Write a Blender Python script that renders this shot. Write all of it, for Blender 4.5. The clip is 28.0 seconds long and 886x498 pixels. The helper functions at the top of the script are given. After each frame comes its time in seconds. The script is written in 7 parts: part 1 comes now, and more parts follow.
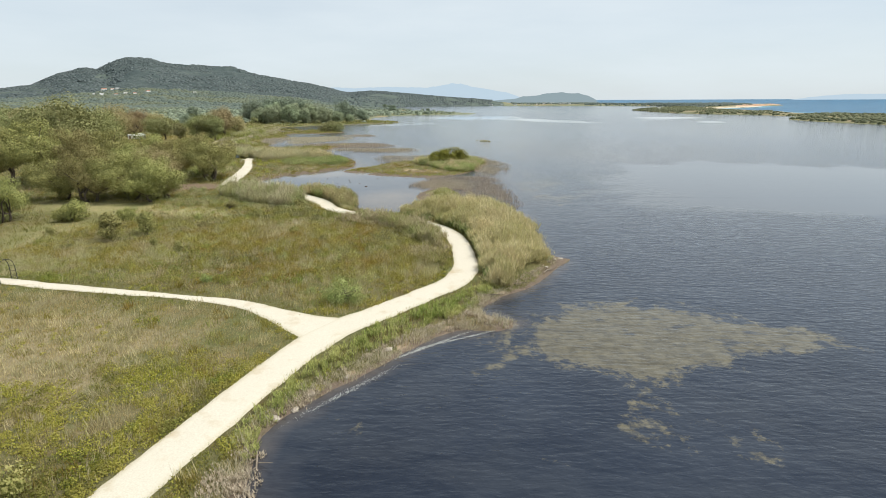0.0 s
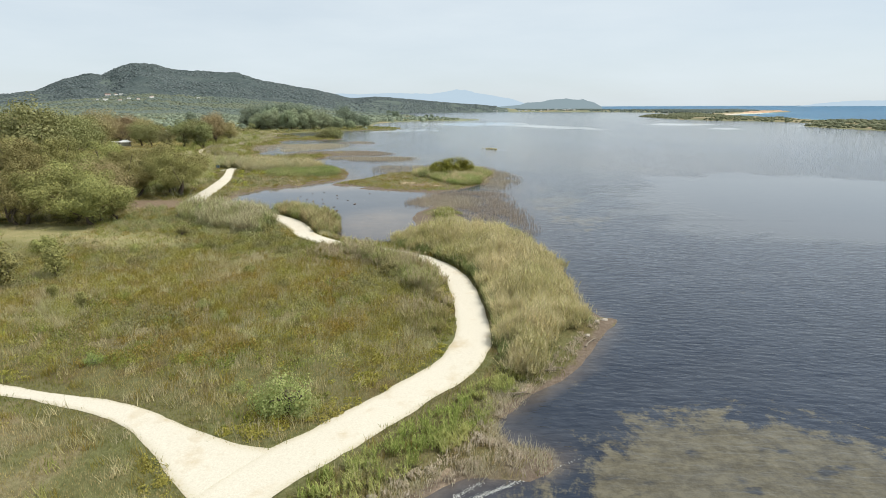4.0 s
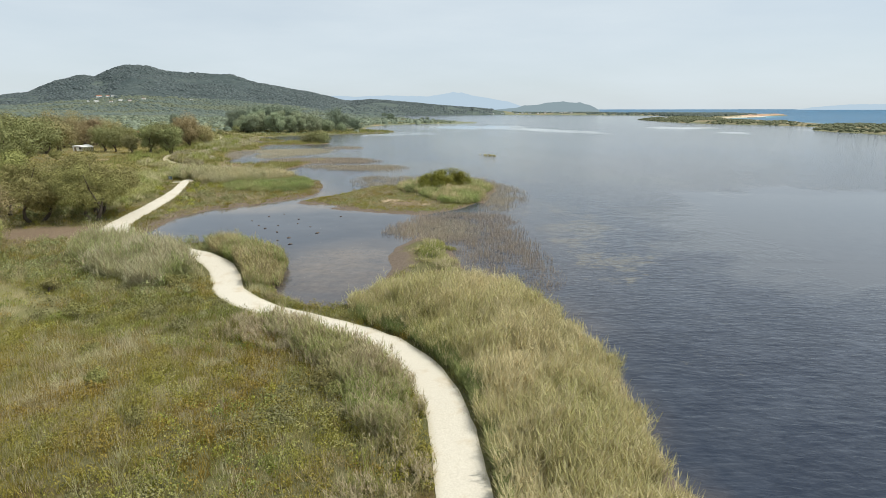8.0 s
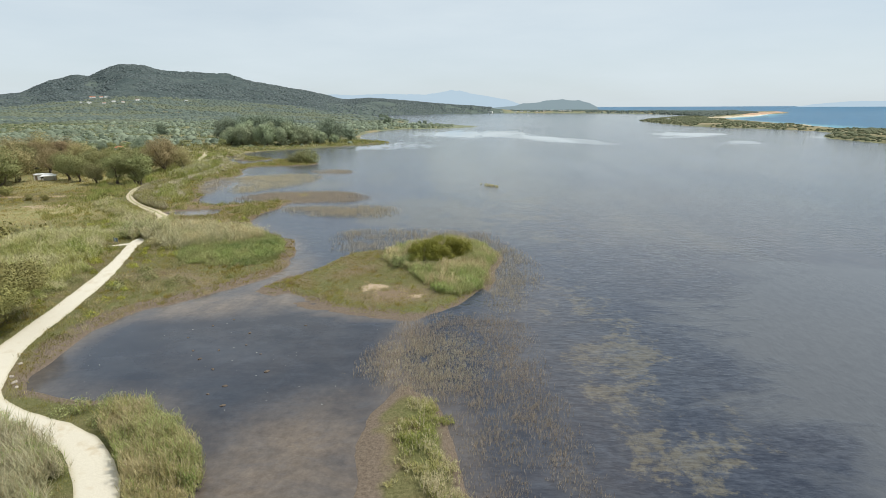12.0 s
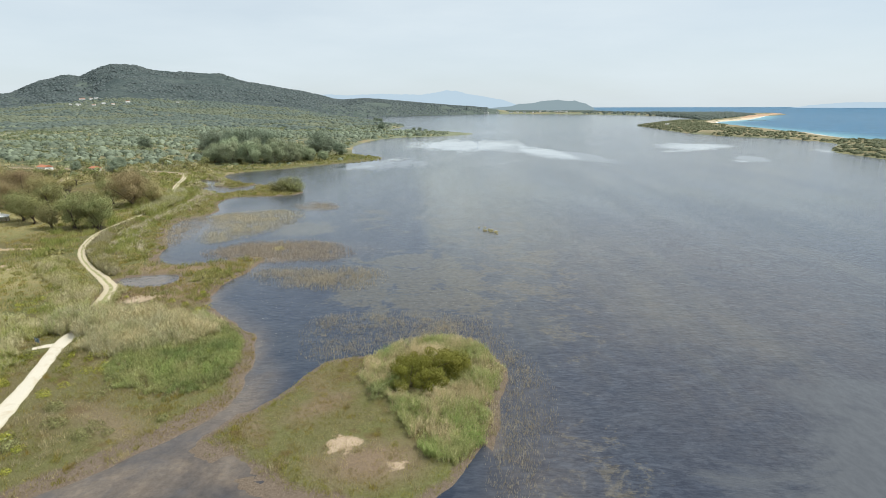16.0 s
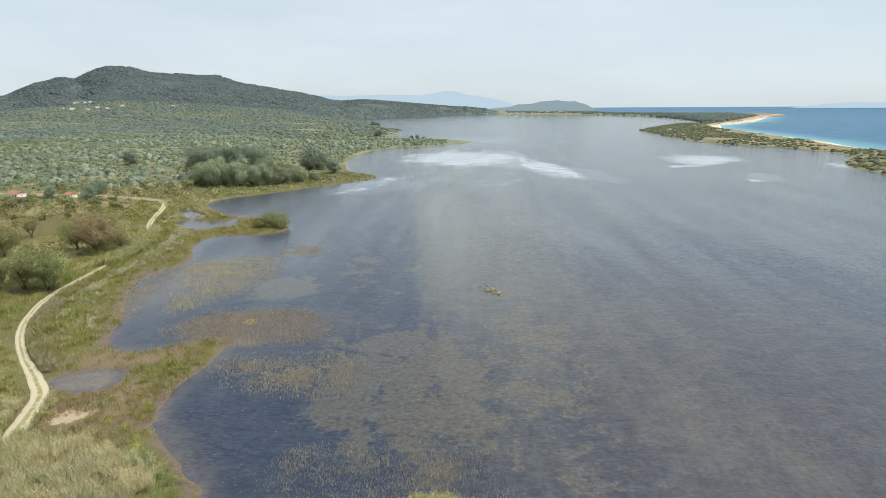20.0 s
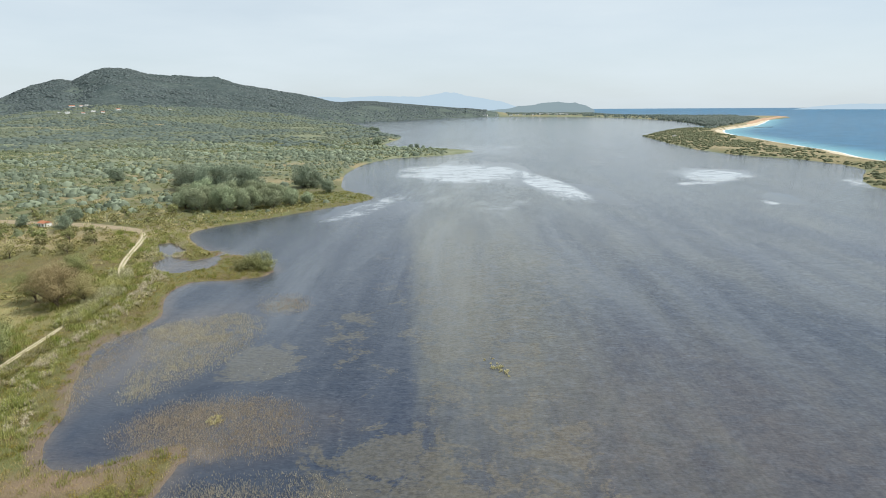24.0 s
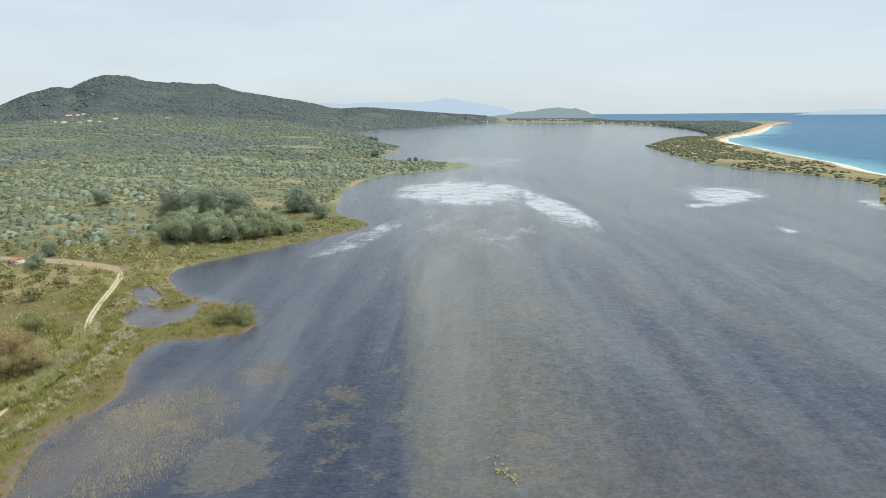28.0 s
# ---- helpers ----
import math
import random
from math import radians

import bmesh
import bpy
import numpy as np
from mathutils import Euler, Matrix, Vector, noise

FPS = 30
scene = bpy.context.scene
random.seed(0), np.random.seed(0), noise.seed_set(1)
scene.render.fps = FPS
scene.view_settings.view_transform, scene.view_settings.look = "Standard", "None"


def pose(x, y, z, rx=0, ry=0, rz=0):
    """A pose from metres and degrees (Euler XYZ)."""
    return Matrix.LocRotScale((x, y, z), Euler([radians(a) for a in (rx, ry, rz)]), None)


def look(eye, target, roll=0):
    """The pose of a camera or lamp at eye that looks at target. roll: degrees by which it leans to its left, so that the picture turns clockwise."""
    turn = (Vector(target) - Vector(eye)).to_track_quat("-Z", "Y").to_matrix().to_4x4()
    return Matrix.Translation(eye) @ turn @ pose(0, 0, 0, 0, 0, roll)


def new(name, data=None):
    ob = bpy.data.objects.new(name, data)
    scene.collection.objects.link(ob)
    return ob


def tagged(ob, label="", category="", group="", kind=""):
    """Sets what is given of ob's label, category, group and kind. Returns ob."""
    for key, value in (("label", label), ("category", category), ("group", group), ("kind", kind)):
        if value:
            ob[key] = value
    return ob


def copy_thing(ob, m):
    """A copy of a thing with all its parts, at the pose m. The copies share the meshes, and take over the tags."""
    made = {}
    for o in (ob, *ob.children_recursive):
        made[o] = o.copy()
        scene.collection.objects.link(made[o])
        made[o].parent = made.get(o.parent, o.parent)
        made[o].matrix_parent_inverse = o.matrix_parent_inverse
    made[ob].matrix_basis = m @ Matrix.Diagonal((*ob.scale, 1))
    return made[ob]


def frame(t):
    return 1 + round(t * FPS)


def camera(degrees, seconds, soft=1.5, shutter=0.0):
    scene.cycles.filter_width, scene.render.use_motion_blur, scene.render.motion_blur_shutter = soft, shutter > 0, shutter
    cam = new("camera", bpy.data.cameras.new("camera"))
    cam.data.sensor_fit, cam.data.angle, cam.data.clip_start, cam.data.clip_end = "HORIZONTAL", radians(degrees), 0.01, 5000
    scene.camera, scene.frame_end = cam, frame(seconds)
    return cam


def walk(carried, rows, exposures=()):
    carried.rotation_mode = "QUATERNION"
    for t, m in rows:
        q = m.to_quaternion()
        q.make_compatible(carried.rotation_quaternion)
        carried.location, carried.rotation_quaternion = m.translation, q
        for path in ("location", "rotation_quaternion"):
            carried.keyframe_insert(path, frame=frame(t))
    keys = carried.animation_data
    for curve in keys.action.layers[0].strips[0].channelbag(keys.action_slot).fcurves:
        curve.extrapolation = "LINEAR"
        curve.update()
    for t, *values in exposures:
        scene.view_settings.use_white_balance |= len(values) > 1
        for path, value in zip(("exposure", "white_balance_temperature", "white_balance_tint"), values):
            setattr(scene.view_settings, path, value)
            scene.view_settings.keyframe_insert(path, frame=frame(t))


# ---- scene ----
# ============ camera and its flight ============
cam = camera(79.3, 28.0, soft=0.6)
FLIGHT = [
    (0, 0.00, 0.00, 20.67, 74.73, 0.18, 2.11),
    (1, -0.16, 3.82, 20.56, 74.89, 0.21, 2.49),
    (2, -0.22, 8.82, 20.40, 75.10, 0.17, 2.71),
    (3, -0.27, 14.59, 20.37, 75.25, 0.11, 2.62),
    (4, -0.27, 20.62, 20.19, 75.35, 0.11, 2.55),
    (5, -0.23, 27.11, 19.90, 75.43, 0.10, 2.42),
    (6, -0.22, 33.69, 20.07, 75.49, 0.13, 2.30),
    (7, -0.08, 40.72, 19.78, 75.58, 0.06, 2.27),
    (8, -0.06, 47.94, 20.02, 75.62, -0.03, 2.20),
    (9, -0.17, 54.80, 21.77, 75.67, 0.11, 2.13),
    (10, -0.24, 61.55, 25.07, 75.56, 0.25, 2.08),
    (11, -0.29, 68.47, 28.67, 75.38, 0.27, 2.05),
    (12, -0.36, 75.49, 32.06, 75.30, 0.20, 2.02),
    (13, -0.38, 82.24, 35.58, 75.21, 0.16, 1.92),
    (14, -0.40, 88.96, 39.24, 75.15, 0.11, 1.81),
    (15, -0.39, 95.72, 42.91, 75.09, 0.10, 1.71),
    (16, -0.49, 102.47, 46.35, 75.15, 0.13, 1.57),
    (17, -0.47, 109.71, 50.01, 75.14, 0.13, 1.49),
    (18, -0.42, 116.79, 53.72, 75.12, 0.23, 1.47),
    (19, -0.51, 123.63, 57.50, 75.09, 0.31, 1.41),
    (20, -0.29, 130.89, 61.43, 75.03, 0.29, 1.44),
    (21, 0.04, 138.23, 65.22, 75.03, 0.28, 1.54),
    (22, -0.19, 145.37, 68.78, 75.01, 0.31, 1.50),
    (23, -0.40, 152.51, 72.23, 75.00, 0.32, 1.48),
    (24, -0.59, 159.53, 75.67, 75.00, 0.33, 1.45),
    (25, -0.46, 166.29, 78.86, 75.02, 0.33, 1.45),
    (26, -0.27, 173.00, 82.28, 74.98, 0.35, 1.46),
    (27, -0.03, 179.68, 86.08, 74.99, 0.38, 1.48),
    (27.5, 0.00, 182.95, 87.95, 75.13, 0.41, 1.50),
    (28, 0.00, 186.20, 89.75, 75.42, 0.49, 1.46),
]
EXPOSURES = [(0, 0.10, 6270, 9), (4, 0.09, 6240, 9), (6, 0.01, 6220, 9), (12, 0.00, 6190, 8), (14.5, 0.08, 6190, 8), (28, 0.07, 6150, 8)]
walk(cam, [(r[0], pose(*r[1:])) for r in FLIGHT], EXPOSURES)

# ============ sky and sun ============
SUN_DIR = Vector((0.52, 0.02, 0.85)).normalized()      # towards the sun: high over the lake side
world = bpy.data.worlds.new("hazy_sky")
scene.world = world
world.use_nodes = True
wn, wl = world.node_tree.nodes, world.node_tree.links
wn.clear()
w_out = wn.new("ShaderNodeOutputWorld")
w_bg = wn.new("ShaderNodeBackground")
w_sky = wn.new("ShaderNodeTexSky")
w_sky.sky_type = 'NISHITA'
w_sky.sun_disc = False
w_sky.sun_elevation = math.asin(SUN_DIR.z)
w_sky.sun_rotation = math.atan2(SUN_DIR.x, SUN_DIR.y)
w_sky.altitude = 0
w_sky.air_density = 1.0
w_sky.dust_density = 1.0
w_sky.ozone_density = 1.5
# a thin veil of high cloud over the blue
w_tc = wn.new("ShaderNodeTexCoord")
w_map = wn.new("ShaderNodeMapping")
w_map.inputs["Scale"].default_value = (1.0, 1.0, 5.0)
w_noise = wn.new("ShaderNodeTexNoise")
w_noise.inputs["Scale"].default_value = 2.2
w_noise.inputs["Detail"].default_value = 6
w_noise.inputs["Roughness"].default_value = 0.55
w_ramp = wn.new("ShaderNodeMapRange")
w_ramp.inputs["From Min"].default_value = 0.3
w_ramp.inputs["From Max"].default_value = 0.75
w_ramp.inputs["To Min"].default_value = 0.70
w_ramp.inputs["To Max"].default_value = 0.95
w_mix = wn.new("ShaderNodeMix")
w_mix.data_type = 'RGBA'
w_mix.inputs["B"].default_value = (7.40, 7.98, 8.22, 1)
wl.new(w_tc.outputs["Generated"], w_map.inputs["Vector"])
wl.new(w_map.outputs[0], w_noise.inputs["Vector"])
wl.new(w_noise.outputs[0], w_ramp.inputs["Value"])
wl.new(w_ramp.outputs[0], w_mix.inputs["Factor"])
wl.new(w_sky.outputs[0], w_mix.inputs["A"])
wl.new(w_mix.outputs["Result"], w_bg.inputs["Color"])
w_bg.inputs["Strength"].default_value = 0.10
wl.new(w_bg.outputs[0], w_out.inputs[0])

sun = new("sun", bpy.data.lights.new("sun", 'SUN'))
sun.data.energy = 3.75
sun.data.angle = radians(1.5)
sun.data.color = (1.0, 0.95, 0.86)
sun.matrix_world = look((0, 0, 300), Vector((0, 0, 300)) - SUN_DIR)


# ============ materials ============
def nodes_of(m):
    m.use_nodes = True
    n, l = m.node_tree.nodes, m.node_tree.links
    n.clear()
    out = n.new("ShaderNodeOutputMaterial")
    b = n.new("ShaderNodeBsdfPrincipled")
    l.new(b.outputs[0], out.inputs[0])
    return n, l, b


def mix_rgb(n, l, fac, a, b):
    x = n.new("ShaderNodeMix")
    x.data_type = 'RGBA'
    for sock, v in (("Factor", fac), ("A", a), ("B", b)):
        if isinstance(v, bpy.types.NodeSocket):
            l.new(v, x.inputs[sock])
        elif isinstance(v, (int, float)):
            x.inputs[sock].default_value = v
        else:
            x.inputs[sock].default_value = (*v, 1)
    return x.outputs["Result"]


def noise_at(n, l, scale, detail=4, rough=0.55, vec=None, distort=0.0):
    x = n.new("ShaderNodeTexNoise")
    x.inputs["Scale"].default_value = scale
    x.inputs["Detail"].default_value = detail
    x.inputs["Roughness"].default_value = rough
    x.inputs["Distortion"].default_value = distort
    if vec is None:
        g = n.new("ShaderNodeNewGeometry")
        vec = g.outputs["Position"]
    l.new(vec, x.inputs["Vector"])
    return x.outputs[0]


def ranged(n, l, v, a, b, c=0.0, d=1.0, smooth=False):
    x = n.new("ShaderNodeMapRange")
    if smooth:
        x.interpolation_type = 'SMOOTHSTEP'
    for k, q in (("From Min", a), ("From Max", b), ("To Min", c), ("To Max", d)):
        x.inputs[k].default_value = q
    l.new(v, x.inputs["Value"])
    return x.outputs[0]


def maths(n, l, op, a, b):
    x = n.new("ShaderNodeMath")
    x.operation = op
    for k, v in enumerate((a, b)):
        if isinstance(v, bpy.types.NodeSocket):
            l.new(v, x.inputs[k])
        else:
            x.inputs[k].default_value = v
    return x.outputs[0]


def attr(n, name):
    x = n.new("ShaderNodeAttribute")
    x.attribute_name = name
    return x.outputs["Fac"]


def bump(n, l, b, h, strength=0.5, dist=0.1):
    x = n.new("ShaderNodeBump")
    x.inputs["Strength"].default_value = strength
    x.inputs["Distance"].default_value = dist
    l.new(h, x.inputs["Height"])
    l.new(x.outputs[0], b.inputs["Normal"])


def ground_material():
    m = bpy.data.materials.new("meadow_soil")
    n, l, b = nodes_of(m)
    big = noise_at(n, l, 0.035, 5, 0.6)
    mid = noise_at(n, l, 0.22, 5, 0.65)
    fine = noise_at(n, l, 3.0, 6, 0.7)
    green = mix_rgb(n, l, ranged(n, l, fine, 0.35, 0.65), (0.090, 0.094, 0.030), (0.172, 0.170, 0.072))
    tan = mix_rgb(n, l, ranged(n, l, fine, 0.35, 0.65), (0.095, 0.078, 0.036), (0.19, 0.155, 0.078))
    rust = mix_rgb(n, l, ranged(n, l, fine, 0.35, 0.65), (0.070, 0.050, 0.018), (0.14, 0.10, 0.038))
    c = mix_rgb(n, l, ranged(n, l, big, 0.42, 0.62), green, tan)
    c = mix_rgb(n, l, ranged(n, l, mid, 0.52, 0.68), c, rust)
    # mowed pasture
    c = mix_rgb(n, l, attr(n, "pasture"), c, mix_rgb(n, l, ranged(n, l, mid, 0.35, 0.65), (0.215, 0.205, 0.080), (0.32, 0.275, 0.135)))
    # bare ground among the trees, and dug earth
    c = mix_rgb(n, l, attr(n, "bare"), c, mix_rgb(n, l, ranged(n, l, fine, 0.3, 0.7), (0.15, 0.105, 0.07), (0.25, 0.185, 0.12)))
    c = mix_rgb(n, l, ranged(n, l, maths(n, l, 'ADD', attr(n, "pale"), ranged(n, l, noise_at(n, l, 0.6, 5, 0.65), 0.3, 0.7, -0.4, 0.4)), 0.42, 0.62), c, mix_rgb(n, l, ranged(n, l, fine, 0.3, 0.7), (0.36, 0.265, 0.175), (0.48, 0.375, 0.265)))
    # mud at the water's edge
    mud_f = maths(n, l, 'ADD', attr(n, "mud"), ranged(n, l, mid, 0.3, 0.7, -0.3, 0.3))
    c = mix_rgb(n, l, ranged(n, l, mud_f, 0.35, 0.7), c, mix_rgb(n, l, ranged(n, l, fine, 0.3, 0.7), (0.105, 0.078, 0.056), (0.215, 0.168, 0.125)))
    # maquis and olive groves far off, bluish air haze put into their colour
    wood = mix_rgb(n, l, ranged(n, l, noise_at(n, l, 0.02, 8, 0.75), 0.4, 0.62), (0.145, 0.160, 0.095), (0.225, 0.235, 0.150))
    c = mix_rgb(n, l, attr(n, "wood"), c, wood)
    dry = maths(n, l, 'ADD', attr(n, "dry"), ranged(n, l, mid, 0.3, 0.7, -0.35, 0.35))
    c = mix_rgb(n, l, ranged(n, l, dry, 0.3, 0.8), c, mix_rgb(n, l, ranged(n, l, fine, 0.35, 0.65), (0.20, 0.160, 0.085), (0.33, 0.275, 0.160)))
    # hill colour greyed and blued to stand in for air haze
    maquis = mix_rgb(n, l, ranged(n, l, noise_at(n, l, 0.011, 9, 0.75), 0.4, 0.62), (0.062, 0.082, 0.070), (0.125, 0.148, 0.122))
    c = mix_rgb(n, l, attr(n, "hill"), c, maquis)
    l.new(c, b.inputs["Base Color"])
    b.inputs["Roughness"].default_value = 0.95
    b.inputs["Specular IOR Level"].default_value = 0.15
    bump(n, l, b, fine, 0.7, 0.25)
    return m


def water_material(name, deep, shallow, sea=False):
    m = bpy.data.materials.new(name)
    n, l, b = nodes_of(m)
    g = n.new("ShaderNodeNewGeometry")
    pos = g.outputs["Position"]

    def stretched(sx, sy, turn):
        mp = n.new("ShaderNodeMapping")
        mp.inputs["Rotation"].default_value = (0, 0, radians(turn))
        mp.inputs["Scale"].default_value = (sx, sy, 1.0)
        l.new(pos, mp.inputs["Vector"])
        return mp.outputs[0]

    across = stretched(0.38, 1.0, -9)         # ripples run across the wind
    streak = stretched(1.0, 0.22, -5)         # slicks run along it
    edge = noise_at(n, l, 0.10, 8, 0.7, distort=0.7)
    speck = noise_at(n, l, 0.8, 7, 0.78)
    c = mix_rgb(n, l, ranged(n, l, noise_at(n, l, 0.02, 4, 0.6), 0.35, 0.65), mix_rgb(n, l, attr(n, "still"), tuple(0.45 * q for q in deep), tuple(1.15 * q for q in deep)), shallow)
    silt = maths(n, l, 'ADD', attr(n, "silt"), ranged(n, l, noise_at(n, l, 0.035, 9, 0.75, vec=streak), 0.3, 0.7, -0.3, 0.3))
    c = mix_rgb(n, l, ranged(n, l, silt, 0.26, 1.0), c, (0.152, 0.147, 0.108))
    wf = maths(n, l, 'ADD', maths(n, l, 'ADD', attr(n, "weed"), ranged(n, l, speck, 0.3, 0.7, -0.22, 0.22)), ranged(n, l, edge, 0.25, 0.75, -0.6, 0.6))
    wf = maths(n, l, 'MULTIPLY', ranged(n, l, wf, 0.44, 0.62), ranged(n, l, noise_at(n, l, 0.55, 4, 0.65, vec=stretched(0.5, 1.0, 0)), 0.33, 0.42, 0.25, 0.92))
    wf = maths(n, l, 'MULTIPLY', wf, ranged(n, l, attr(n, "still"), 0, 1, 1.0, 0.62))
    c = mix_rgb(n, l, wf, c, mix_rgb(n, l, ranged(n, l, speck, 0.4, 0.6), (0.078, 0.066, 0.040), (0.145, 0.126, 0.080)))
    c = mix_rgb(n, l, maths(n, l, 'MULTIPLY', attr(n, "muddy"), ranged(n, l, edge, 0.3, 0.7, 0.35, 1.0)), c, mix_rgb(n, l, ranged(n, l, speck, 0.35, 0.65), (0.125, 0.096, 0.070), (0.205, 0.162, 0.122)))
    sf = maths(n, l, 'MULTIPLY', attr(n, "sky_glare"), ranged(n, l, noise_at(n, l, 0.04, 10, 0.78, vec=stretched(1.0, 0.4, -5), distort=0.4), 0.30, 0.66, 0.1, 1.7))
    # light and dark of gusts painted into colour, in long fans along the wind
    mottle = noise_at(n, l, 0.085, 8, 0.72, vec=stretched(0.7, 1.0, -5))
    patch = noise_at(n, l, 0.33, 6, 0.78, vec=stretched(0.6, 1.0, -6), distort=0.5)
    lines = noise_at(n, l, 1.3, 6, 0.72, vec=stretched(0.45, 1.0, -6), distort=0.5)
    fan_light = noise_at(n, l, 0.035, 7, 0.65, vec=stretched(1.0, 0.12, -3), distort=0.4)
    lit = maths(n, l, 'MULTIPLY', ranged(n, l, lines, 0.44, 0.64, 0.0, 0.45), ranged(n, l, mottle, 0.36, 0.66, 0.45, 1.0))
    c = mix_rgb(n, l, maths(n, l, 'MULTIPLY', lit, attr(n, "ruffle_light")), c, mix_rgb(n, l, 0.72, c, (0.208, 0.230, 0.270)))
    c = mix_rgb(n, l, maths(n, l, 'MULTIPLY', ranged(n, l, lines, 0.52, 0.34, 0.0, 0.6), attr(n, "ruffle_light")), c, mix_rgb(n, l, 0.6, c, (0.008, 0.013, 0.024)))
    c = mix_rgb(n, l, maths(n, l, 'MULTIPLY', ranged(n, l, patch, 0.50, 0.66, 0.0, 0.45), attr(n, "gust_light")), c, (0.168, 0.190, 0.232))
    c = mix_rgb(n, l, maths(n, l, 'MULTIPLY', ranged(n, l, patch, 0.48, 0.34, 0.0, 0.65), attr(n, "gust_light")), c, mix_rgb(n, l, 0.7, c, (0.008, 0.013, 0.024)))
    c = mix_rgb(n, l, maths(n, l, 'MULTIPLY', ranged(n, l, fan_light, 0.42, 0.70, 0.0, 0.46), attr(n, "fan_light")), c, (0.208, 0.226, 0.244))
    # bright sky mirrored in calm patches, painted as near-white colour
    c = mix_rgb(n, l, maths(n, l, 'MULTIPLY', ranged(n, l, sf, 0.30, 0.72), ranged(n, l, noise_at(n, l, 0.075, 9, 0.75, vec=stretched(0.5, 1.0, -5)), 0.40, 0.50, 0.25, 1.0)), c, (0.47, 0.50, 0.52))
    # paler cast of rippled water painted over the colour
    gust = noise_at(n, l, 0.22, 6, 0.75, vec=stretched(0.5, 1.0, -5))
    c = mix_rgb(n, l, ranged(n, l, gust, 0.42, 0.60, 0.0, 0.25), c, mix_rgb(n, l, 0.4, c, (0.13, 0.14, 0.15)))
    # a still slick with ragged edges: sky sheen painted in, ripples flattened
    slick_sheen = maths(n, l, 'ADD', attr(n, "slick"), ranged(n, l, noise_at(n, l, 0.045, 9, 0.68, vec=stretched(0.6, 1.0, -10), distort=0.6), 0.3, 0.7, -0.3, 0.3))
    slick_sheen = ranged(n, l, slick_sheen, 0.42, 0.60)
    c = mix_rgb(n, l, slick_sheen, c, (0.086, 0.090, 0.098))
    # broken light and dark of small wavelets, painted into the colour
    wavelet_light = noise_at(n, l, 0.8, 5, 0.75, vec=stretched(1.0, 0.55, -10), distort=0.4)
    c = mix_rgb(n, l, maths(n, l, 'MULTIPLY', ranged(n, l, wavelet_light, 0.42, 0.66, 0.0, 0.6), attr(n, "open")), c, mix_rgb(n, l, 0.30, c, (0.20, 0.21, 0.215)))
    c = mix_rgb(n, l, maths(n, l, 'MULTIPLY', ranged(n, l, wavelet_light, 0.60, 0.36, 0.0, 0.55), attr(n, "open")), c, mix_rgb(n, l, 0.55, c, (0.006, 0.009, 0.016)))
    c = mix_rgb(n, l, attr(n, "turbid"), c, (0.20, 0.42, 0.45))
    l.new(c, b.inputs["Base Color"])
    b.inputs["IOR"].default_value = 1.33
    b.inputs["Specular IOR Level"].default_value = 0.04 if sea else 0.5
    cf = maths(n, l, 'ADD', attr(n, "calm"), ranged(n, l, noise_at(n, l, 0.04, 9, 0.75, vec=streak, distort=0.3), 0.28, 0.72, -0.55, 0.55))
    cf = ranged(n, l, cf, 0.38, 0.66)
    l.new(ranged(n, l, cf, 0, 1, 0.30 if sea else 0.10, 0.30 if sea else 0.04), b.inputs["Roughness"])
    wave = noise_at(n, l, 2.0, 3, 0.5, vec=across, distort=0.3)
    chop = noise_at(n, l, 0.8, 3, 0.5, vec=across, distort=0.3)
    swell = noise_at(n, l, 0.75, 4, 0.6, vec=stretched(1.0, 0.6, -14), distort=0.5)
    h = maths(n, l, 'ADD', maths(n, l, 'ADD', maths(n, l, 'MULTIPLY', wave, ranged(n, l, slick_sheen, 0, 1, 1.0, 0.1)), maths(n, l, 'MULTIPLY', chop, ranged(n, l, slick_sheen, 0, 1, 0.7, 0.05))), maths(n, l, 'MULTIPLY', swell, ranged(n, l, attr(n, "open"), 0, 1, 0.15, 3.0)))
    bm_ = n.new("ShaderNodeBump")
    bm_.inputs["Distance"].default_value = 0.22
    # the water lies stiller in the sheltered north of the lagoon
    l.new(maths(n, l, 'MULTIPLY', ranged(n, l, cf, 0, 1, 0.50, 0.03), ranged(n, l, attr(n, "still"), 0, 1, 1.0, 0.70)), bm_.inputs["Strength"])
    l.new(h, bm_.inputs["Height"])
    l.new(bm_.outputs[0], b.inputs["Normal"])
    return m


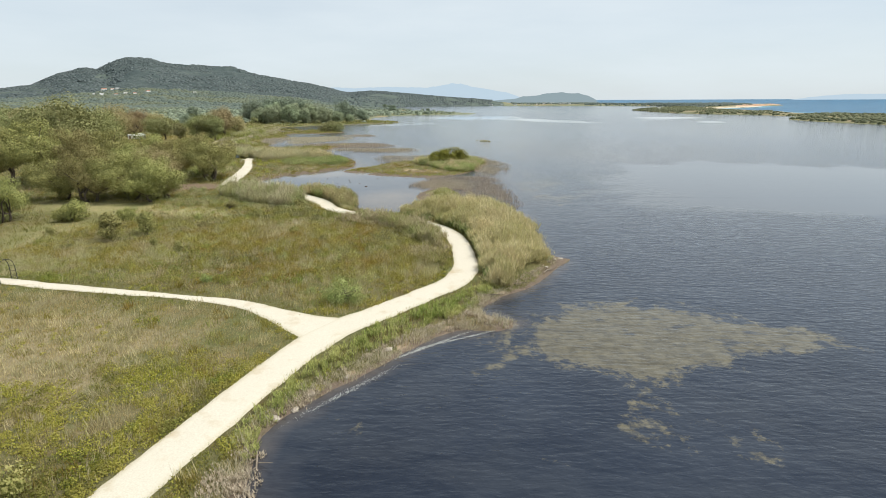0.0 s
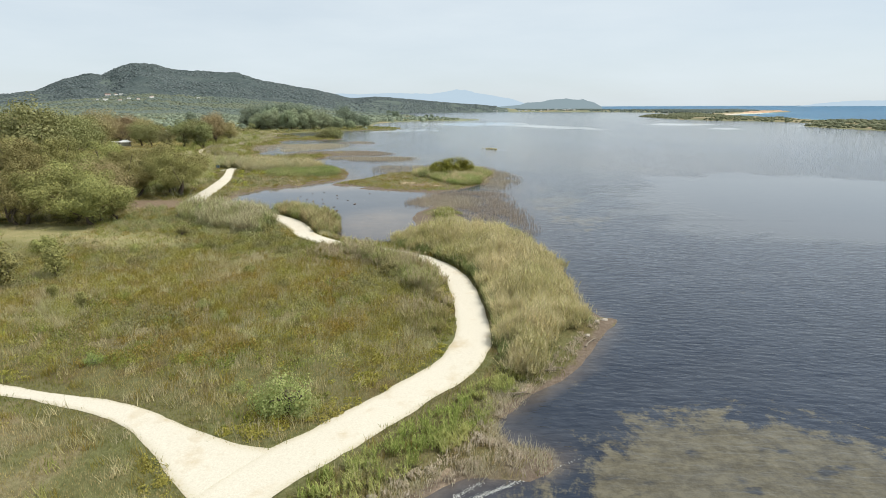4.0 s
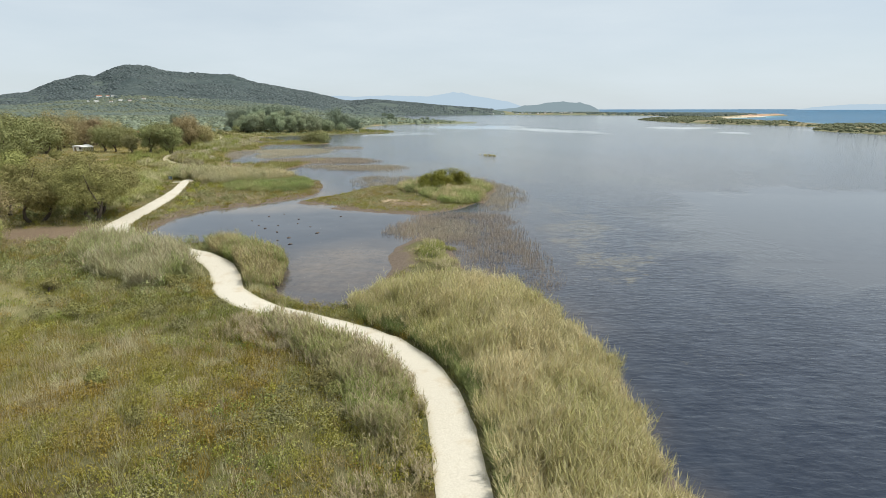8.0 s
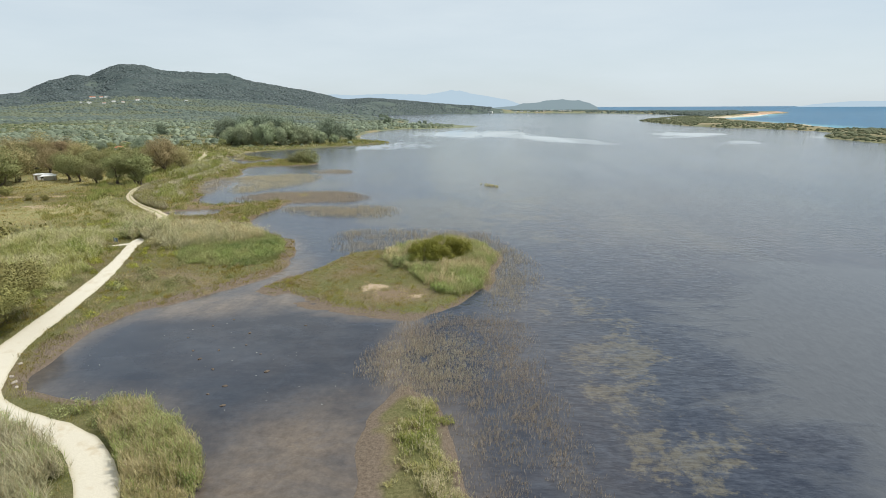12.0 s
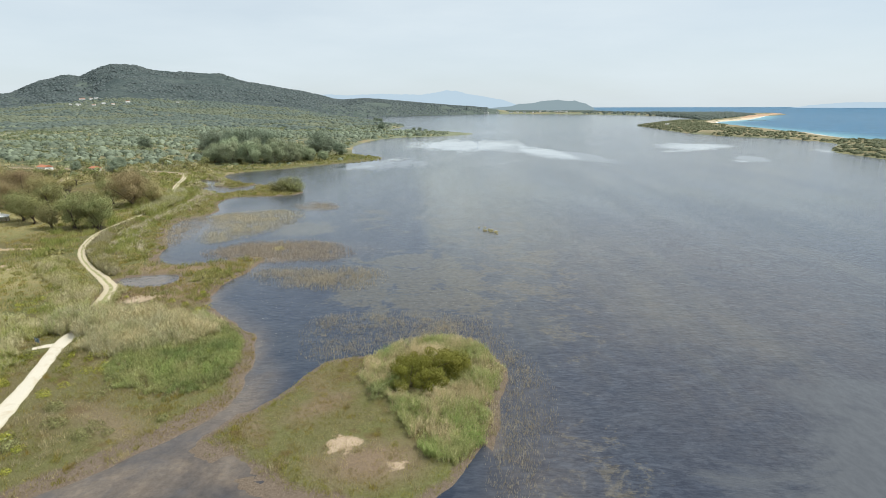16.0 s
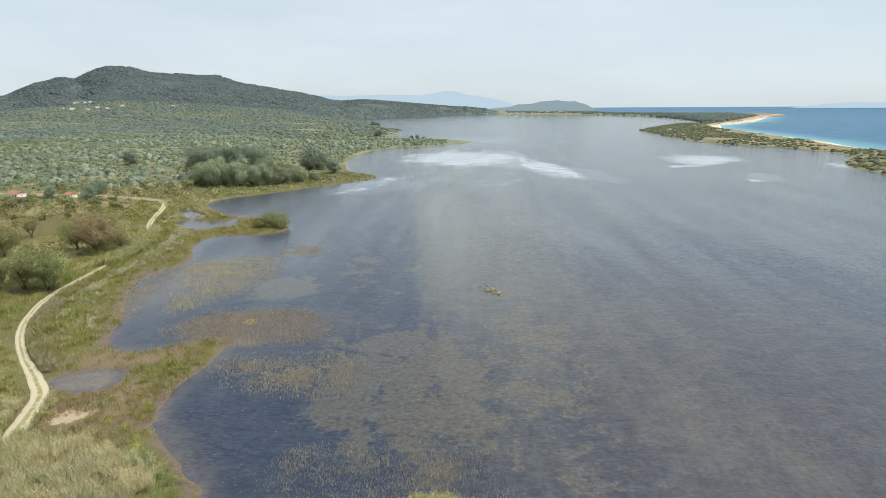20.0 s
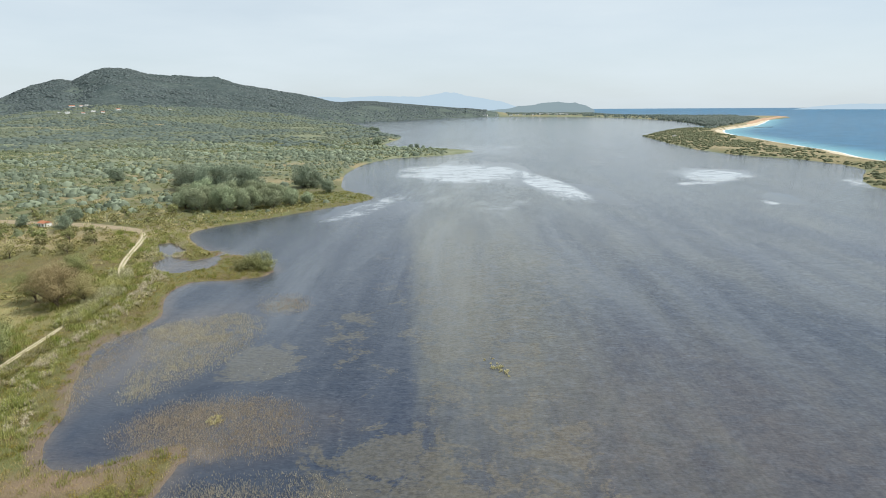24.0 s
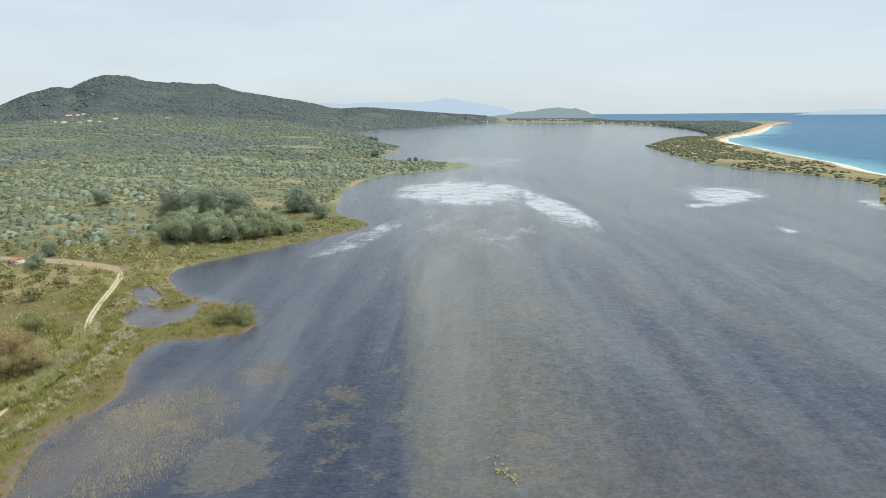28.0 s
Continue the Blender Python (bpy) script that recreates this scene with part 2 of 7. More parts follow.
def leafy(name, dark, light, dry=None, rough=0.75, vary=0.0, through_=0.30):
    """Foliage whose colour varies from leaf to leaf and from clump to clump."""
    m = bpy.data.materials.new(name)
    n, l, b = nodes_of(m)
    g = n.new("ShaderNodeNewGeometry")
    o = n.new("ShaderNodeObjectInfo")
    c = mix_rgb(n, l, g.outputs["Random Per Island"], dark, light)
    if dry:
        patch = noise_at(n, l, 0.16, 4, 0.6)
        k = maths(n, l, 'ADD', ranged(n, l, patch, 0.35, 0.65), maths(n, l, 'MULTIPLY', maths(n, l, 'SUBTRACT', g.outputs["Random Per Island"], 0.5), 0.5))
        c = mix_rgb(n, l, k, c, dry)
    hs = n.new("ShaderNodeHueSaturation")
    l.new(c, hs.inputs["Color"])
    l.new(ranged(n, l, o.outputs["Random"], 0, 1, 0.88 - 3 * vary, 1.14 + 4 * vary), hs.inputs["Value"])
    l.new(ranged(n, l, o.outputs["Random"], 0, 1, 0.485 - vary, 0.515 + vary), hs.inputs["Hue"])
    l.new(hs.outputs[0], b.inputs["Base Color"])
    b.inputs["Roughness"].default_value = rough
    b.inputs["Specular IOR Level"].default_value = 0.25
    # thin leaves let some light through
    tr = n.new("ShaderNodeBsdfTranslucent")
    l.new(hs.outputs[0], tr.inputs["Color"])
    mx = n.new("ShaderNodeMixShader")
    mx.inputs[0].default_value = through_
    out = [x for x in n if x.bl_idname == "ShaderNodeOutputMaterial"][0]
    l.new(b.outputs[0], mx.inputs[1])
    l.new(tr.outputs[0], mx.inputs[2])
    l.new(mx.outputs[0], out.inputs[0])
    return m


def plain(name, c1, c2, scale=2.0, rough=0.85, rel=0.3, spec=0.3):
    m = bpy.data.materials.new(name)
    n, l, b = nodes_of(m)
    f1 = noise_at(n, l, scale, 6, 0.7)
    f2 = noise_at(n, l, scale * 0.12, 4, 0.6)
    f = maths(n, l, 'ADD', maths(n, l, 'MULTIPLY', f1, 0.6), maths(n, l, 'MULTIPLY', f2, 0.4))
    l.new(mix_rgb(n, l, ranged(n, l, f, 0.35, 0.65), c1, c2), b.inputs["Base Color"])
    b.inputs["Roughness"].default_value = rough
    b.inputs["Specular IOR Level"].default_value = spec
    bump(n, l, b, f1, rel, 0.05)
    return m


def glowing(name, colour, strength=1.0):
    """Distance beyond everything else, glowing by itself in the pale colour of haze."""
    m = bpy.data.materials.new(name)
    m.use_nodes = True
    n, l = m.node_tree.nodes, m.node_tree.links
    n.clear()
    out, e = n.new("ShaderNodeOutputMaterial"), n.new("ShaderNodeEmission")
    e.inputs["Color"].default_value = (*colour, 1)
    e.inputs["Strength"].default_value = strength
    l.new(e.outputs[0], out.inputs[0])
    return m


def path_material(name="pale_gravel", c1=(0.52, 0.465, 0.365), c2=(0.67, 0.615, 0.505)):
    m = bpy.data.materials.new(name)
    n, l, b = nodes_of(m)
    f1 = noise_at(n, l, 9.0, 6, 0.75)
    f2 = noise_at(n, l, 0.5, 5, 0.6)
    c = mix_rgb(n, l, ranged(n, l, f1, 0.3, 0.7), c1, c2)
    c = mix_rgb(n, l, ranged(n, l, f2, 0.56, 0.75), c, (0.50, 0.41, 0.28))
    # worn side strips where grit thins out
    e = maths(n, l, 'ADD', attr(n, "side"), ranged(n, l, f1, 0.3, 0.7, -0.25, 0.25))
    c = mix_rgb(n, l, ranged(n, l, e, 0.75, 1.05), c, (0.42, 0.36, 0.22))
    g_ = maths(n, l, 'ADD', attr(n, "crown"), ranged(n, l, noise_at(n, l, 1.2, 5, 0.7), 0.3, 0.7, -0.35, 0.35))
    c = mix_rgb(n, l, ranged(n, l, g_, 0.5, 0.8), c, (0.25, 0.24, 0.10))
    l.new(c, b.inputs["Base Color"])
    b.inputs["Roughness"].default_value = 0.95
    b.inputs["Specular IOR Level"].default_value = 0.2
    bump(n, l, b, f1, 0.4, 0.06)
    return m


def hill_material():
    """Closed maquis seen from afar, air haze put into its colours: crowns, gullies and lighter clearings."""
    m = bpy.data.materials.new("hazy_maquis_slope")
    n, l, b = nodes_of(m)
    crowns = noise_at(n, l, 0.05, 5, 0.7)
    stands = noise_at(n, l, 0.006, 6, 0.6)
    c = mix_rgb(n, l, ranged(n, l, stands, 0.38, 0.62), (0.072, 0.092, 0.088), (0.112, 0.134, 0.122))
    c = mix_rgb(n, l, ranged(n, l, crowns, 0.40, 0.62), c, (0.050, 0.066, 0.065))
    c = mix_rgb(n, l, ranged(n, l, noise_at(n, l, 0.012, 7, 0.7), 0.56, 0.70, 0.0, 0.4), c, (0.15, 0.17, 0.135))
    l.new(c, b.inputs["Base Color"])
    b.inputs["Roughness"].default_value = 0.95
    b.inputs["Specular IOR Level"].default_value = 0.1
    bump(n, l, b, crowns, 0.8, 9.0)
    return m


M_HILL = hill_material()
M_GROUND = ground_material()
M_LAKE = water_material("lagoon_water", (0.015, 0.023, 0.044), (0.024, 0.033, 0.052))
M_SEA = water_material("sea_water", (0.050, 0.240, 0.420), (0.030, 0.165, 0.310), True)
M_PATH = path_material()
M_TRACK = path_material("dusty_track", (0.42, 0.355, 0.24), (0.56, 0.48, 0.345))
M_REED = leafy("reed_straw", (0.185, 0.165, 0.062), (0.56, 0.468, 0.245), (0.65, 0.535, 0.33))
M_PLUME = leafy("reed_heads", (0.40, 0.325, 0.19), (0.66, 0.555, 0.37))
M_REED_GREEN = leafy("reed_green", (0.155, 0.190, 0.034), (0.350, 0.370, 0.090), (0.44, 0.395, 0.160))
M_REED_FRESH = leafy("reed_fresh", (0.205, 0.270, 0.068), (0.390, 0.460, 0.150), (0.42, 0.41, 0.175))
M_REED_MIX = leafy("reed_olive", (0.200, 0.188, 0.064), (0.50, 0.44, 0.185), (0.54, 0.46, 0.245))
M_REED_YOUNG = leafy("reed_young", (0.120, 0.170, 0.050), (0.265, 0.325, 0.110), (0.30, 0.31, 0.12))
M_REED_DRY = leafy("reed_dry", (0.42, 0.355, 0.205), (0.72, 0.625, 0.42), (0.46, 0.42, 0.22))
M_CANE = leafy("grey_cane", (0.34, 0.30, 0.185), (0.58, 0.52, 0.36), (0.40, 0.38, 0.20))
M_STEMS = leafy("marsh_stems", (0.40, 0.335, 0.235), (0.66, 0.57, 0.43))
M_GRASS = leafy("meadow_grass", (0.235, 0.220, 0.052), (0.485, 0.432, 0.132), (0.58, 0.47, 0.24))
M_GRASS_LUSH = leafy("lush_grass", (0.105, 0.128, 0.017), (0.265, 0.290, 0.047), (0.30, 0.26, 0.075))
M_HEATH = leafy("heath", (0.205, 0.140, 0.026), (0.44, 0.310, 0.072), (0.31, 0.29, 0.06))
M_LEAF = leafy("oak_leaves", (0.165, 0.162, 0.052), (0.385, 0.358, 0.128), vary=0.006, through_=0.15)
M_LEAF_DEEP = leafy("deep_leaves", (0.140, 0.172, 0.118), (0.32, 0.365, 0.250), through_=0.22)
M_LEAF_BROWN = leafy("sparse_leaves", (0.235, 0.190, 0.088), (0.47, 0.385, 0.20), vary=0.006, through_=0.28)
M_LEAF_GREY = leafy("willow_leaves", (0.190, 0.222, 0.125), (0.42, 0.46, 0.285), through_=0.22)
M_LEAF_OLIVE = leafy("olive_leaves", (0.165, 0.172, 0.062), (0.350, 0.345, 0.145), vary=0.005, through_=0.17)
M_VERGE = leafy("verge_leaves", (0.235, 0.248, 0.028), (0.50, 0.490, 0.075), (0.38, 0.34, 0.08))
M_LEAF_BRIGHT = leafy("mastic_leaves", (0.125, 0.135, 0.020), (0.33, 0.32, 0.055))
# distant leaves made paler and bluer: air haze put into the colour
M_FAR_LEAF = leafy("hazy_far_foliage", (0.150, 0.172, 0.112), (0.225, 0.248, 0.170))
M_FAR_DEEP = leafy("hazy_deep_foliage", (0.138, 0.172, 0.144), (0.205, 0.242, 0.200), through_=0.40)
M_HILL_LEAF = leafy("hazy_hill_foliage", (0.135, 0.166, 0.166), (0.190, 0.225, 0.222), through_=0.40)
M_BRUSH = leafy("brush_foliage", (0.150, 0.162, 0.070), (0.245, 0.250, 0.112))
M_GROVE = leafy("grove_foliage", (0.128, 0.146, 0.072), (0.200, 0.216, 0.116))
M_BARK = plain("bark", (0.07, 0.055, 0.04), (0.15, 0.12, 0.09), 6.0, 0.9, 0.8)
M_MUD = plain("mud", (0.075, 0.055, 0.04), (0.15, 0.115, 0.085), 3.0, 0.7)
M_ROCK = plain("limestone", (0.30, 0.25, 0.20), (0.50, 0.44, 0.36), 4.0, 0.9, 0.8)
M_SAND = plain("sand", (0.50, 0.41, 0.28), (0.64, 0.55, 0.40), 0.4, 0.95)
# mountains, island and headland emit light in place of hazy daylight
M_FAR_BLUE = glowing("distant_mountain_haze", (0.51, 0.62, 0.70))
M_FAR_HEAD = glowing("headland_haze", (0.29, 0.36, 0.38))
M_WALL = plain("white_render", (0.74, 0.72, 0.68), (0.86, 0.85, 0.82), 1.5, 0.9)
M_ROOF = plain("terracotta", (0.34, 0.13, 0.07), (0.50, 0.22, 0.12), 3.0, 0.85)
M_DARK = plain("dark_opening", (0.02, 0.02, 0.02), (0.04, 0.04, 0.045), 2.0, 0.6)
M_WOOD = plain("weathered_wood", (0.16, 0.125, 0.09), (0.30, 0.25, 0.19), 5.0, 0.85)
M_SIGN = plain("sign_blue", (0.10, 0.16, 0.20), (0.14, 0.21, 0.25), 3.0, 0.5)


# ============ small tools ============
def mesh_of(name, v, faces, mat, attrs=None, smooth=False):
    """A mesh from arrays; faces is one array or several, each of one corner count."""
    v = np.asarray(v, np.float32)
    groups = [np.asarray(f, np.int32) for f in (faces if isinstance(faces, (list, tuple)) else [faces])]
    me = bpy.data.meshes.new(name)
    me.vertices.add(len(v))
    me.vertices.foreach_set("co", v.ravel())
    idx = np.concatenate([g.ravel() for g in groups])
    sizes = np.concatenate([np.full(len(g), g.shape[1], np.int32) for g in groups])
    me.loops.add(len(idx))
    me.loops.foreach_set("vertex_index", idx)
    me.polygons.add(len(sizes))
    me.polygons.foreach_set("loop_start", (np.cumsum(sizes) - sizes).astype(np.int32))
    if smooth:
        me.polygons.foreach_set("use_smooth", np.ones(len(sizes), bool))
    for k, a in (attrs or {}).items():
        at = me.attributes.new(k, 'FLOAT', 'POINT')
        at.data.foreach_set("value", np.asarray(a, np.float32))
    me.update(calc_edges=True)
    me.materials.append(mat)
    return me


def part(name, data, mat, parent, label=""):
    """Links a bmesh or a mesh as one mesh object, under a thing or a part where one is given."""
    if isinstance(data, bmesh.types.BMesh):
        me = bpy.data.meshes.new(name)
        data.to_mesh(me)
        data.free()
        me.materials.append(mat)
    else:
        me = data
    ob = new(name, me)
    if parent:
        ob.parent = parent
    if label:
        ob["label"] = label
    return ob


def value_noise(x, y, scale, seed=0, octaves=3):
    """Smooth noise, about -1 to 1, for arrays of places."""
    out, amp, tot = np.zeros(np.shape(x)), 1.0, 0.0
    for o in range(octaves):
        u, w = np.asarray(x) / scale * 2 ** o + 37.3 * seed + 11 * o, np.asarray(y) / scale * 2 ** o - 17.7 * seed + 5 * o
        i, j = np.floor(u), np.floor(w)
        fu, fw = u - i, w - j
        fu, fw = fu * fu * (3 - 2 * fu), fw * fw * (3 - 2 * fw)

        def h(a, b):
            s = np.sin(a * 127.1 + b * 311.7 + seed * 74.7) * 43758.5453
            return s - np.floor(s)

        out += amp * (((h(i, j) * (1 - fu) + h(i + 1, j) * fu) * (1 - fw) + (h(i, j + 1) * (1 - fu) + h(i + 1, j + 1) * fu) * fw) * 2 - 1)
        tot += amp
        amp *= 0.5
    return out / tot


def spline(pts, step, closed=False):
    """A smooth line through the given points, with a point about every step metres."""
    p = np.array(pts, float)
    n = len(p)
    out = []
    for i in range(n if closed else n - 1):
        a, b, c, d = (p[(i + k) % n] if closed else p[min(max(i + k, 0), n - 1)] for k in (-1, 0, 1, 2))
        m = max(1, int(np.hypot(*(c - b)[:2]) / step))
        for t in np.arange(m) / m:
            out.append(0.5 * (2 * b + (c - a) * t + (2 * a - 5 * b + 4 * c - d) * t * t + (3 * b - a - 3 * c + d) * t ** 3))
    if not closed:
        out.append(p[-1])
    return np.array(out)


def line_distance(x, y, line, closed=False):
    """The distance of places from a line, and how far along it (0 to 1) the nearest point lies."""
    x, y = np.ravel(x).astype(np.float32), np.ravel(y).astype(np.float32)
    a = np.asarray(line, np.float32)
    b = np.roll(a, -1, 0) if closed else a[1:]
    a = a if closed else a[:-1]
    best, where = np.full(x.shape, 1e18, np.float32), np.zeros(x.shape, np.float32)
    for k, (p, q) in enumerate(zip(a, b)):
        d = q - p
        t = np.clip(((x - p[0]) * d[0] + (y - p[1]) * d[1]) / max(d @ d, 1e-9), 0, 1)
        r = (x - p[0] - t * d[0]) ** 2 + (y - p[1] - t * d[1]) ** 2
        near = r < best
        best[near], where[near] = r[near], (k + t[near]) / len(a)
    return np.sqrt(best), where


def inside(x, y, poly):
    x, y = np.ravel(x), np.ravel(y)
    p = np.asarray(poly, float)
    res = np.zeros(x.shape, bool)
    for (x1, y1), (x2, y2) in zip(p, np.roll(p, -1, 0)):
        if y1 == y2:
            continue
        c = ((y1 > y) != (y2 > y)) & (x < (x2 - x1) * (y - y1) / (y2 - y1) + x1)
        res ^= c
    return res


def signed(x, y, poly):
    """The distance from an outline, positive within it."""
    d, _ = line_distance(x, y, poly, True)
    return np.where(inside(x, y, poly), d, -d)


def steps(lo, hi, fine_lo, fine_hi, fine, grow):
    """Grid lines, even over the fine stretch and ever wider beyond it."""
    mid = list(np.arange(fine_lo, fine_hi + 1e-6, fine))
    up, s = [], fine
    while (up or mid)[-1] < hi:
        s *= grow
        up.append((up or mid)[-1] + s)
    down, s = [], fine
    while (down or mid[:1])[-1] > lo:
        s *= grow
        down.append((down or mid[:1])[-1] - s)
    return np.array(down[::-1] + mid + up)


def sheet(xs, ys):
    """Corner places and quads of a grid."""
    X, Y = np.meshgrid(xs, ys)
    n, m = len(xs), len(ys)
    i = (np.arange(m - 1)[:, None] * n + np.arange(n - 1)[None]).ravel()
    return X.ravel(), Y.ravel(), np.stack([i, i + 1, i + n + 1, i + n], 1)


# ============ plan of the lagoon: shores, from the near bank northwards ============
NEAR_SHORE = [(-30, -320), (-24, -80), (-17, 0), (-13.2, 14), (-12, 24), (-12.9, 29.2), (-11.9, 31.6), (-10.4, 34.2), (-7.7, 37.5), (-5.5, 41.2),
              (-2.8, 44.3), (0, 46.4), (3.7, 47.6), (1.9, 50.8), (2.6, 53.2), (5.6, 56.8), (9.4, 61.3), (13.6, 70), (11.8, 74.7), (12.2, 80.6),
              (11.9, 86), (11.5, 91), (9.9, 97), (8.3, 102.5), (5, 106.5), (1.2, 109), (0.5, 114), (-0.7, 120), (-1.7, 126), (-3.1, 129.5), (-6, 132)]
POND_SHORE = [(-8.3, 130.5), (-10.4, 125.7), (-9.5, 122), (-8, 118), (-7.7, 113), (-9, 106), (-11.9, 101.5), (-15.5, 100.9), (-20.7, 104.8),
              (-23, 110), (-24.5, 117), (-29, 123), (-36, 127.5), (-44, 129), (-50, 130), (-52.8, 132.5), (-54.9, 137), (-57.1, 144), (-57, 151),
              (-55.3, 157), (-50, 162), (-46.7, 167), (-43.7, 169.7), (-40.8, 175.3), (-39.5, 181), (-39.5, 187), (-41.7, 197), (-45, 206), (-54, 216)]
BAY_SHORE = [(-63.3, 225), (-64.5, 233), (-64.5, 243), (-62, 249), (-61.6, 260), (-65, 264.6), (-70.7, 262), (-80.3, 256), (-93, 258.7),
             (-99.7, 268), (-101, 277), (-110, 293), (-117, 310), (-120, 323), (-113, 331), (-111, 343), (-118, 358), (-122, 372), (-118, 384),
             (-100, 387), (-89, 393), (-87.5, 401), (-95, 412), (-105, 420), (-122, 430), (-139, 440), (-163.7, 472), (-161.8, 492),
             (-136.6, 520), (-107, 555), (-80, 589), (-72, 615), (-95, 641), (-112, 671)]
FAR_SHORE = [(-129, 768), (-126, 878), (-92, 968), (-26, 1005), (39, 1102), (-10, 1131), (-81, 1147), (-146, 1246), (-138, 1500), (-206, 1694),
             (-371, 2274), (-560, 2600), (-385, 3034), (-39, 3770), (356, 4060), (710, 3838), (983, 3502), (1023, 2749), (818, 1945), (685, 1890)]
SPIT_SHORE = [(461, 1533), (434, 1311), (415, 1107), (436, 999), (484, 929), (496, 867), (488, 814), (406, 705), (389, 663), (383, 605), (392, 523),
              (430, 430), (520, 330), (700, 200), (1000, 50), (1800, -320)]
SEA_SHORE = [(2300, -320), (1500, 150), (900, 480), (640, 720), (571, 903), (609, 1057), (634, 1221), (668, 1403), (706, 1610), (783, 1800), (872, 1919),
             (1086, 2188), (1500, 2850), (1940, 3400), (1560, 3480), (1200, 3620), (1080, 3900), (1120, 4300), (1250, 4990)]
ISLAND = [(-37.2, 168.2), (-35.5, 171.7), (-32.1, 177.5), (-29.1, 184.2), (-27.3, 189.1), (-24.2, 194.6), (-15.5, 197.8), (-6.6, 204), (2, 202.5),
          (7.4, 191), (5.1, 180.8), (4.1, 171.2), (-1.1, 160.4), (-6.8, 155.8), (-12.8, 156.2), (-19.2, 157.9), (-24.6, 160.3), (-31.5, 165.9)]
POOLS = [[(-94.5, 240), (-92, 244.5), (-82, 247), (-78.5, 242.5), (-79.8, 237.5), (-86, 235.5)],
         [(-153.5, 412), (-149, 422), (-134, 418), (-124.8, 428), (-120.5, 408), (-129, 400), (-141, 397)],
         [(-171.5, 450), (-165.9, 454), (-149, 439), (-144.8, 429), (-153.7, 426), (-163, 436)]]
LAND = np.concatenate([spline(s, 1.2 if k < 2 else 5 if k < 3 else 40)[:-1] for k, s in enumerate(
    (NEAR_SHORE + POND_SHORE[:1], POND_SHORE + BAY_SHORE[:1], BAY_SHORE + FAR_SHORE[:1], FAR_SHORE + SPIT_SHORE[:1], SPIT_SHORE + SEA_SHORE[:1], SEA_SHORE + [(1250, 4995)]))]
    + [np.array([(1250, 4990), (-6500, 4990), (-6500, -320)], float)])
ISLE = spline(ISLAND, 1.2, True)
POOL_LINES = [spline(p, 1.5, True) for p in POOLS]

# the footpath, its northward cart track, and the branch inland: centre lines with half widths
PATH = [(-30, -60, 1.5), (-23.5, -10, 1.5), (-20.3, 12, 1.5), (-18.2, 23, 1.5), (-16.9, 29, 1.55), (-15.2, 35.5, 1.6), (-13.6, 41, 1.65), (-11.6, 45.6, 1.7), (-8.2, 49.6, 1.65), (-4.2, 54.8, 1.6),
        (-0.6, 60.3, 1.65), (0.4, 66, 1.5), (0.1, 72, 1.45), (-0.7, 78.5, 1.4), (-2.2, 83.8, 1.45), (-5.0, 88.9, 1.4), (-8.5, 92.3, 1.35), (-14, 95.6, 1.25),
        (-20.8, 99.2, 1.4), (-25.7, 103.5, 1.5), (-29, 109.3, 1.55), (-32.4, 114.6, 1.6), (-37.2, 119.6, 1.5), (-42.6, 122.3, 1.4), (-48.6, 124.3, 1.5),
        (-54.4, 127.4, 1.9), (-58.4, 133, 2.1), (-61.6, 139.4, 2.0), (-63.6, 146.6, 1.8), (-65.9, 156, 1.8), (-68.8, 167, 1.7), (-71.4, 175.5, 1.45), (-75, 185.5, 1.25), (-79.2, 196.5, 1.2), (-80.8, 201.8, 1.5),
        (-82.2, 204.6, 0.5)]
TRACK = [(-82.2, 204.6, 0.3), (-83.4, 210, 0.3), (-84.6, 215.4, 0.6), (-86, 219.5, 1.6), (-88, 225, 1.7), (-92, 234, 1.6), (-101, 243.5, 1.3), (-110, 252, 1.0), (-121, 264.5, 0.95), (-130, 279, 0.9), (-137, 298, 0.9),
         (-140, 325, 0.8), (-142, 338, 0.3), (-146, 361, 0.25), (-154, 386, 0.3), (-159.5, 396, 0.9), (-170, 418, 1.3), (-187, 463, 1.4), (-196, 478, 1.4)]
BRANCH = [(-12.2, 45.4, 2.9), (-15.0, 46.6, 2.0), (-18.6, 49.0, 1.2), (-24, 51.9, 0.8), (-31.5, 53.7, 0.5), (-39, 55, 0.7), (-51.7, 57.6, 0.75), (-72, 62, 0.7), (-110, 66, 0.6)]
SPUR = [(-79.2, 199.2, 0.9), (-82.2, 198.4, 0.8), (-84.2, 197.0, 0.5)]
FIELD_ROAD = [(-196, 476, 1.4), (-206, 486, 3.0), (-237, 497, 4.5), (-266, 503, 4.5), (-330, 512, 4.0), (-420, 530, 3.0)]
PATH_LINES = [spline(p, 0.8) for p in (PATH, TRACK, BRANCH, FIELD_ROAD, SPUR)]

RIDGE_AT = [-60, -50, -44, -40.1, -38.2, -36.2, -35.2, -34.1, -32.6, -30.7, -29.4, -27.6, -23.7, -21.8, -18.7, -14.4, -12.2, -9.9, -7.6, -5.3, -3, 0, 5, 9, 14, 60]
RIDGE_Z = [60, 70, 85, 118, 172, 200, 194, 238, 272, 270, 250, 238, 234, 200, 168, 119, 96, 113, 102, 90, 76, 60, 30, 8, 3, 3]


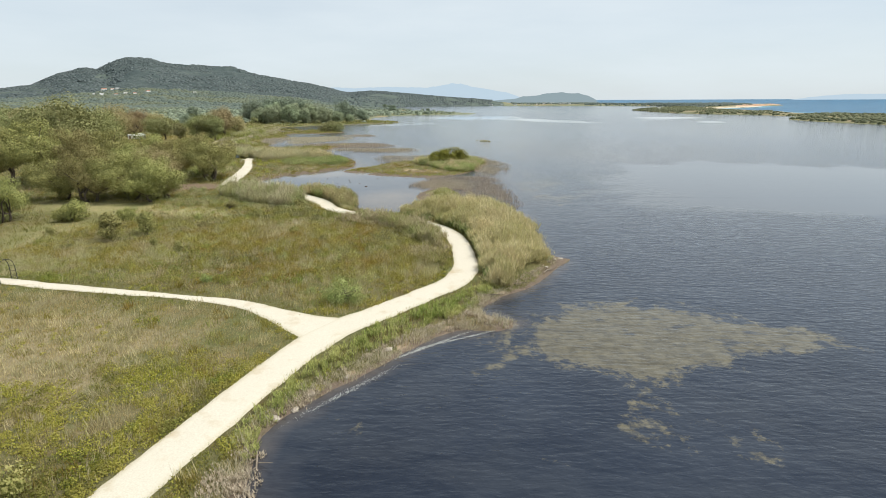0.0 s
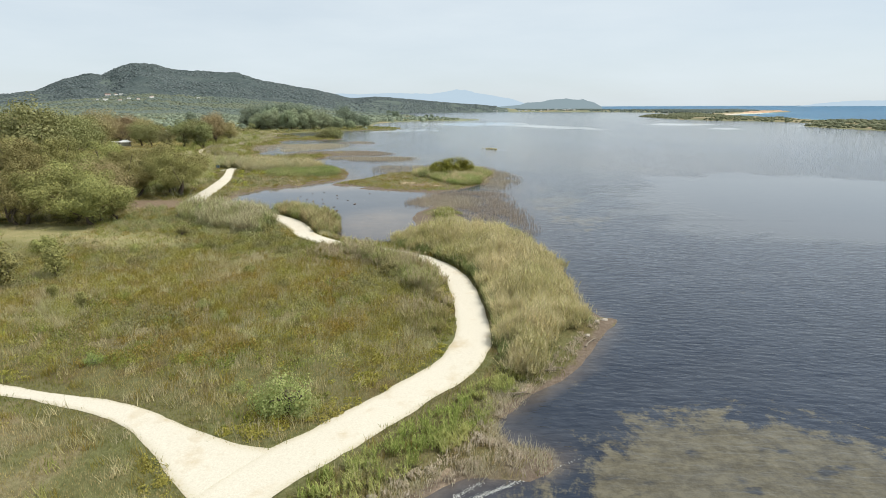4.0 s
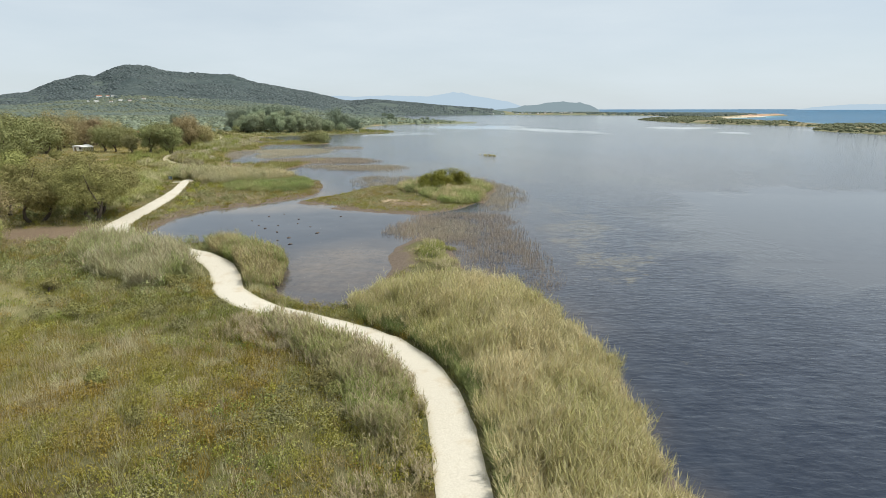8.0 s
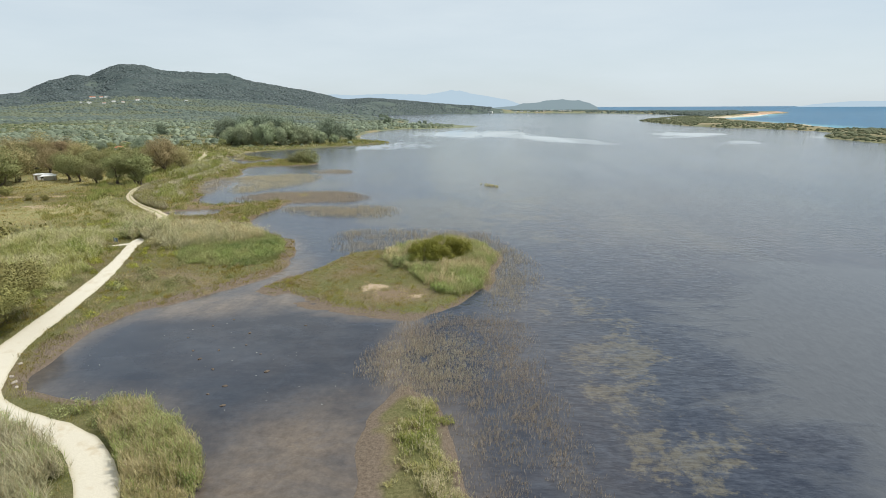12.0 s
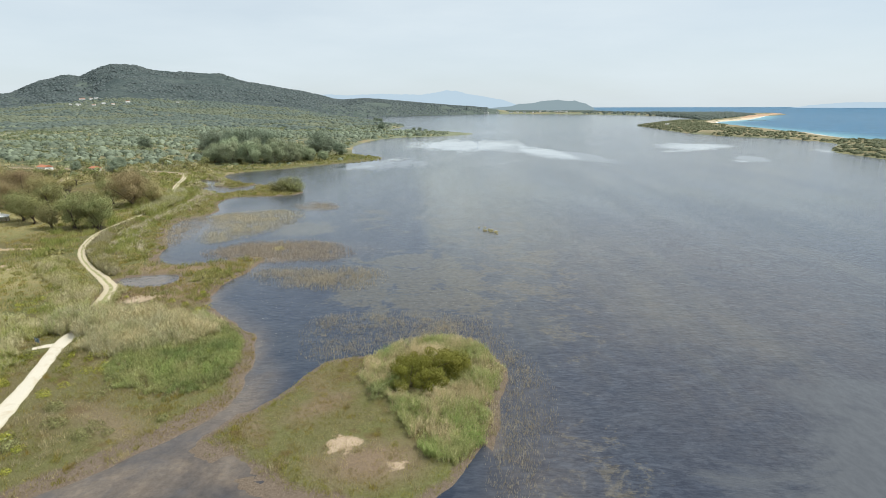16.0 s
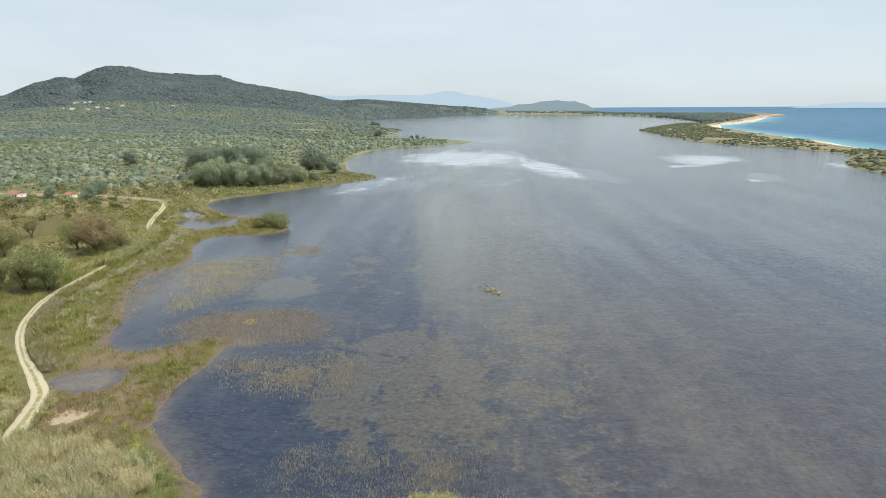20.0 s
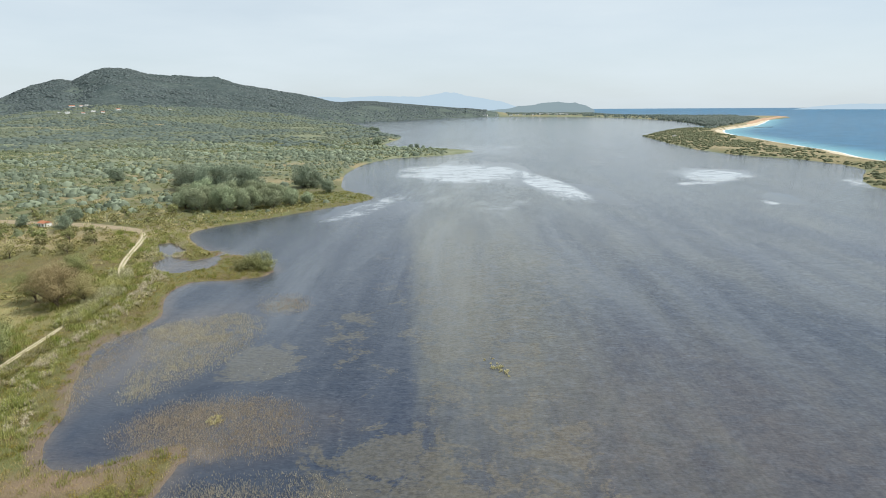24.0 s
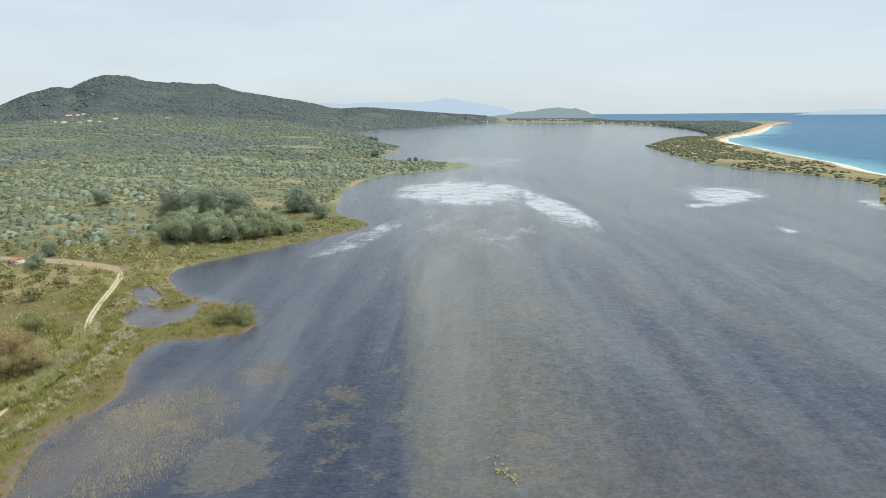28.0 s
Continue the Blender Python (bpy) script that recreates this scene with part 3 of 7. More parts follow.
def hills(x, y):
    """The wooded hills north-west of the lagoon, rising from the groves."""
    dx, dy = x, y - 187
    r = np.hypot(dx, dy)
    az = np.degrees(np.arctan2(dx, dy))
    top = np.maximum(82 + (np.interp(az, RIDGE_AT, RIDGE_Z) - 82) * 1.16 + np.interp(az, [-50, -38, -34, -10, 2, 8], [-24, -11, -7, -4, -6, -24]), 2)
    u = np.clip((r - 1600) / 2700, 0, 1)
    rise = u * u * (3 - 2 * u)
    z = top * rise * (1 + 0.22 * value_noise(x, y, 420, 3, 4) * np.sin(np.pi * np.clip(u, 0, 1)))
    return np.where(dy > 0, z, 0)


def land_distance(x, y):
    d = np.maximum(signed(x, y, LAND), signed(x, y, ISLE))
    for p in POOL_LINES:
        d = np.minimum(d, -signed(x, y, p))
    return d


def soft_disc(x, y, cx, cy, rx, ry, turn=0.0):
    c, s = math.cos(radians(turn)), math.sin(radians(turn))
    u, w = ((x - cx) * c + (y - cy) * s) / rx, (-(x - cx) * s + (y - cy) * c) / ry
    return np.clip(1.5 - np.hypot(u, w), 0, 1)


# ---- ground: one sheet from the near bank to the horizon ----
GX = steps(-4200, 2600, -125, 16, 1.2, 1.044)
GY = steps(-300, 4940, 8, 262, 1.2, 1.037)
gx, gy, gq = sheet(GX, GY)
g_land = land_distance(gx, gy)
cell = np.maximum(np.interp(gx, GX, np.gradient(GX)), np.interp(gy, GY, np.gradient(GY)))
wob = value_noise(gx, gy, 3.0, 5, 3) * np.clip(1.2 - cell * 0.5, 0, 0.7)
# mud laid bare round the pond, in the channel and along the islet
MUD_FLATS = [([(-57, 140), (-57.5, 150), (-52, 159.5), (-46, 166.5), (-41.5, 172), (-38.5, 178)], 5.2), ([(-39, 166.5), (-34, 164.5), (-27, 158.5), (-20, 155.8), (-10, 153.8)], 1.8),
             ([(-39, 174), (-37.6, 183), (-39.5, 194), (-44, 205)], 3.0), ([(-8, 134), (-10, 141), (-9, 148), (-8, 155)], 2.4), ([(-9, 104), (-8.5, 112), (-9.6, 121)], 2.6),
             ([(4.6, 168), (6, 181), (8.2, 191), (3, 203)], 1.1), ([(-78, 256), (-70, 262), (-62, 264), (-56, 263)], 4.0), ([(-96, 258), (-103, 272), (-113, 292), (-121, 312), (-118, 330)], 5.5),
             ([(3.2, 47.9), (4.4, 48.4)], 1.6), ([(13.0, 69), (14.0, 70.5)], 1.0), ([(-62, 226), (-66, 236), (-64, 250)], 2.6), ([(-146, 425), (-130, 436), (-112, 425)], 5.0)]


def flats(x, y):
    return np.maximum.reduce([np.clip(1.25 - line_distance(x, y, np.array(p, float))[0] / w, 0, 1) for p, w in MUD_FLATS])


g_flat = flats(gx, gy)
s_land = g_land + wob + np.where(g_land < 1.5, g_flat * (2.3 + 1.6 * value_noise(gx, gy, 6, 12, 3)), 0)
cap = np.maximum(0.45, cell * 0.07)
gz = np.clip(s_land * 0.16, -np.maximum(0.8, cell * 0.07), cap)
gz += np.where(s_land > 0, np.clip(s_land / 4, 0, 1) * 0.12 * value_noise(gx, gy, 7, 2, 3), 0)
inland = np.clip(s_land - 120, 0, 1600) * np.where(gx < 0, 0.016, 0.0)
far_ = np.clip((np.hypot(gx, gy - 187) - 2300) / 300, 0, 1) * (gx < 60)
gz += inland + np.where(s_land > 0, hills(gx, gy) * np.clip(s_land / 200, 0, 1) * (1 - 0.12 * far_) - 4 * far_, 0)
# low dunes along the sea side
dune = (gx > 300) & (s_land > 0)
gz += np.where(dune, np.clip(s_land / 40, 0, 1) * (2.2 + 2.5 * value_noise(gx, gy, 60, 8, 3)), 0)
path_d = np.minimum.reduce([line_distance(gx, gy, p[:, :2])[0] for p in PATH_LINES])
gz = np.where(path_d < 2.6, np.where(s_land > 0, np.clip(np.maximum(gz, 0.2), 0.2, 0.45), gz), gz)
g_attr = {
    "mud": np.maximum(g_flat * np.where(g_land > 1.0, np.clip(1.4 - g_land * 0.4, 0, 1), 1), np.clip(1.0 - np.abs(s_land - 0.2) / np.where((gy > 95) & (gy < 225), 2.6, np.where(gy < 95, 1.3, 2.6)), 0, 1) * (gy < 470)),
    "wood": np.clip((np.hypot(gx, gy - 187) - 300) / 500, 0, 1) * np.where(dune & (gy < 2250), 0.25, 1),
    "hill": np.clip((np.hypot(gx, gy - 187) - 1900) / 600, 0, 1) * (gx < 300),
    "dry": np.maximum.reduce([soft_disc(gx, gy, -46, 37, 26, 14, 10) * 0.8, soft_disc(gx, gy, -24, 40, 5, 4, 0) * 0.5, soft_disc(gx, gy, -30, 82, 24, 7, 5) * 0.5, soft_disc(gx, gy, -30, 66, 15, 3, 0) * 0.5, soft_disc(gx, gy, -150, 470, 60, 40, 0) * 0.4, np.clip(value_noise(gx, gy * 2.2, 150, 31, 3) * 3 - 0.55, 0, 0.9) * (gy > 420) * (gx < -90), np.where(dune, 0.58 + 0.5 * value_noise(gx, gy, 40, 32, 3), 0)]),
    "pasture": np.maximum.reduce([soft_disc(gx, gy, -64, 102, 24, 6.5, -12), soft_disc(gx, gy, -52, 84, 24, 13, 8) * 0.8, soft_disc(gx, gy, -135, 236, 26, 18, 20), soft_disc(gx, gy, -180, 330, 30, 40, 0)]),
    "bare": np.maximum.reduce([soft_disc(gx, gy, -12, 164, 7, 4.5, 10), soft_disc(gx, gy, -31, 172, 1.6, 5, 30) * 0.6, soft_disc(gx, gy, -24, 184, 2, 6, 40) * 0.45, soft_disc(gx, gy, -22, 178, 6, 2.5, 50) * 0.8, soft_disc(gx, gy, -52, 172, 9, 3, -30) * 0.7, soft_disc(gx, gy, -8, 120, 1.5, 5, 0) * 0.6, soft_disc(gx, gy, -68, 132, 14, 7, 0), soft_disc(gx, gy, -76, 231, 15, 9, 0), soft_disc(gx, gy, -84, 252, 14, 5, 10), soft_disc(gx, gy, -100, 128, 18, 9, 10)]),
    "pale": np.maximum.reduce([soft_disc(gx, gy, -11.2, 32.6, 0.8, 1.2, 0), soft_disc(gx, gy, -8.0, 37.6, 0.8, 0.9, 0) * 0.8, soft_disc(gx, gy, -4.6, 42.8, 1.4, 0.8, 40), soft_disc(gx, gy, -1.4, 46.0, 1.1, 0.7, 30) * 0.9, soft_disc(gx, gy, 4.2, 56.2, 0.7, 1.2, -30) * 0.8, soft_disc(gx, gy, -16.5, 168, 2.6, 1.7, 20), soft_disc(gx, gy, -79, 226, 4.5, 2.5, 30), soft_disc(gx, gy, -140, 250, 12, 5, 10) * 0.6, soft_disc(gx, gy, -158, 271, 22, 1.6, 9) * 0.9,
                               soft_disc(gx, gy, -8.5, 163.5, 1.8, 0.8, 0) * 0.8, np.where(dune & (gx > 360) & (gy > 420), np.clip(value_noise(gx, gy, 40, 96, 3) * 1.6 + 0.25, 0, 0.6), 0), np.where(dune, np.clip(1.3 - np.abs(np.abs(signed(gx, gy, LAND)) - 12) / 18, 0, 1) * (gx > 560), 0)]),
}
ground = tagged(new("ground", mesh_of("ground", np.stack([gx, gy, gz], 1), gq, M_GROUND, g_attr, True)),
                "flat marshy shore of grass, mud and bare earth rising to wooded hills", "ground", kind="structure")

# the hill's own slopes and gullies, over the sheet
hr, ha = np.meshgrid(np.r_[np.arange(2250, 3400, 45), np.arange(3400, 4900, 32)], np.radians(np.arange(-62, 3, 0.22)))
hx, hy = np.sin(ha).ravel() * hr.ravel(), np.cos(ha).ravel() * hr.ravel() + 187


def hill_height(x, y):
    r_, inland_ = np.hypot(x, y - 187), signed(x, y, LAND)
    z = hills(x, y) + np.clip(inland_ - 120, 0, 1600) * 0.016 + 20 * value_noise(x, y, 420, 22, 3) * np.clip((r_ - 2500) / 700, 0, 1) + 15 * value_noise(x, y, 150, 21, 4) * np.clip((r_ - 2300) / 500, 0, 1)
    z -= 7 * np.clip((2700 - r_) / 400, 0, 1) + np.clip(r_ - 4400, 0, 900) * 0.25
    return np.where(inland_ > 0, z * np.clip(inland_ / 200, 0, 1) - 3, -12)


hz = hill_height(hx, hy) + 4 * value_noise(hx, hy, 30, 23, 2)
hn, hm = hr.shape
hi_ = (np.arange(hn - 1)[:, None] * hm + np.arange(hm - 1)[None]).ravel()
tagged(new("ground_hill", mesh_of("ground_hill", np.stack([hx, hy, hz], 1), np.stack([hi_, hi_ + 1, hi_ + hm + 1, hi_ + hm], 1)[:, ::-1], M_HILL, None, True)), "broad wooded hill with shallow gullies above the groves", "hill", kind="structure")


def height(x, y):
    """The ground's height at places, read off the sheet."""
    Z = gz.reshape(len(GY), len(GX))
    i = np.clip(np.searchsorted(GX, x) - 1, 0, len(GX) - 2)
    j = np.clip(np.searchsorted(GY, y) - 1, 0, len(GY) - 2)
    u, w = (x - GX[i]) / (GX[i + 1] - GX[i]), (y - GY[j]) / (GY[j + 1] - GY[j])
    return (Z[j, i] * (1 - u) + Z[j, i + 1] * u) * (1 - w) + (Z[j + 1, i] * (1 - u) + Z[j + 1, i + 1] * u) * w


# ---- water ----
DIVIDE = np.array([(2050, -320), (1250, 100), (760, 400), (520, 680), (535, 900), (545, 1200), (580, 1550), (720, 1860), (950, 2300), (1050, 2700), (1010, 3500), (1020, 3950), (900, 5200)], float)
WX = steps(-760, 4900, -125, 60, 2.0, 1.05)
WY = steps(-300, 4940, 4, 330, 2.0, 1.04)
wx, wy, wq = sheet(WX, WY)
seaward = inside(wx, wy, np.concatenate([DIVIDE, [(9000, 5200), (9000, -320)]]))
far_r = np.hypot(wx, wy - 100)
wz = np.where(seaward, 42 * np.clip((far_r - 3300) / 1600, 0, 1.0) ** 2, 0.0)
w_land = signed(wx, wy, LAND)
calm = np.maximum.reduce([
    soft_disc(wx, wy, 96, 145, 46, 48, 25) * 1.2, soft_disc(wx, wy, 20, 800, 75, 120, 0) * 0.85, soft_disc(wx, wy, 95, 660, 30, 90, 25),
    soft_disc(wx, wy, 285, 775, 55, 40, 50), soft_disc(wx, wy, 265, 600, 14, 40, -20) * 0.8, soft_disc(wx, wy, -70, 560, 45, 60, 10) * 0.7,
    soft_disc(wx, wy, -32, 130, 26, 42, 0) * 1.2, soft_disc(wx, wy, 20, 1400, 420, 300, 0) * 0.15, np.clip(1.0 + w_land / 10, 0, 1) * 0.4 * (wx < 100)])
weed = np.maximum.reduce([
    soft_disc(wx, wy, 15.5, 46, 11, 8, 10) * 1.0, soft_disc(wx, wy, 25, 46, 8, 4, -10) * 0.75, soft_disc(wx, wy, 5, 41.5, 6, 1.3, 35) * 0.75, soft_disc(wx, wy, 19, 142, 9, 42, 4) * 0.5, soft_disc(wx, wy, 6, 350, 28, 80, 0) * 0.62,
    soft_disc(wx, wy, -12, 243, 24, 34, 20) * 0.78, soft_disc(wx, wy, 20, 255, 14, 60, 0) * 0.5, soft_disc(wx, wy, -38, 330, 10, 30, 10) * 0.5, soft_disc(wx, wy, -60, 308, 12, 12, 0), soft_disc(wx, wy, -68, 355, 9, 10, 0) * 0.8,
    soft_disc(wx, wy, 15, 420, 60, 110, 0) * 0.4, soft_disc(wx, wy, 45, 30, 60, 18, 0) * 0.16])
muddy = np.maximum.reduce([soft_disc(wx, wy, -16, 116, 10, 14, 0), soft_disc(wx, wy, -42, 172, 5, 14, -25), soft_disc(wx, wy, -37, 178, 6, 13, 5) * 1.1, soft_disc(wx, wy, -87, 241, 9, 6, 0) * 1.2, soft_disc(wx, wy, -47, 159, 15, 6, 0) * 1.1, soft_disc(wx, wy, -34, 165, 8, 9, 0) * 1.2, np.clip(1 + w_land / np.where(wy < 95, 1.3, 6), 0, 1) * 0.7, flats(wx, wy), soft_disc(wx, wy, -30, 146, 24, 14, -20) * 0.2, soft_disc(wx, wy, -16, 112, 11, 13, 0) * 0.8,
                          soft_disc(wx, wy, -100, 318, 14, 34, -15) * 0.6, soft_disc(wx, wy, 12, 150, 9, 45, 0) * 0.4, soft_disc(wx, wy, -55, 272, 26, 12, 10) * 0.4, soft_disc(wx, wy, -88, 315, 14, 28, -15) * 0.4, soft_disc(wx, wy, 62, 245, 55, 80, 0) * 0.42, soft_disc(wx, wy, 72, 138, 60, 46, 0) * 0.14]) * (wx < 160)
# where the sky's glare on calm water is painted pale
sky_glare = np.maximum.reduce([soft_disc(wx, wy, 5, 790, 66, 78, 0) * 1.05, soft_disc(wx, wy, 90, 690, 17, 95, 8) * 1.1, soft_disc(wx, wy, -70, 560, 16, 85, -19) * 0.42, soft_disc(wx, wy, 20, 640, 90, 170, 0) * 0.30, soft_disc(wx, wy, 40, 1150, 130, 160, 0) * 0.4,
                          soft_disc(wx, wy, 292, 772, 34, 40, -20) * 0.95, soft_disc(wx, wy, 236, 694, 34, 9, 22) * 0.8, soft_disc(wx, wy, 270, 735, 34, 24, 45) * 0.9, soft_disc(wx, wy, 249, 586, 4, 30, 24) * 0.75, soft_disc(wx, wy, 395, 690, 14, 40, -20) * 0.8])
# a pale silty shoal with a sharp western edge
shoal = wx - np.interp(wy, [110, 200, 282, 327, 455, 900], [24, 4, -14, -17, -30, -60])
silt = np.interp(wy, [105, 215, 300, 420], [0, 0.48, 0.72, 1.0]) * np.clip(shoal / np.interp(wy, [300, 420, 700], [10, 16, 90]) + 0.5, 0, 1) * (0.40 + 0.45 * np.exp(-((shoal - 22) / np.interp(wy, [100, 300, 600], [34, 36, 80])) ** 2))
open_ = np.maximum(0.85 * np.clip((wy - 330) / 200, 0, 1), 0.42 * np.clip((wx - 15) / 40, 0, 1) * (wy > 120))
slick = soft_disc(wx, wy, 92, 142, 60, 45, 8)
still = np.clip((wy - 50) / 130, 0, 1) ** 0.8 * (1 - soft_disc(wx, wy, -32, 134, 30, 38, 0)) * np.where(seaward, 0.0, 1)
# where wave light is painted: ruffled, gusty and fanned water
ruffle_light = np.interp(wy, [30, 60, 110, 150, 300, 400], [0.1, 0.3, 0.55, 0.75, 0.75, 1.0]) * np.clip(1 - soft_disc(wx, wy, -32, 134, 34, 42, 0) * 1.3, 0, 1) * np.where(wy > 285, np.interp(wx, [-70, -10], [0.45, 0.95]), np.interp(wx, [-110, -40, 20], [0.35, 0.6, 1.0])) * (1 - 0.55 * soft_disc(wx, wy, 90, 225, 90, 85, 0))
gust_light = np.interp(wy, [60, 110, 260, 420, 800, 1500], [0, 0.6, 0.7, 0.75, 0.75, 0.45]) * np.interp(wx, [-60, 0, 25], [0.2, 0.4, 1.0]) * (1 - 0.55 * soft_disc(wx, wy, 90, 225, 90, 85, 0)) * np.clip(1 - soft_disc(wx, wy, 92, 140, 64, 46, 8), 0, 1)
fan_light = np.clip((wy - 235) / 130, 0, 1) * np.clip(1.2 - np.abs(wx - 30) / 260, 0, 1) * np.interp(wx, [-50, 40], [1.05, 0.85])
turbid = np.where(seaward & (wy < 3000), np.clip(1 + w_land / 90, 0, 1) * 0.8, 0)
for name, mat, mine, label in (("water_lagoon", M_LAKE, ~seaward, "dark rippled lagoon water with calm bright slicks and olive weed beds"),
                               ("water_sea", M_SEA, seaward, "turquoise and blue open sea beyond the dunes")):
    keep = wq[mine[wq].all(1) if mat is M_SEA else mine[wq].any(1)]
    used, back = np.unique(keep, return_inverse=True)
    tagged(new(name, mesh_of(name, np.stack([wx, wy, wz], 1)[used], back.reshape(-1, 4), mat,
                             {"calm": calm[used], "ruffle_light": ruffle_light[used] * (mat is M_LAKE), "fan_light": fan_light[used] * (mat is M_LAKE), "gust_light": gust_light[used] * (mat is M_LAKE), "still": still[used], "open": open_[used], "slick": slick[used] * (mat is M_LAKE), "weed": weed[used], "muddy": muddy[used], "turbid": turbid[used], "silt": silt[used] * (mat is M_LAKE), "sky_glare": sky_glare[used] * (mat is M_LAKE)}, True)), label, "water", kind="structure")


# ---- the paths ----
def ribbon(name, pts, mat, label, category, ruts=False, lift=0.05):
    line = spline(pts, 0.6 if len(pts) > 6 else 3)
    d = np.gradient(line[:, :2], axis=0)
    d /= np.linalg.norm(d, axis=1, keepdims=True)
    side = np.stack([-d[:, 1], d[:, 0]], 1)
    across = np.array([-1.0, -0.86, -0.55, -0.2, 0.2, 0.55, 0.86, 1.0])
    along = np.cumsum(np.r_[0, np.hypot(*np.diff(line[:, :2], axis=0).T)])
    rows = []
    for k, a in enumerate(across):
        w = line[:, 2] * a
        if abs(a) == 1:
            w = w + np.sign(a) * (0.22 * value_noise(along, 0 * along + 9 * a, 1.6, 4, 3) + 0.1)
        p = line[:, :2] + side * w[:, None]
        z = height(p[:, 0], p[:, 1]) + (lift + (0.0 if abs(a) == 1 else 0.035) - (0.03 if ruts and abs(a) == 0.55 else 0))
        rows.append(np.c_[p, z])
    v = np.stack(rows, 1).reshape(-1, 3)
    m, n = len(line), len(across)
    i = (np.arange(m - 1)[:, None] * n + np.arange(n - 1)[None]).ravel()
    at = {"side": np.tile(np.abs(across) * 0.9, m), "crown": np.tile((np.abs(across) < 0.3) * (0.75 if ruts else 0.0), m)}
    return tagged(new(name, mesh_of(name, v, np.stack([i, i + 1, i + n + 1, i + n], 1), mat, at, True)), label, category, kind="structure")


ribbon("path_main", PATH, M_PATH, "pale compacted gravel footpath winding along the shore", "path")
ribbon("path_track", TRACK, M_TRACK, "pale cart track with two wheel ruts and a grassy crown", "track", True)
ribbon("path_branch", BRANCH, M_PATH, "narrow pale gravel path branching off inland", "path", lift=0.03)
ribbon("path_spur", SPUR, M_PATH, "short worn gravel spur beside the footpath", "path", lift=0.03)
ribbon("path_field", FIELD_ROAD, plain("tilled_earth", (0.24, 0.185, 0.115), (0.34, 0.275, 0.18), 0.5, 0.95), "earthen field road between the plots", "track")


# ---- distance ----
def skyline(name, az, top, r, mat, label):
    a = np.interp(np.linspace(0, len(az) - 1, len(az) * 8), np.arange(len(az)), az)
    t = np.interp(a, az, top) * (1 + 0.05 * value_noise(a * 3, a * 0, 1.0, 6, 3))
    c, s = np.sin(np.radians(a)) * r, np.cos(np.radians(a)) * r + 187
    v = np.concatenate([np.stack([c, s, np.full(len(a), -30.0)], 1), np.stack([c, s, t], 1), np.stack([c * 1.02, s * 1.02, np.full(len(a), -30.0)], 1)])
    n = len(a)
    i = np.arange(n - 1)
    f = np.concatenate([np.stack([i, i + 1, i + n + 1, i + n], 1), np.stack([i + n, i + n + 1, i + 2 * n + 1, i + 2 * n], 1)])
    return tagged(new(name, mesh_of(name, v, f, mat, None, True)), label, "backdrop", kind="structure")


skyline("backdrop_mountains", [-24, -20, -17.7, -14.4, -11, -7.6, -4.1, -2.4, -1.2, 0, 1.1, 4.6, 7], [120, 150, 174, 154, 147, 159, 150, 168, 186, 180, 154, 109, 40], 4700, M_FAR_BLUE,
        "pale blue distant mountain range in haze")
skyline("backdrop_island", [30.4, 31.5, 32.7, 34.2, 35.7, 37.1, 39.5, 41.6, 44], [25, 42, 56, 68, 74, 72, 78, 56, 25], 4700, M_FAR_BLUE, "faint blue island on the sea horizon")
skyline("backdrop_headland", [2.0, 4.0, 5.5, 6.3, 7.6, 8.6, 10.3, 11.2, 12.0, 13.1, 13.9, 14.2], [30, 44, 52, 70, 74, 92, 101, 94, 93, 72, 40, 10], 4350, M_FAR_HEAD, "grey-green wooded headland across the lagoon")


# ============ vegetation tools ============
def spears(x, y, z, h, w, lean, seed, droop=0.0):
    """Thin upright blades, one triangle each: bases, heights, widths, lean (share of the height)."""
    r = np.random.default_rng(seed)
    n = len(x)
    a, b = r.uniform(0, 2 * np.pi, n), r.uniform(0, np.pi, n)
    l = lean * h * r.uniform(0.2, 1.0, n)
    base = np.stack([x, y, z], 1)
    tip = base + np.stack([np.cos(a) * l + 0.06 * h, np.sin(a) * l, h * (1 - droop * r.random(n))], 1)
    s = np.stack([np.cos(b), np.sin(b), np.zeros(n)], 1) * (w / 2)[:, None]
    v = np.stack([base - s, base + s, tip], 1).reshape(-1, 3)
    return v, np.arange(3 * n).reshape(-1, 3)


def chips(c, size, seed, up=0.35, long=1.5, outward=None):
    """Leaf-sized four-cornered chips at places c, turned at random, facing more up than down, and outward where a way is given."""
    r = np.random.default_rng(seed)
    n = len(c)
    nrm = r.normal(size=(n, 3))
    if outward is None:
        nrm[:, 2] = np.abs(nrm[:, 2]) + up
    else:
        nrm = 0.55 * nrm + 1.15 * outward + (0, 0, 0.25 * up)
    nrm /= np.linalg.norm(nrm, axis=1, keepdims=True)
    t = np.cross(nrm, r.normal(size=(n, 3)))
    t /= np.linalg.norm(t, axis=1, keepdims=True)
    b = np.cross(nrm, t)
    s = (size * r.uniform(0.6, 1.3, n))[:, None]
    v = np.stack([c - t * s * long / 2, c + b * s * 0.5, c + t * s * long / 2, c - b * s * 0.5], 1).reshape(-1, 3)
    return v, np.arange(4 * n).reshape(-1, 4)


def joined(parts_):
    vs, fs, k = [], [], 0
    for v, f in parts_:
        vs.append(v)
        fs.append(f + k)
        k += len(v)
    by = {}
    for f in fs:
        by.setdefault(f.shape[1], []).append(f)
    return np.concatenate(vs), [np.concatenate(q) for q in by.values()]


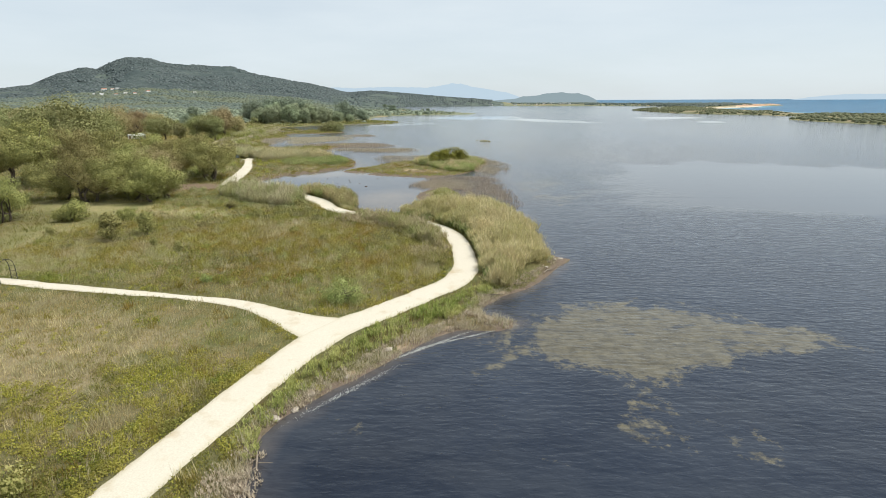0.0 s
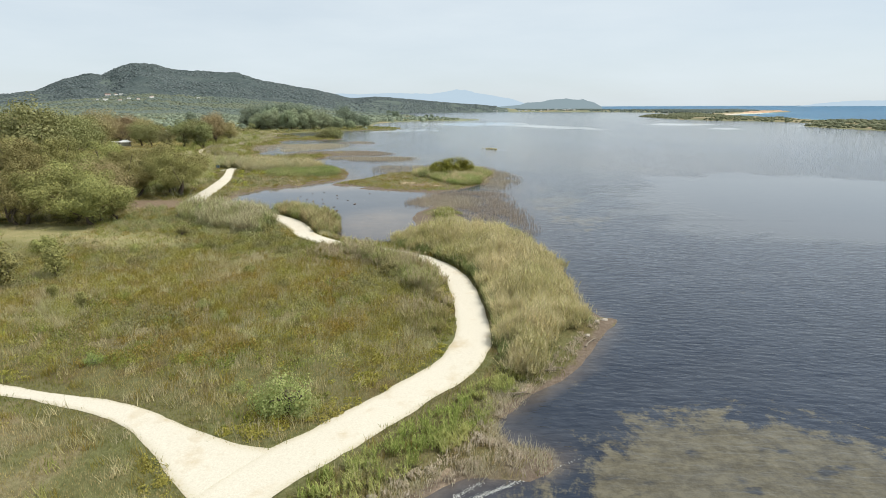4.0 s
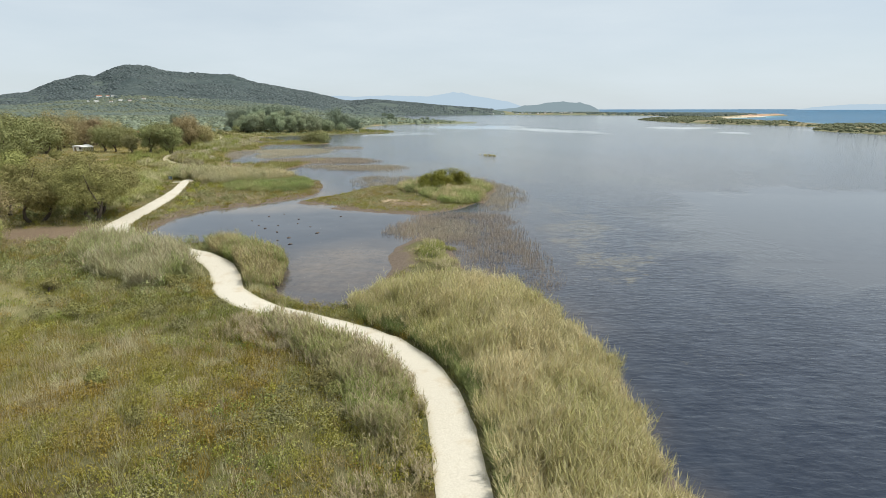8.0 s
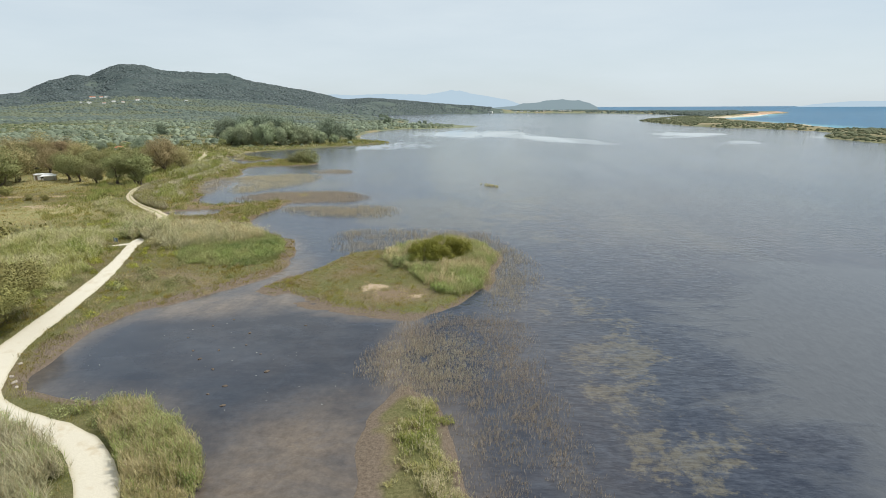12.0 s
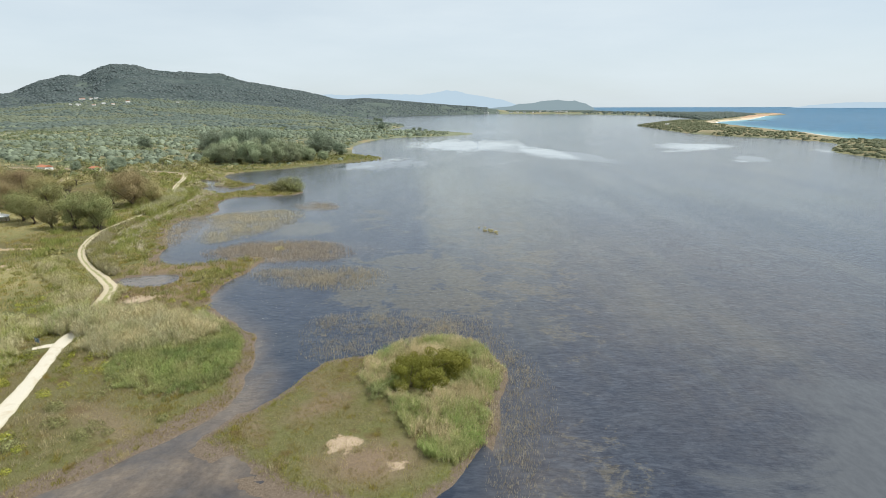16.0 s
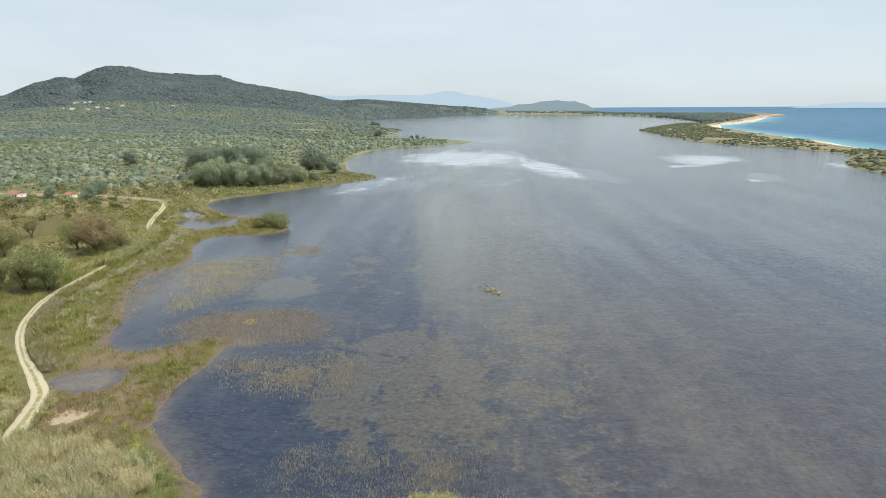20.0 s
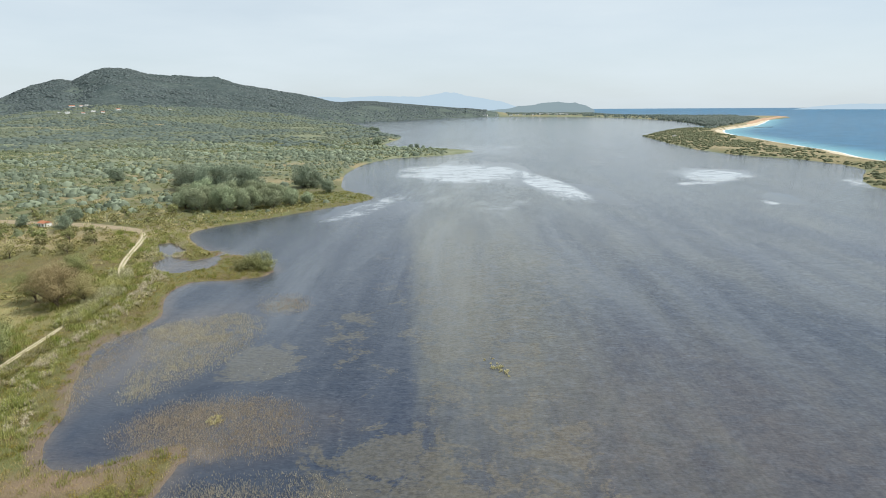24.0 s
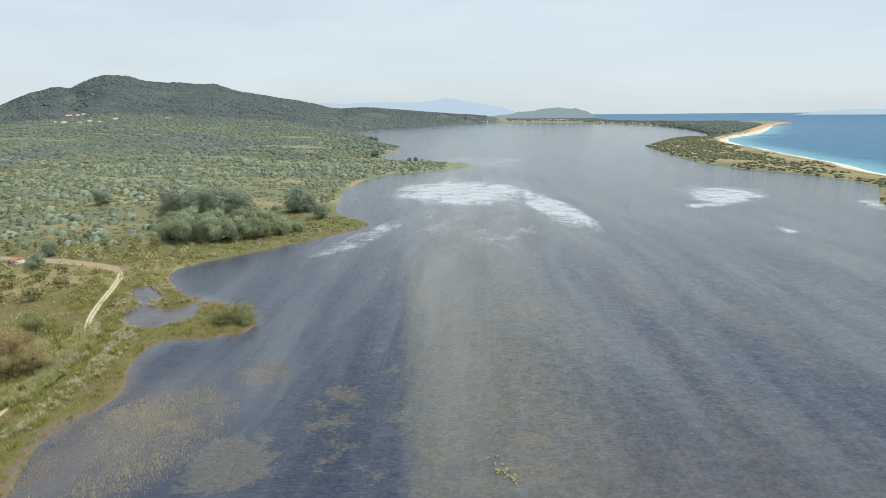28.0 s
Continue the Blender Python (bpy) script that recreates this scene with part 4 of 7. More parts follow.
def scatter(poly, per_m2, seed, thin=0.0, thin_scale=4.0, edge=0.0):
    """Random places within an outline; thin leaves gaps where the noise is low; edge frays the outline."""
    r = np.random.default_rng(seed)
    p = np.asarray(spline(poly, 2.0, True))
    lo, hi = p.min(0) - edge, p.max(0) + edge
    n = int(np.prod(hi - lo) * per_m2)
    x, y = r.uniform(lo[0], hi[0], n), r.uniform(lo[1], hi[1], n)
    if edge:
        keep = signed(x, y, p) > edge * value_noise(x, y, 2.5, seed + 3, 3)
    else:
        keep = inside(x, y, p)
    if thin:
        keep &= value_noise(x, y, thin_scale, seed, 3) > thin - 1 + r.uniform(-0.25, 0.25, n)
    return x[keep], y[keep]


def off_path(x, y, gap=0.15):
    ok = np.ones(len(x), bool)
    for p in PATH_LINES:
        near = (x > p[:, 0].min() - 4) & (x < p[:, 0].max() + 4) & (y > p[:, 1].min() - 4) & (y < p[:, 1].max() + 4) & ok
        if near.any():
            d, k = line_distance(x[near], y[near], p[:, :2])
            w = np.interp(k * (len(p) - 1), np.arange(len(p)), p[:, 2])
            ok[np.flatnonzero(near)[d < w + gap]] = False
    return ok


def reed_bed(name, poly, per_m2, tall, mat, label, seed, leaves=5, plume=0.6, thin=0.0, edge=2.6, wet=False, width=0.03, path_gap=0.35, rimmed=0.45):
    """A stand of reeds in uneven clumps: canes with drooping leaves and feathery heads, of one or two kinds, joined."""
    mats = mat if isinstance(mat, tuple) else (mat,)
    bunch = 16
    r = np.random.default_rng(seed + 1)
    x, y = scatter(poly, per_m2 / bunch, seed, thin, 5.0, edge)
    b_tall = np.repeat(r.uniform(0.62, 1.18, len(x)), bunch)
    off = r.normal(0, 0.30 if tall > 1.4 else 0.22, (2, len(x) * bunch))
    x, y = np.repeat(x, bunch) + off[0], np.repeat(y, bunch) + off[1]
    k = off_path(x, y, path_gap) & (wet | (height(x, y) > -0.12))
    x, y, off, b_tall = x[k], y[k], off[:, k], b_tall[k]
    n = len(x)
    z = np.maximum(height(x, y), -0.05 if wet else -0.3) - 0.05
    rim = np.clip(signed(x, y, spline(poly, 2.0, True)) / (0.9 * tall + 0.8), -0.5, 1)
    lump = 0.80 + 0.34 * value_noise(x, y, 4.5, seed, 3) + 0.30 * value_noise(x, y, 1.5, seed + 9, 2)
    h = tall * (1 - rimmed + rimmed * rim) * np.clip(lump, 0.3, 1.4) * b_tall * r.uniform(0.6, 1.12, n) * np.where(r.random(n) < 0.06, 1.25, 1.0)
    out = [spears(x, y, z, h, np.full(n, width), 0.2, seed + 2)]
    out[0][0][2::3, :2] += (off * h * 0.35).T
    for j in range(leaves):
        q = r.uniform(0.3, 0.97, n)
        a = r.uniform(0, 2 * np.pi, n)
        ln = tall * r.uniform(0.10, 0.24, n)
        c = np.stack([x + (0.06 + 0.35 * off[0]) * h * q, y + 0.35 * off[1] * h * q, z + h * q], 1)
        d = np.stack([np.cos(a) * ln, np.sin(a) * ln, ln * r.uniform(0.2, 1.7, n)], 1)
        s = np.stack([-np.sin(a), np.cos(a), np.zeros(n)], 1) * (width * 0.9)
        out.append((np.stack([c - s, c + s, c + d], 1).reshape(-1, 3), np.arange(3 * n).reshape(-1, 3)))
    kind = ((value_noise(x, y, 5.0, seed + 4, 3) + r.normal(0, 0.25, n)) > 0.05).astype(np.int32) * (len(mats) > 1)
    slots = [np.tile(kind, 1 + leaves)]
    m = r.random(n) < plume
    if m.any():
        ln = tall * r.uniform(0.10, 0.20, m.sum())
        out.append(spears((x + (0.045 + 0.30 * off[0]) * h)[m], (y + 0.30 * off[1] * h)[m], (z + h * 0.86)[m], ln, np.full(m.sum(), 0.030 * tall / 2.8 + 0.03), 0.5, seed + 5))
        slots.append(np.full(m.sum(), len(mats)))
    v, f = joined(out)
    me = mesh_of(name, v, f, mats[0])
    for extra in (*mats[1:], M_PLUME):
        me.materials.append(extra)
    me.polygons.foreach_set("material_index", np.concatenate(slots).astype(np.int32))
    return tagged(new(name, me), label, "reeds", kind="stuff")


def rushes(name, poly, per_m2, tall, label, seed, width=0.035, fade=3.0):
    """Thin stems standing singly in shallow water, denser in drifts and fading out towards the edge."""
    r = np.random.default_rng(seed)
    p = np.asarray(spline(poly, 2.0, True))
    lo, hi = p.min(0) - fade, p.max(0) + fade
    n = int(np.prod(hi - lo) * per_m2)
    x, y = r.uniform(lo[0], hi[0], n), r.uniform(lo[1], hi[1], n)
    d = signed(x, y, p)
    drift = 0.55 + 0.55 * value_noise(x, y, 7.0, seed, 3) + 0.45 * value_noise(x, y, 1.6, seed + 1, 2)
    k = (r.random(n) < drift * np.clip(0.5 + d / (2 * fade), 0, 1)) & (height(x, y) < 0.25)
    x, y = x[k], y[k]
    n = len(x)
    z = np.maximum(height(x, y), -0.05) - 0.05
    h = tall * r.uniform(0.45, 1.15, n) * (0.85 + 0.3 * value_noise(x, y, 5.0, seed + 2, 2))
    v, f = joined([spears(x, y, z, h, np.full(n, width), 0.35, seed + 3), spears(x + r.normal(0, 0.05, n), y + r.normal(0, 0.05, n), z, h * r.uniform(0.5, 0.95, n), np.full(n, width), 0.6, seed + 4)])
    return tagged(new(name, mesh_of(name, v, f, M_STEMS)), label, "rushes", kind="stuff")


def tufts(name, x, y, tall, mat, label, seed, per=5, width=0.035, lean=0.6, spread=0.22, category="grass"):
    """Grass tufts of a few blades each, joined."""
    r = np.random.default_rng(seed)
    n = len(x)
    h = np.broadcast_to(tall, n) * r.uniform(0.6, 1.3, n)
    z = height(x, y) - 0.03
    out = []
    for j in range(per):
        out.append(spears(x + r.normal(0, spread, n), y + r.normal(0, spread, n), z, h * r.uniform(0.6, 1.1, n), np.full(n, width) * (0.6 + h), lean, seed + j + 1))
    v, f = joined(out)
    return tagged(new(name, mesh_of(name, v, f, mat)), label, category, kind="stuff")


def bushes(name, x, y, radius, mat, label, seed, leaves=60, size=0.16, squat=0.7, category="scrub"):
    """Low rounded bushes with ragged outlines, joined."""
    r = np.random.default_rng(seed)
    n = len(x)
    R = np.broadcast_to(radius, n) * r.uniform(0.65, 1.35, n)
    z = height(x, y)
    i = np.repeat(np.arange(n), leaves)
    d = r.normal(size=(len(i), 3))
    d /= np.linalg.norm(d, axis=1, keepdims=True)
    d[:, 2] = np.abs(d[:, 2])
    k = (R[i] * r.uniform(0.55, 1.0, len(i)) ** 0.6 * (1 + 0.28 * np.sin(3 * np.arctan2(d[:, 1], d[:, 0]) + i * 1.7) * d[:, 2]))[:, None]
    c = np.stack([x[i], y[i], z[i]], 1) + d * k * (1, 1, squat)
    v, f = chips(c, np.broadcast_to(size, len(i)) if np.ndim(size) == 0 else size[i], seed + 1, 0.9, 1.5, d)
    return tagged(new(name, mesh_of(name, v, f, mat)), label, category, kind="stuff")


def canopy(name, x, y, radius, mat, label, seed, squat=0.95, fringe=0, z=None, category="wood"):
    """Far crowns standing close: lumpy many-sided domes with a ragged fringe of leaves, joined."""
    r = np.random.default_rng(seed)
    n, k = len(x), 7
    R = np.broadcast_to(radius, n) * r.uniform(0.6, 1.4, n)
    z = height(x, y) if z is None else z
    a = np.arange(k) / k * 2 * np.pi
    rings, spin = [], r.uniform(0, 6.28, n)[:, None]
    for reach, up, turn in ((1.0, -0.2 / squat, 0.0), (0.80, 0.60, 0.45)):
        t = a[None] + turn + spin
        q = r.uniform(0.72, 1.2, (n, k))
        rings.append(np.stack([np.cos(t) * reach * q, np.sin(t) * reach * q, up * r.uniform(0.8, 1.2, (n, k))], 2))
    top = np.stack([r.normal(0, 0.15, n), r.normal(0, 0.15, n), r.uniform(0.9, 1.15, n)], 1)[:, None]
    v = np.concatenate(rings + [top], 1) * R[:, None, None] * (1, 1, squat) + np.stack([x, y, z - 0.3], 1)[:, None]
    i, j = np.arange(k), (np.arange(k) + 1) % k
    one = np.concatenate([np.stack([i, j, j + k], 1), np.stack([i, j + k, i + k], 1), np.stack([i + k, j + k, np.full(k, 2 * k)], 1)])
    out = [(v.reshape(-1, 3), (one[None] + (np.arange(n) * (2 * k + 1))[:, None, None]).reshape(-1, 3))]
    if fringe:
        w = np.repeat(np.arange(n), fringe)
        d = r.normal(size=(len(w), 3))
        d /= np.linalg.norm(d, axis=1, keepdims=True)
        d[:, 2] = np.abs(d[:, 2])
        c = np.stack([x[w], y[w], z[w]], 1) + d * (R[w] * r.uniform(0.85, 1.12, len(w)))[:, None] * (1, 1, squat)
        out.append(chips(c, 0.34 * R[w], seed + 1, 0.9, 1.5, d))
    v, f = joined(out)
    return tagged(new(name, mesh_of(name, v, f, mat, None, not fringe)), label, category, kind="stuff")


# ============ reed beds ============
reed_bed("reed_bed", [(3.6, 57.6), (2.3, 66), (2.1, 72), (1.3, 79), (-0.4, 84.5), (-3.3, 90), (-6.6, 94), (-10.5, 97.6), (-11.2, 100), (-9, 104), (-5, 106.5), (1, 107.5), (5, 105.3),
                      (7.6, 101.5), (9.2, 96), (10.8, 90), (11.2, 85), (11.2, 79), (10.6, 74.5), (11.4, 70), (9, 65), (6, 59.5)], 60, 3.3, (M_REED, M_REED_MIX),
         "dense straw-green reed stand between path and open water", 11, 5, 1.0, 0.28)
reed_bed("reed_fringe", [(2.6, 60), (2.1, 66), (1.7, 72), (0.9, 79), (-0.9, 84), (-3.6, 89.5), (-7, 93.5), (-11, 97), (-10, 98.5), (-6, 95), (-2.5, 91), (0.6, 85.5), (2.2, 79), (3.0, 72), (3.6, 66), (4.4, 61)],
         46, 2.3, M_REED_YOUNG, "green young reeds lining the edge of the gravel path", 12, 5, 0.1, 0.3, 0.3)
reed_bed("pond_reeds", [(-27.6, 106.5), (-24, 105.8), (-21.8, 108), (-22.6, 113), (-24.6, 117.5), (-28.6, 122), (-33, 125.2), (-37.5, 127), (-40, 125.6), (-35.2, 120.5), (-31, 114.5)],
         38, 2.6, (M_REED_FRESH, M_REED_MIX), "green reeds between the gravel path and the pond", 13, 6, 0.8, 0.4, rimmed=0.2)
reed_bed("tall_dry_reeds", [(-33.2, 106.6), (-34.6, 112.6), (-38.4, 117.4), (-44, 120.2), (-50, 123.6), (-53.5, 126), (-55, 121), (-50, 113), (-43, 107.5), (-37, 104)], 40, 4.2, (M_CANE, M_REED_FRESH),
         "tall dry straw-coloured cane beside the path", 14, 6, 0.6, 0.5, 2.4, path_gap=0.1, rimmed=0.25)
reed_bed("path_side_reeds", [(-3.2, 64), (-1.8, 69), (-2.2, 75), (-3.2, 81), (-5.6, 86.5), (-9, 89.6), (-15, 92.8), (-21, 96), (-22, 93), (-15, 88), (-9, 83), (-6.5, 76), (-6, 68)], 28, 1.6, (M_REED_GREEN, M_REED_DRY),
         "waist-high grey-green and dry weeds lining the gravel path", 15, 6, 0.4, 0.52, 1.6, path_gap=0.05, rimmed=0.2)
reed_bed("bend_reeds", [(-3.8, 76), (-3.7, 80), (-5.6, 84.6), (-8.6, 88.8), (-13.4, 92.6), (-18.5, 95.6), (-20, 94), (-14, 89), (-9.4, 84), (-6.4, 77)], 44, 2.5, (M_REED_FRESH, M_REED_DRY),
         "tall pale grey-green reeds inside the path's bend", 27, 6, 0.5, 0.3, 0.8, path_gap=0.05, rimmed=0.15)
reed_bed("cape_dry_reeds", [(-84.5, 204.5), (-79.5, 202), (-74, 196.5), (-66, 193), (-57, 198), (-50.5, 206), (-57, 212), (-66, 215), (-76, 218), (-84, 217), (-84.5, 212)], 28, 3.6, (M_CANE, M_REED),
         "tall straw-coloured reeds on the cape", 16, 4, 0.7, 0.62, path_gap=0.2, rimmed=0.1)
reed_bed("path_end_reeds", [(-86.5, 203.5), (-83, 203.6), (-79, 203), (-77, 206), (-78, 212), (-81.5, 217.6), (-86.5, 217.4), (-88.5, 211)], 40, 3.5, (M_CANE, M_REED_FRESH),
         "tall straw and green reeds closing over the path's end", 28, 5, 0.6, 0.25, 1.0, path_gap=0.0, rimmed=0.1, width=0.04)
reed_bed("track_screen", [(-138, 334), (-143, 333), (-149, 360), (-158, 386), (-162, 395), (-156, 398), (-147, 386), (-139, 362)], 12, 3.4, (M_CANE, M_REED_GREEN),
         "tall pale reeds hiding the cart track", 29, 5, 0.5, 0.3, 2.0, path_gap=0.0, rimmed=0.15, width=0.075)
reed_bed("cape_green_reeds", [(-60, 183), (-49, 181), (-42.2, 183), (-41, 190), (-43, 199), (-48, 206.5), (-55, 213), (-60, 216), (-66, 205), (-66, 195), (-64, 188)], 38, 1.7, (M_REED_FRESH, M_REED_YOUNG),
         "fresh green reeds along the cape's water edge", 17, 4, 0.1, 0.4, 1.2)
reed_bed("inland_reeds", [(-72.5, 160), (-75, 172), (-80, 184), (-86, 196), (-88, 206), (-98, 212), (-112, 208), (-112, 188), (-100, 168), (-86, 155), (-74, 152)], 17, 2.7, (M_REED_GREEN, M_REED_DRY),
         "grey-green reeds inland of the path", 18, 3, 0.4, 0.62, width=0.045)
reed_bed("track_reeds", [(-80, 206), (-83.5, 222), (-88, 233), (-93, 231), (-98, 234), (-112, 246), (-124, 260), (-128, 258), (-120, 244), (-106, 232), (-97, 216), (-90, 206)], 16, 3.0, (M_REED_DRY, M_REED_GREEN),
         "dry reeds beside the cart track", 19, 3, 0.5, 0.5, width=0.05)
reed_bed("shore_reeds", [(-105, 262), (-112, 268), (-121, 281), (-128, 298), (-131, 326), (-134, 356), (-141, 382), (-158, 412), (-172, 442), (-178, 470), (-170, 486), (-160, 462), (-146, 436),
                         (-141, 405), (-131, 386), (-126, 362), (-124, 332), (-124, 312), (-117, 295), (-108, 278), (-101, 266)], 9, 2.4, (M_REED_GREEN, M_STEMS),
         "green and tan reeds along the track and the bay shore", 20, 3, 0.4, 0.75, width=0.07)
reed_bed("trackside_reeds", [(-99, 243), (-108, 251), (-118.5, 263), (-127, 277), (-133.5, 296), (-136, 318), (-133, 320), (-130, 298), (-122, 280), (-113, 266), (-103, 254), (-96, 246)], 16, 2.9, (M_CANE, M_REED_GREEN),
         "tall grey-green reeds screening the cart track", 26, 5, 0.5, 0.45, 1.6, width=0.05)
reed_bed("tongue_reeds", [(-76, 247.5), (-72, 240), (-66, 236), (-65.5, 242), (-63.5, 249), (-69, 250), (-74, 250.5)], 14, 1.5, M_REED_GREEN, "yellow-green reeds on the mud tongue", 21, 4, 0.2, 0.3, width=0.05)
reed_bed("island_reeds", [(-17, 187), (-12.5, 180), (-8, 171), (-2, 163.5), (3.2, 169), (5.4, 180), (7.6, 190.5), (3, 202), (-6.5, 204), (-15, 198)], 32, 2.1, (M_REED_FRESH, M_REED),
         "straw-green reeds ringing the bush on the islet", 22, 5, 0.4, 0.3, 0.9, rimmed=0.2)
reed_bed("sandbar_reeds", [(-3.8, 112), (-0.4, 113), (-1.2, 120), (-2.6, 126), (-4.6, 129.5), (-6.6, 126), (-5.8, 119)], 28, 1.5, (M_REED_GREEN, M_REED_DRY), "pale reeds along the grassy bar", 23, 4, 0.3, 0.35)
reed_bed("bank_reeds", [(-12.6, 26), (-12.4, 33), (-9.4, 38.6), (-5.6, 44), (-1.2, 48.6), (2, 53.5), (4.5, 57.5), (2.4, 58.6), (-1, 54), (-4.8, 49.5), (-8.6, 45), (-11, 41), (-12.8, 35.5), (-14.4, 28.5)],
         34, 1.25, M_REED_GREEN, "lush green reeds and grass on the bank below the path", 24, 5, 0.05, 0.25, 0.5)
reed_bed("bank_dry_grass", [(-14.5, 10), (-11.6, 24), (-12.2, 30), (-10.4, 35), (-6, 41.6), (-2.2, 45.4), (2.8, 48), (1.8, 51), (3, 54), (7, 59.4), (11.8, 67.5), (12.6, 70.5), (8.8, 64), (4, 57), (0, 50),
                            (-4, 45.6), (-8.4, 40), (-12, 34.5), (-13.8, 28)], 32, 0.8, M_STEMS, "dry brown sedge along the eroded lake bank", 25, 4, 0.0, 0.5, 0.5)
# sparse rushes standing in the shallows
MARSH = [
    ([(-9, 133), (-12.4, 138.8), (-9, 146), (-7, 154), (3, 154.5), (8.5, 150), (8.8, 139), (9.8, 129), (10.4, 118), (9.6, 108.5), (2, 110.5), (0.8, 118), (-0.8, 126), (-3, 131.5)], 7.0, 0.9, 0.75),
    ([(-8, 134), (-11, 139), (-6, 147), (2, 143), (1.5, 136), (-3, 132.5)], 9, 0.8, 0.5),
    ([(-31, 214.5), (-12.8, 217.8), (4.7, 213.7), (9.4, 203.6), (12.9, 192), (14.5, 183), (11.5, 168), (6, 158), (4.5, 170), (6.4, 182), (8.2, 192), (4, 202), (-6, 205), (-16, 199.5), (-26, 195.5), (-29.4, 196)], 4.5, 1.0, 0.8),
    ([(-77, 278), (-51.5, 283.4), (-39.4, 276), (-39.7, 266), (-58, 262), (-74, 271)], 3.4, 1.0, 0.75),
    ([(-56, 252), (-28, 252), (-25, 240), (-36, 237), (-54, 243)], 3.2, 1.0, 0.75),
    ([(-109, 330), (-85, 343.8), (-72, 335), (-72, 314), (-84, 288), (-92, 290), (-97, 312)], 2.8, 1.0, 0.7),
    ([(-128, 310), (-117, 330), (-108, 318), (-102, 285), (-104, 272), (-110, 283)], 2.4, 0.9, 0.75),
    ([(-79, 363), (-66, 366), (-60, 352), (-70, 348)], 2.2, 0.8, 0.6),
    ([(-82, 273), (-74, 283), (-56, 286), (-44, 280), (-44, 269), (-62, 262), (-76, 266)], 3.0, 0.9, 0.8)]
for k, (poly, dens, tall, thin) in enumerate(MARSH):
    rushes("marsh_rushes", poly, dens * (5.5 if k < 3 else 8.0), tall * 1.1, "sparse pale brown rushes standing in shallow lagoon water", 40 + 7 * k, 0.045 + 0.022 * (k > 2), 2.5 if k < 3 else 4.5)
reed_bed("lake_clump", [(7, 310), (10, 311), (15, 302.5), (14.5, 299.5), (10.5, 303)], 9, 0.9, M_REED_DRY, "tawny clump of rushes alone in the open water", 120, 4, 0.2, 0.3, 0.8, True, 0.07)
reed_bed("lake_clump", [(-63.5, 276), (-61, 278.5), (-58.5, 277), (-59.5, 274.5), (-62, 274)], 22, 1.2, M_REED, "green tussock of rushes in the shallows", 121, 4, 0.2, 0.2, 0.5, True, 0.06)

# ============ meadow ============
r0 = np.random.default_rng(3)


def on_land(lo, hi, per_m2, seed, least=0.8, gap=0.12):
    r = np.random.default_rng(seed)
    n = int((hi[0] - lo[0]) * (hi[1] - lo[1]) * per_m2)
    x, y = r.uniform(lo[0], hi[0], n), r.uniform(lo[1], hi[1], n)
    # bare earth stays bare
    k = (height(x, y) > 0.12 * least) & (np.maximum.reduce([soft_disc(x, y, *q) for q in ((-68, 132, 13, 6.5, 0), (-13, 164, 4, 2.4, 10), (-79, 224, 5, 3, 20), (-16.5, 168, 2.6, 1.7, 20))]) < 0.55 + 0.3 * r.random(n))
    k &= r.random(n) > 0.85 * np.clip(2 * soft_disc(x, y, -64, 102, 22, 5, -12), 0, 1)
    x, y = x[k], y[k]
    k = off_path(x, y, gap) & (np.minimum.reduce([x - lo[0], hi[0] - x, y - lo[1], hi[1] - y]) > 7 * np.abs(value_noise(x, y, 6, 29, 3)) * r.random(len(x)) * (hi[0] - lo[0] > 30))
    return x[k], y[k]


zone = lambda x, y, s, seed: value_noise(x, y, s, seed, 4)
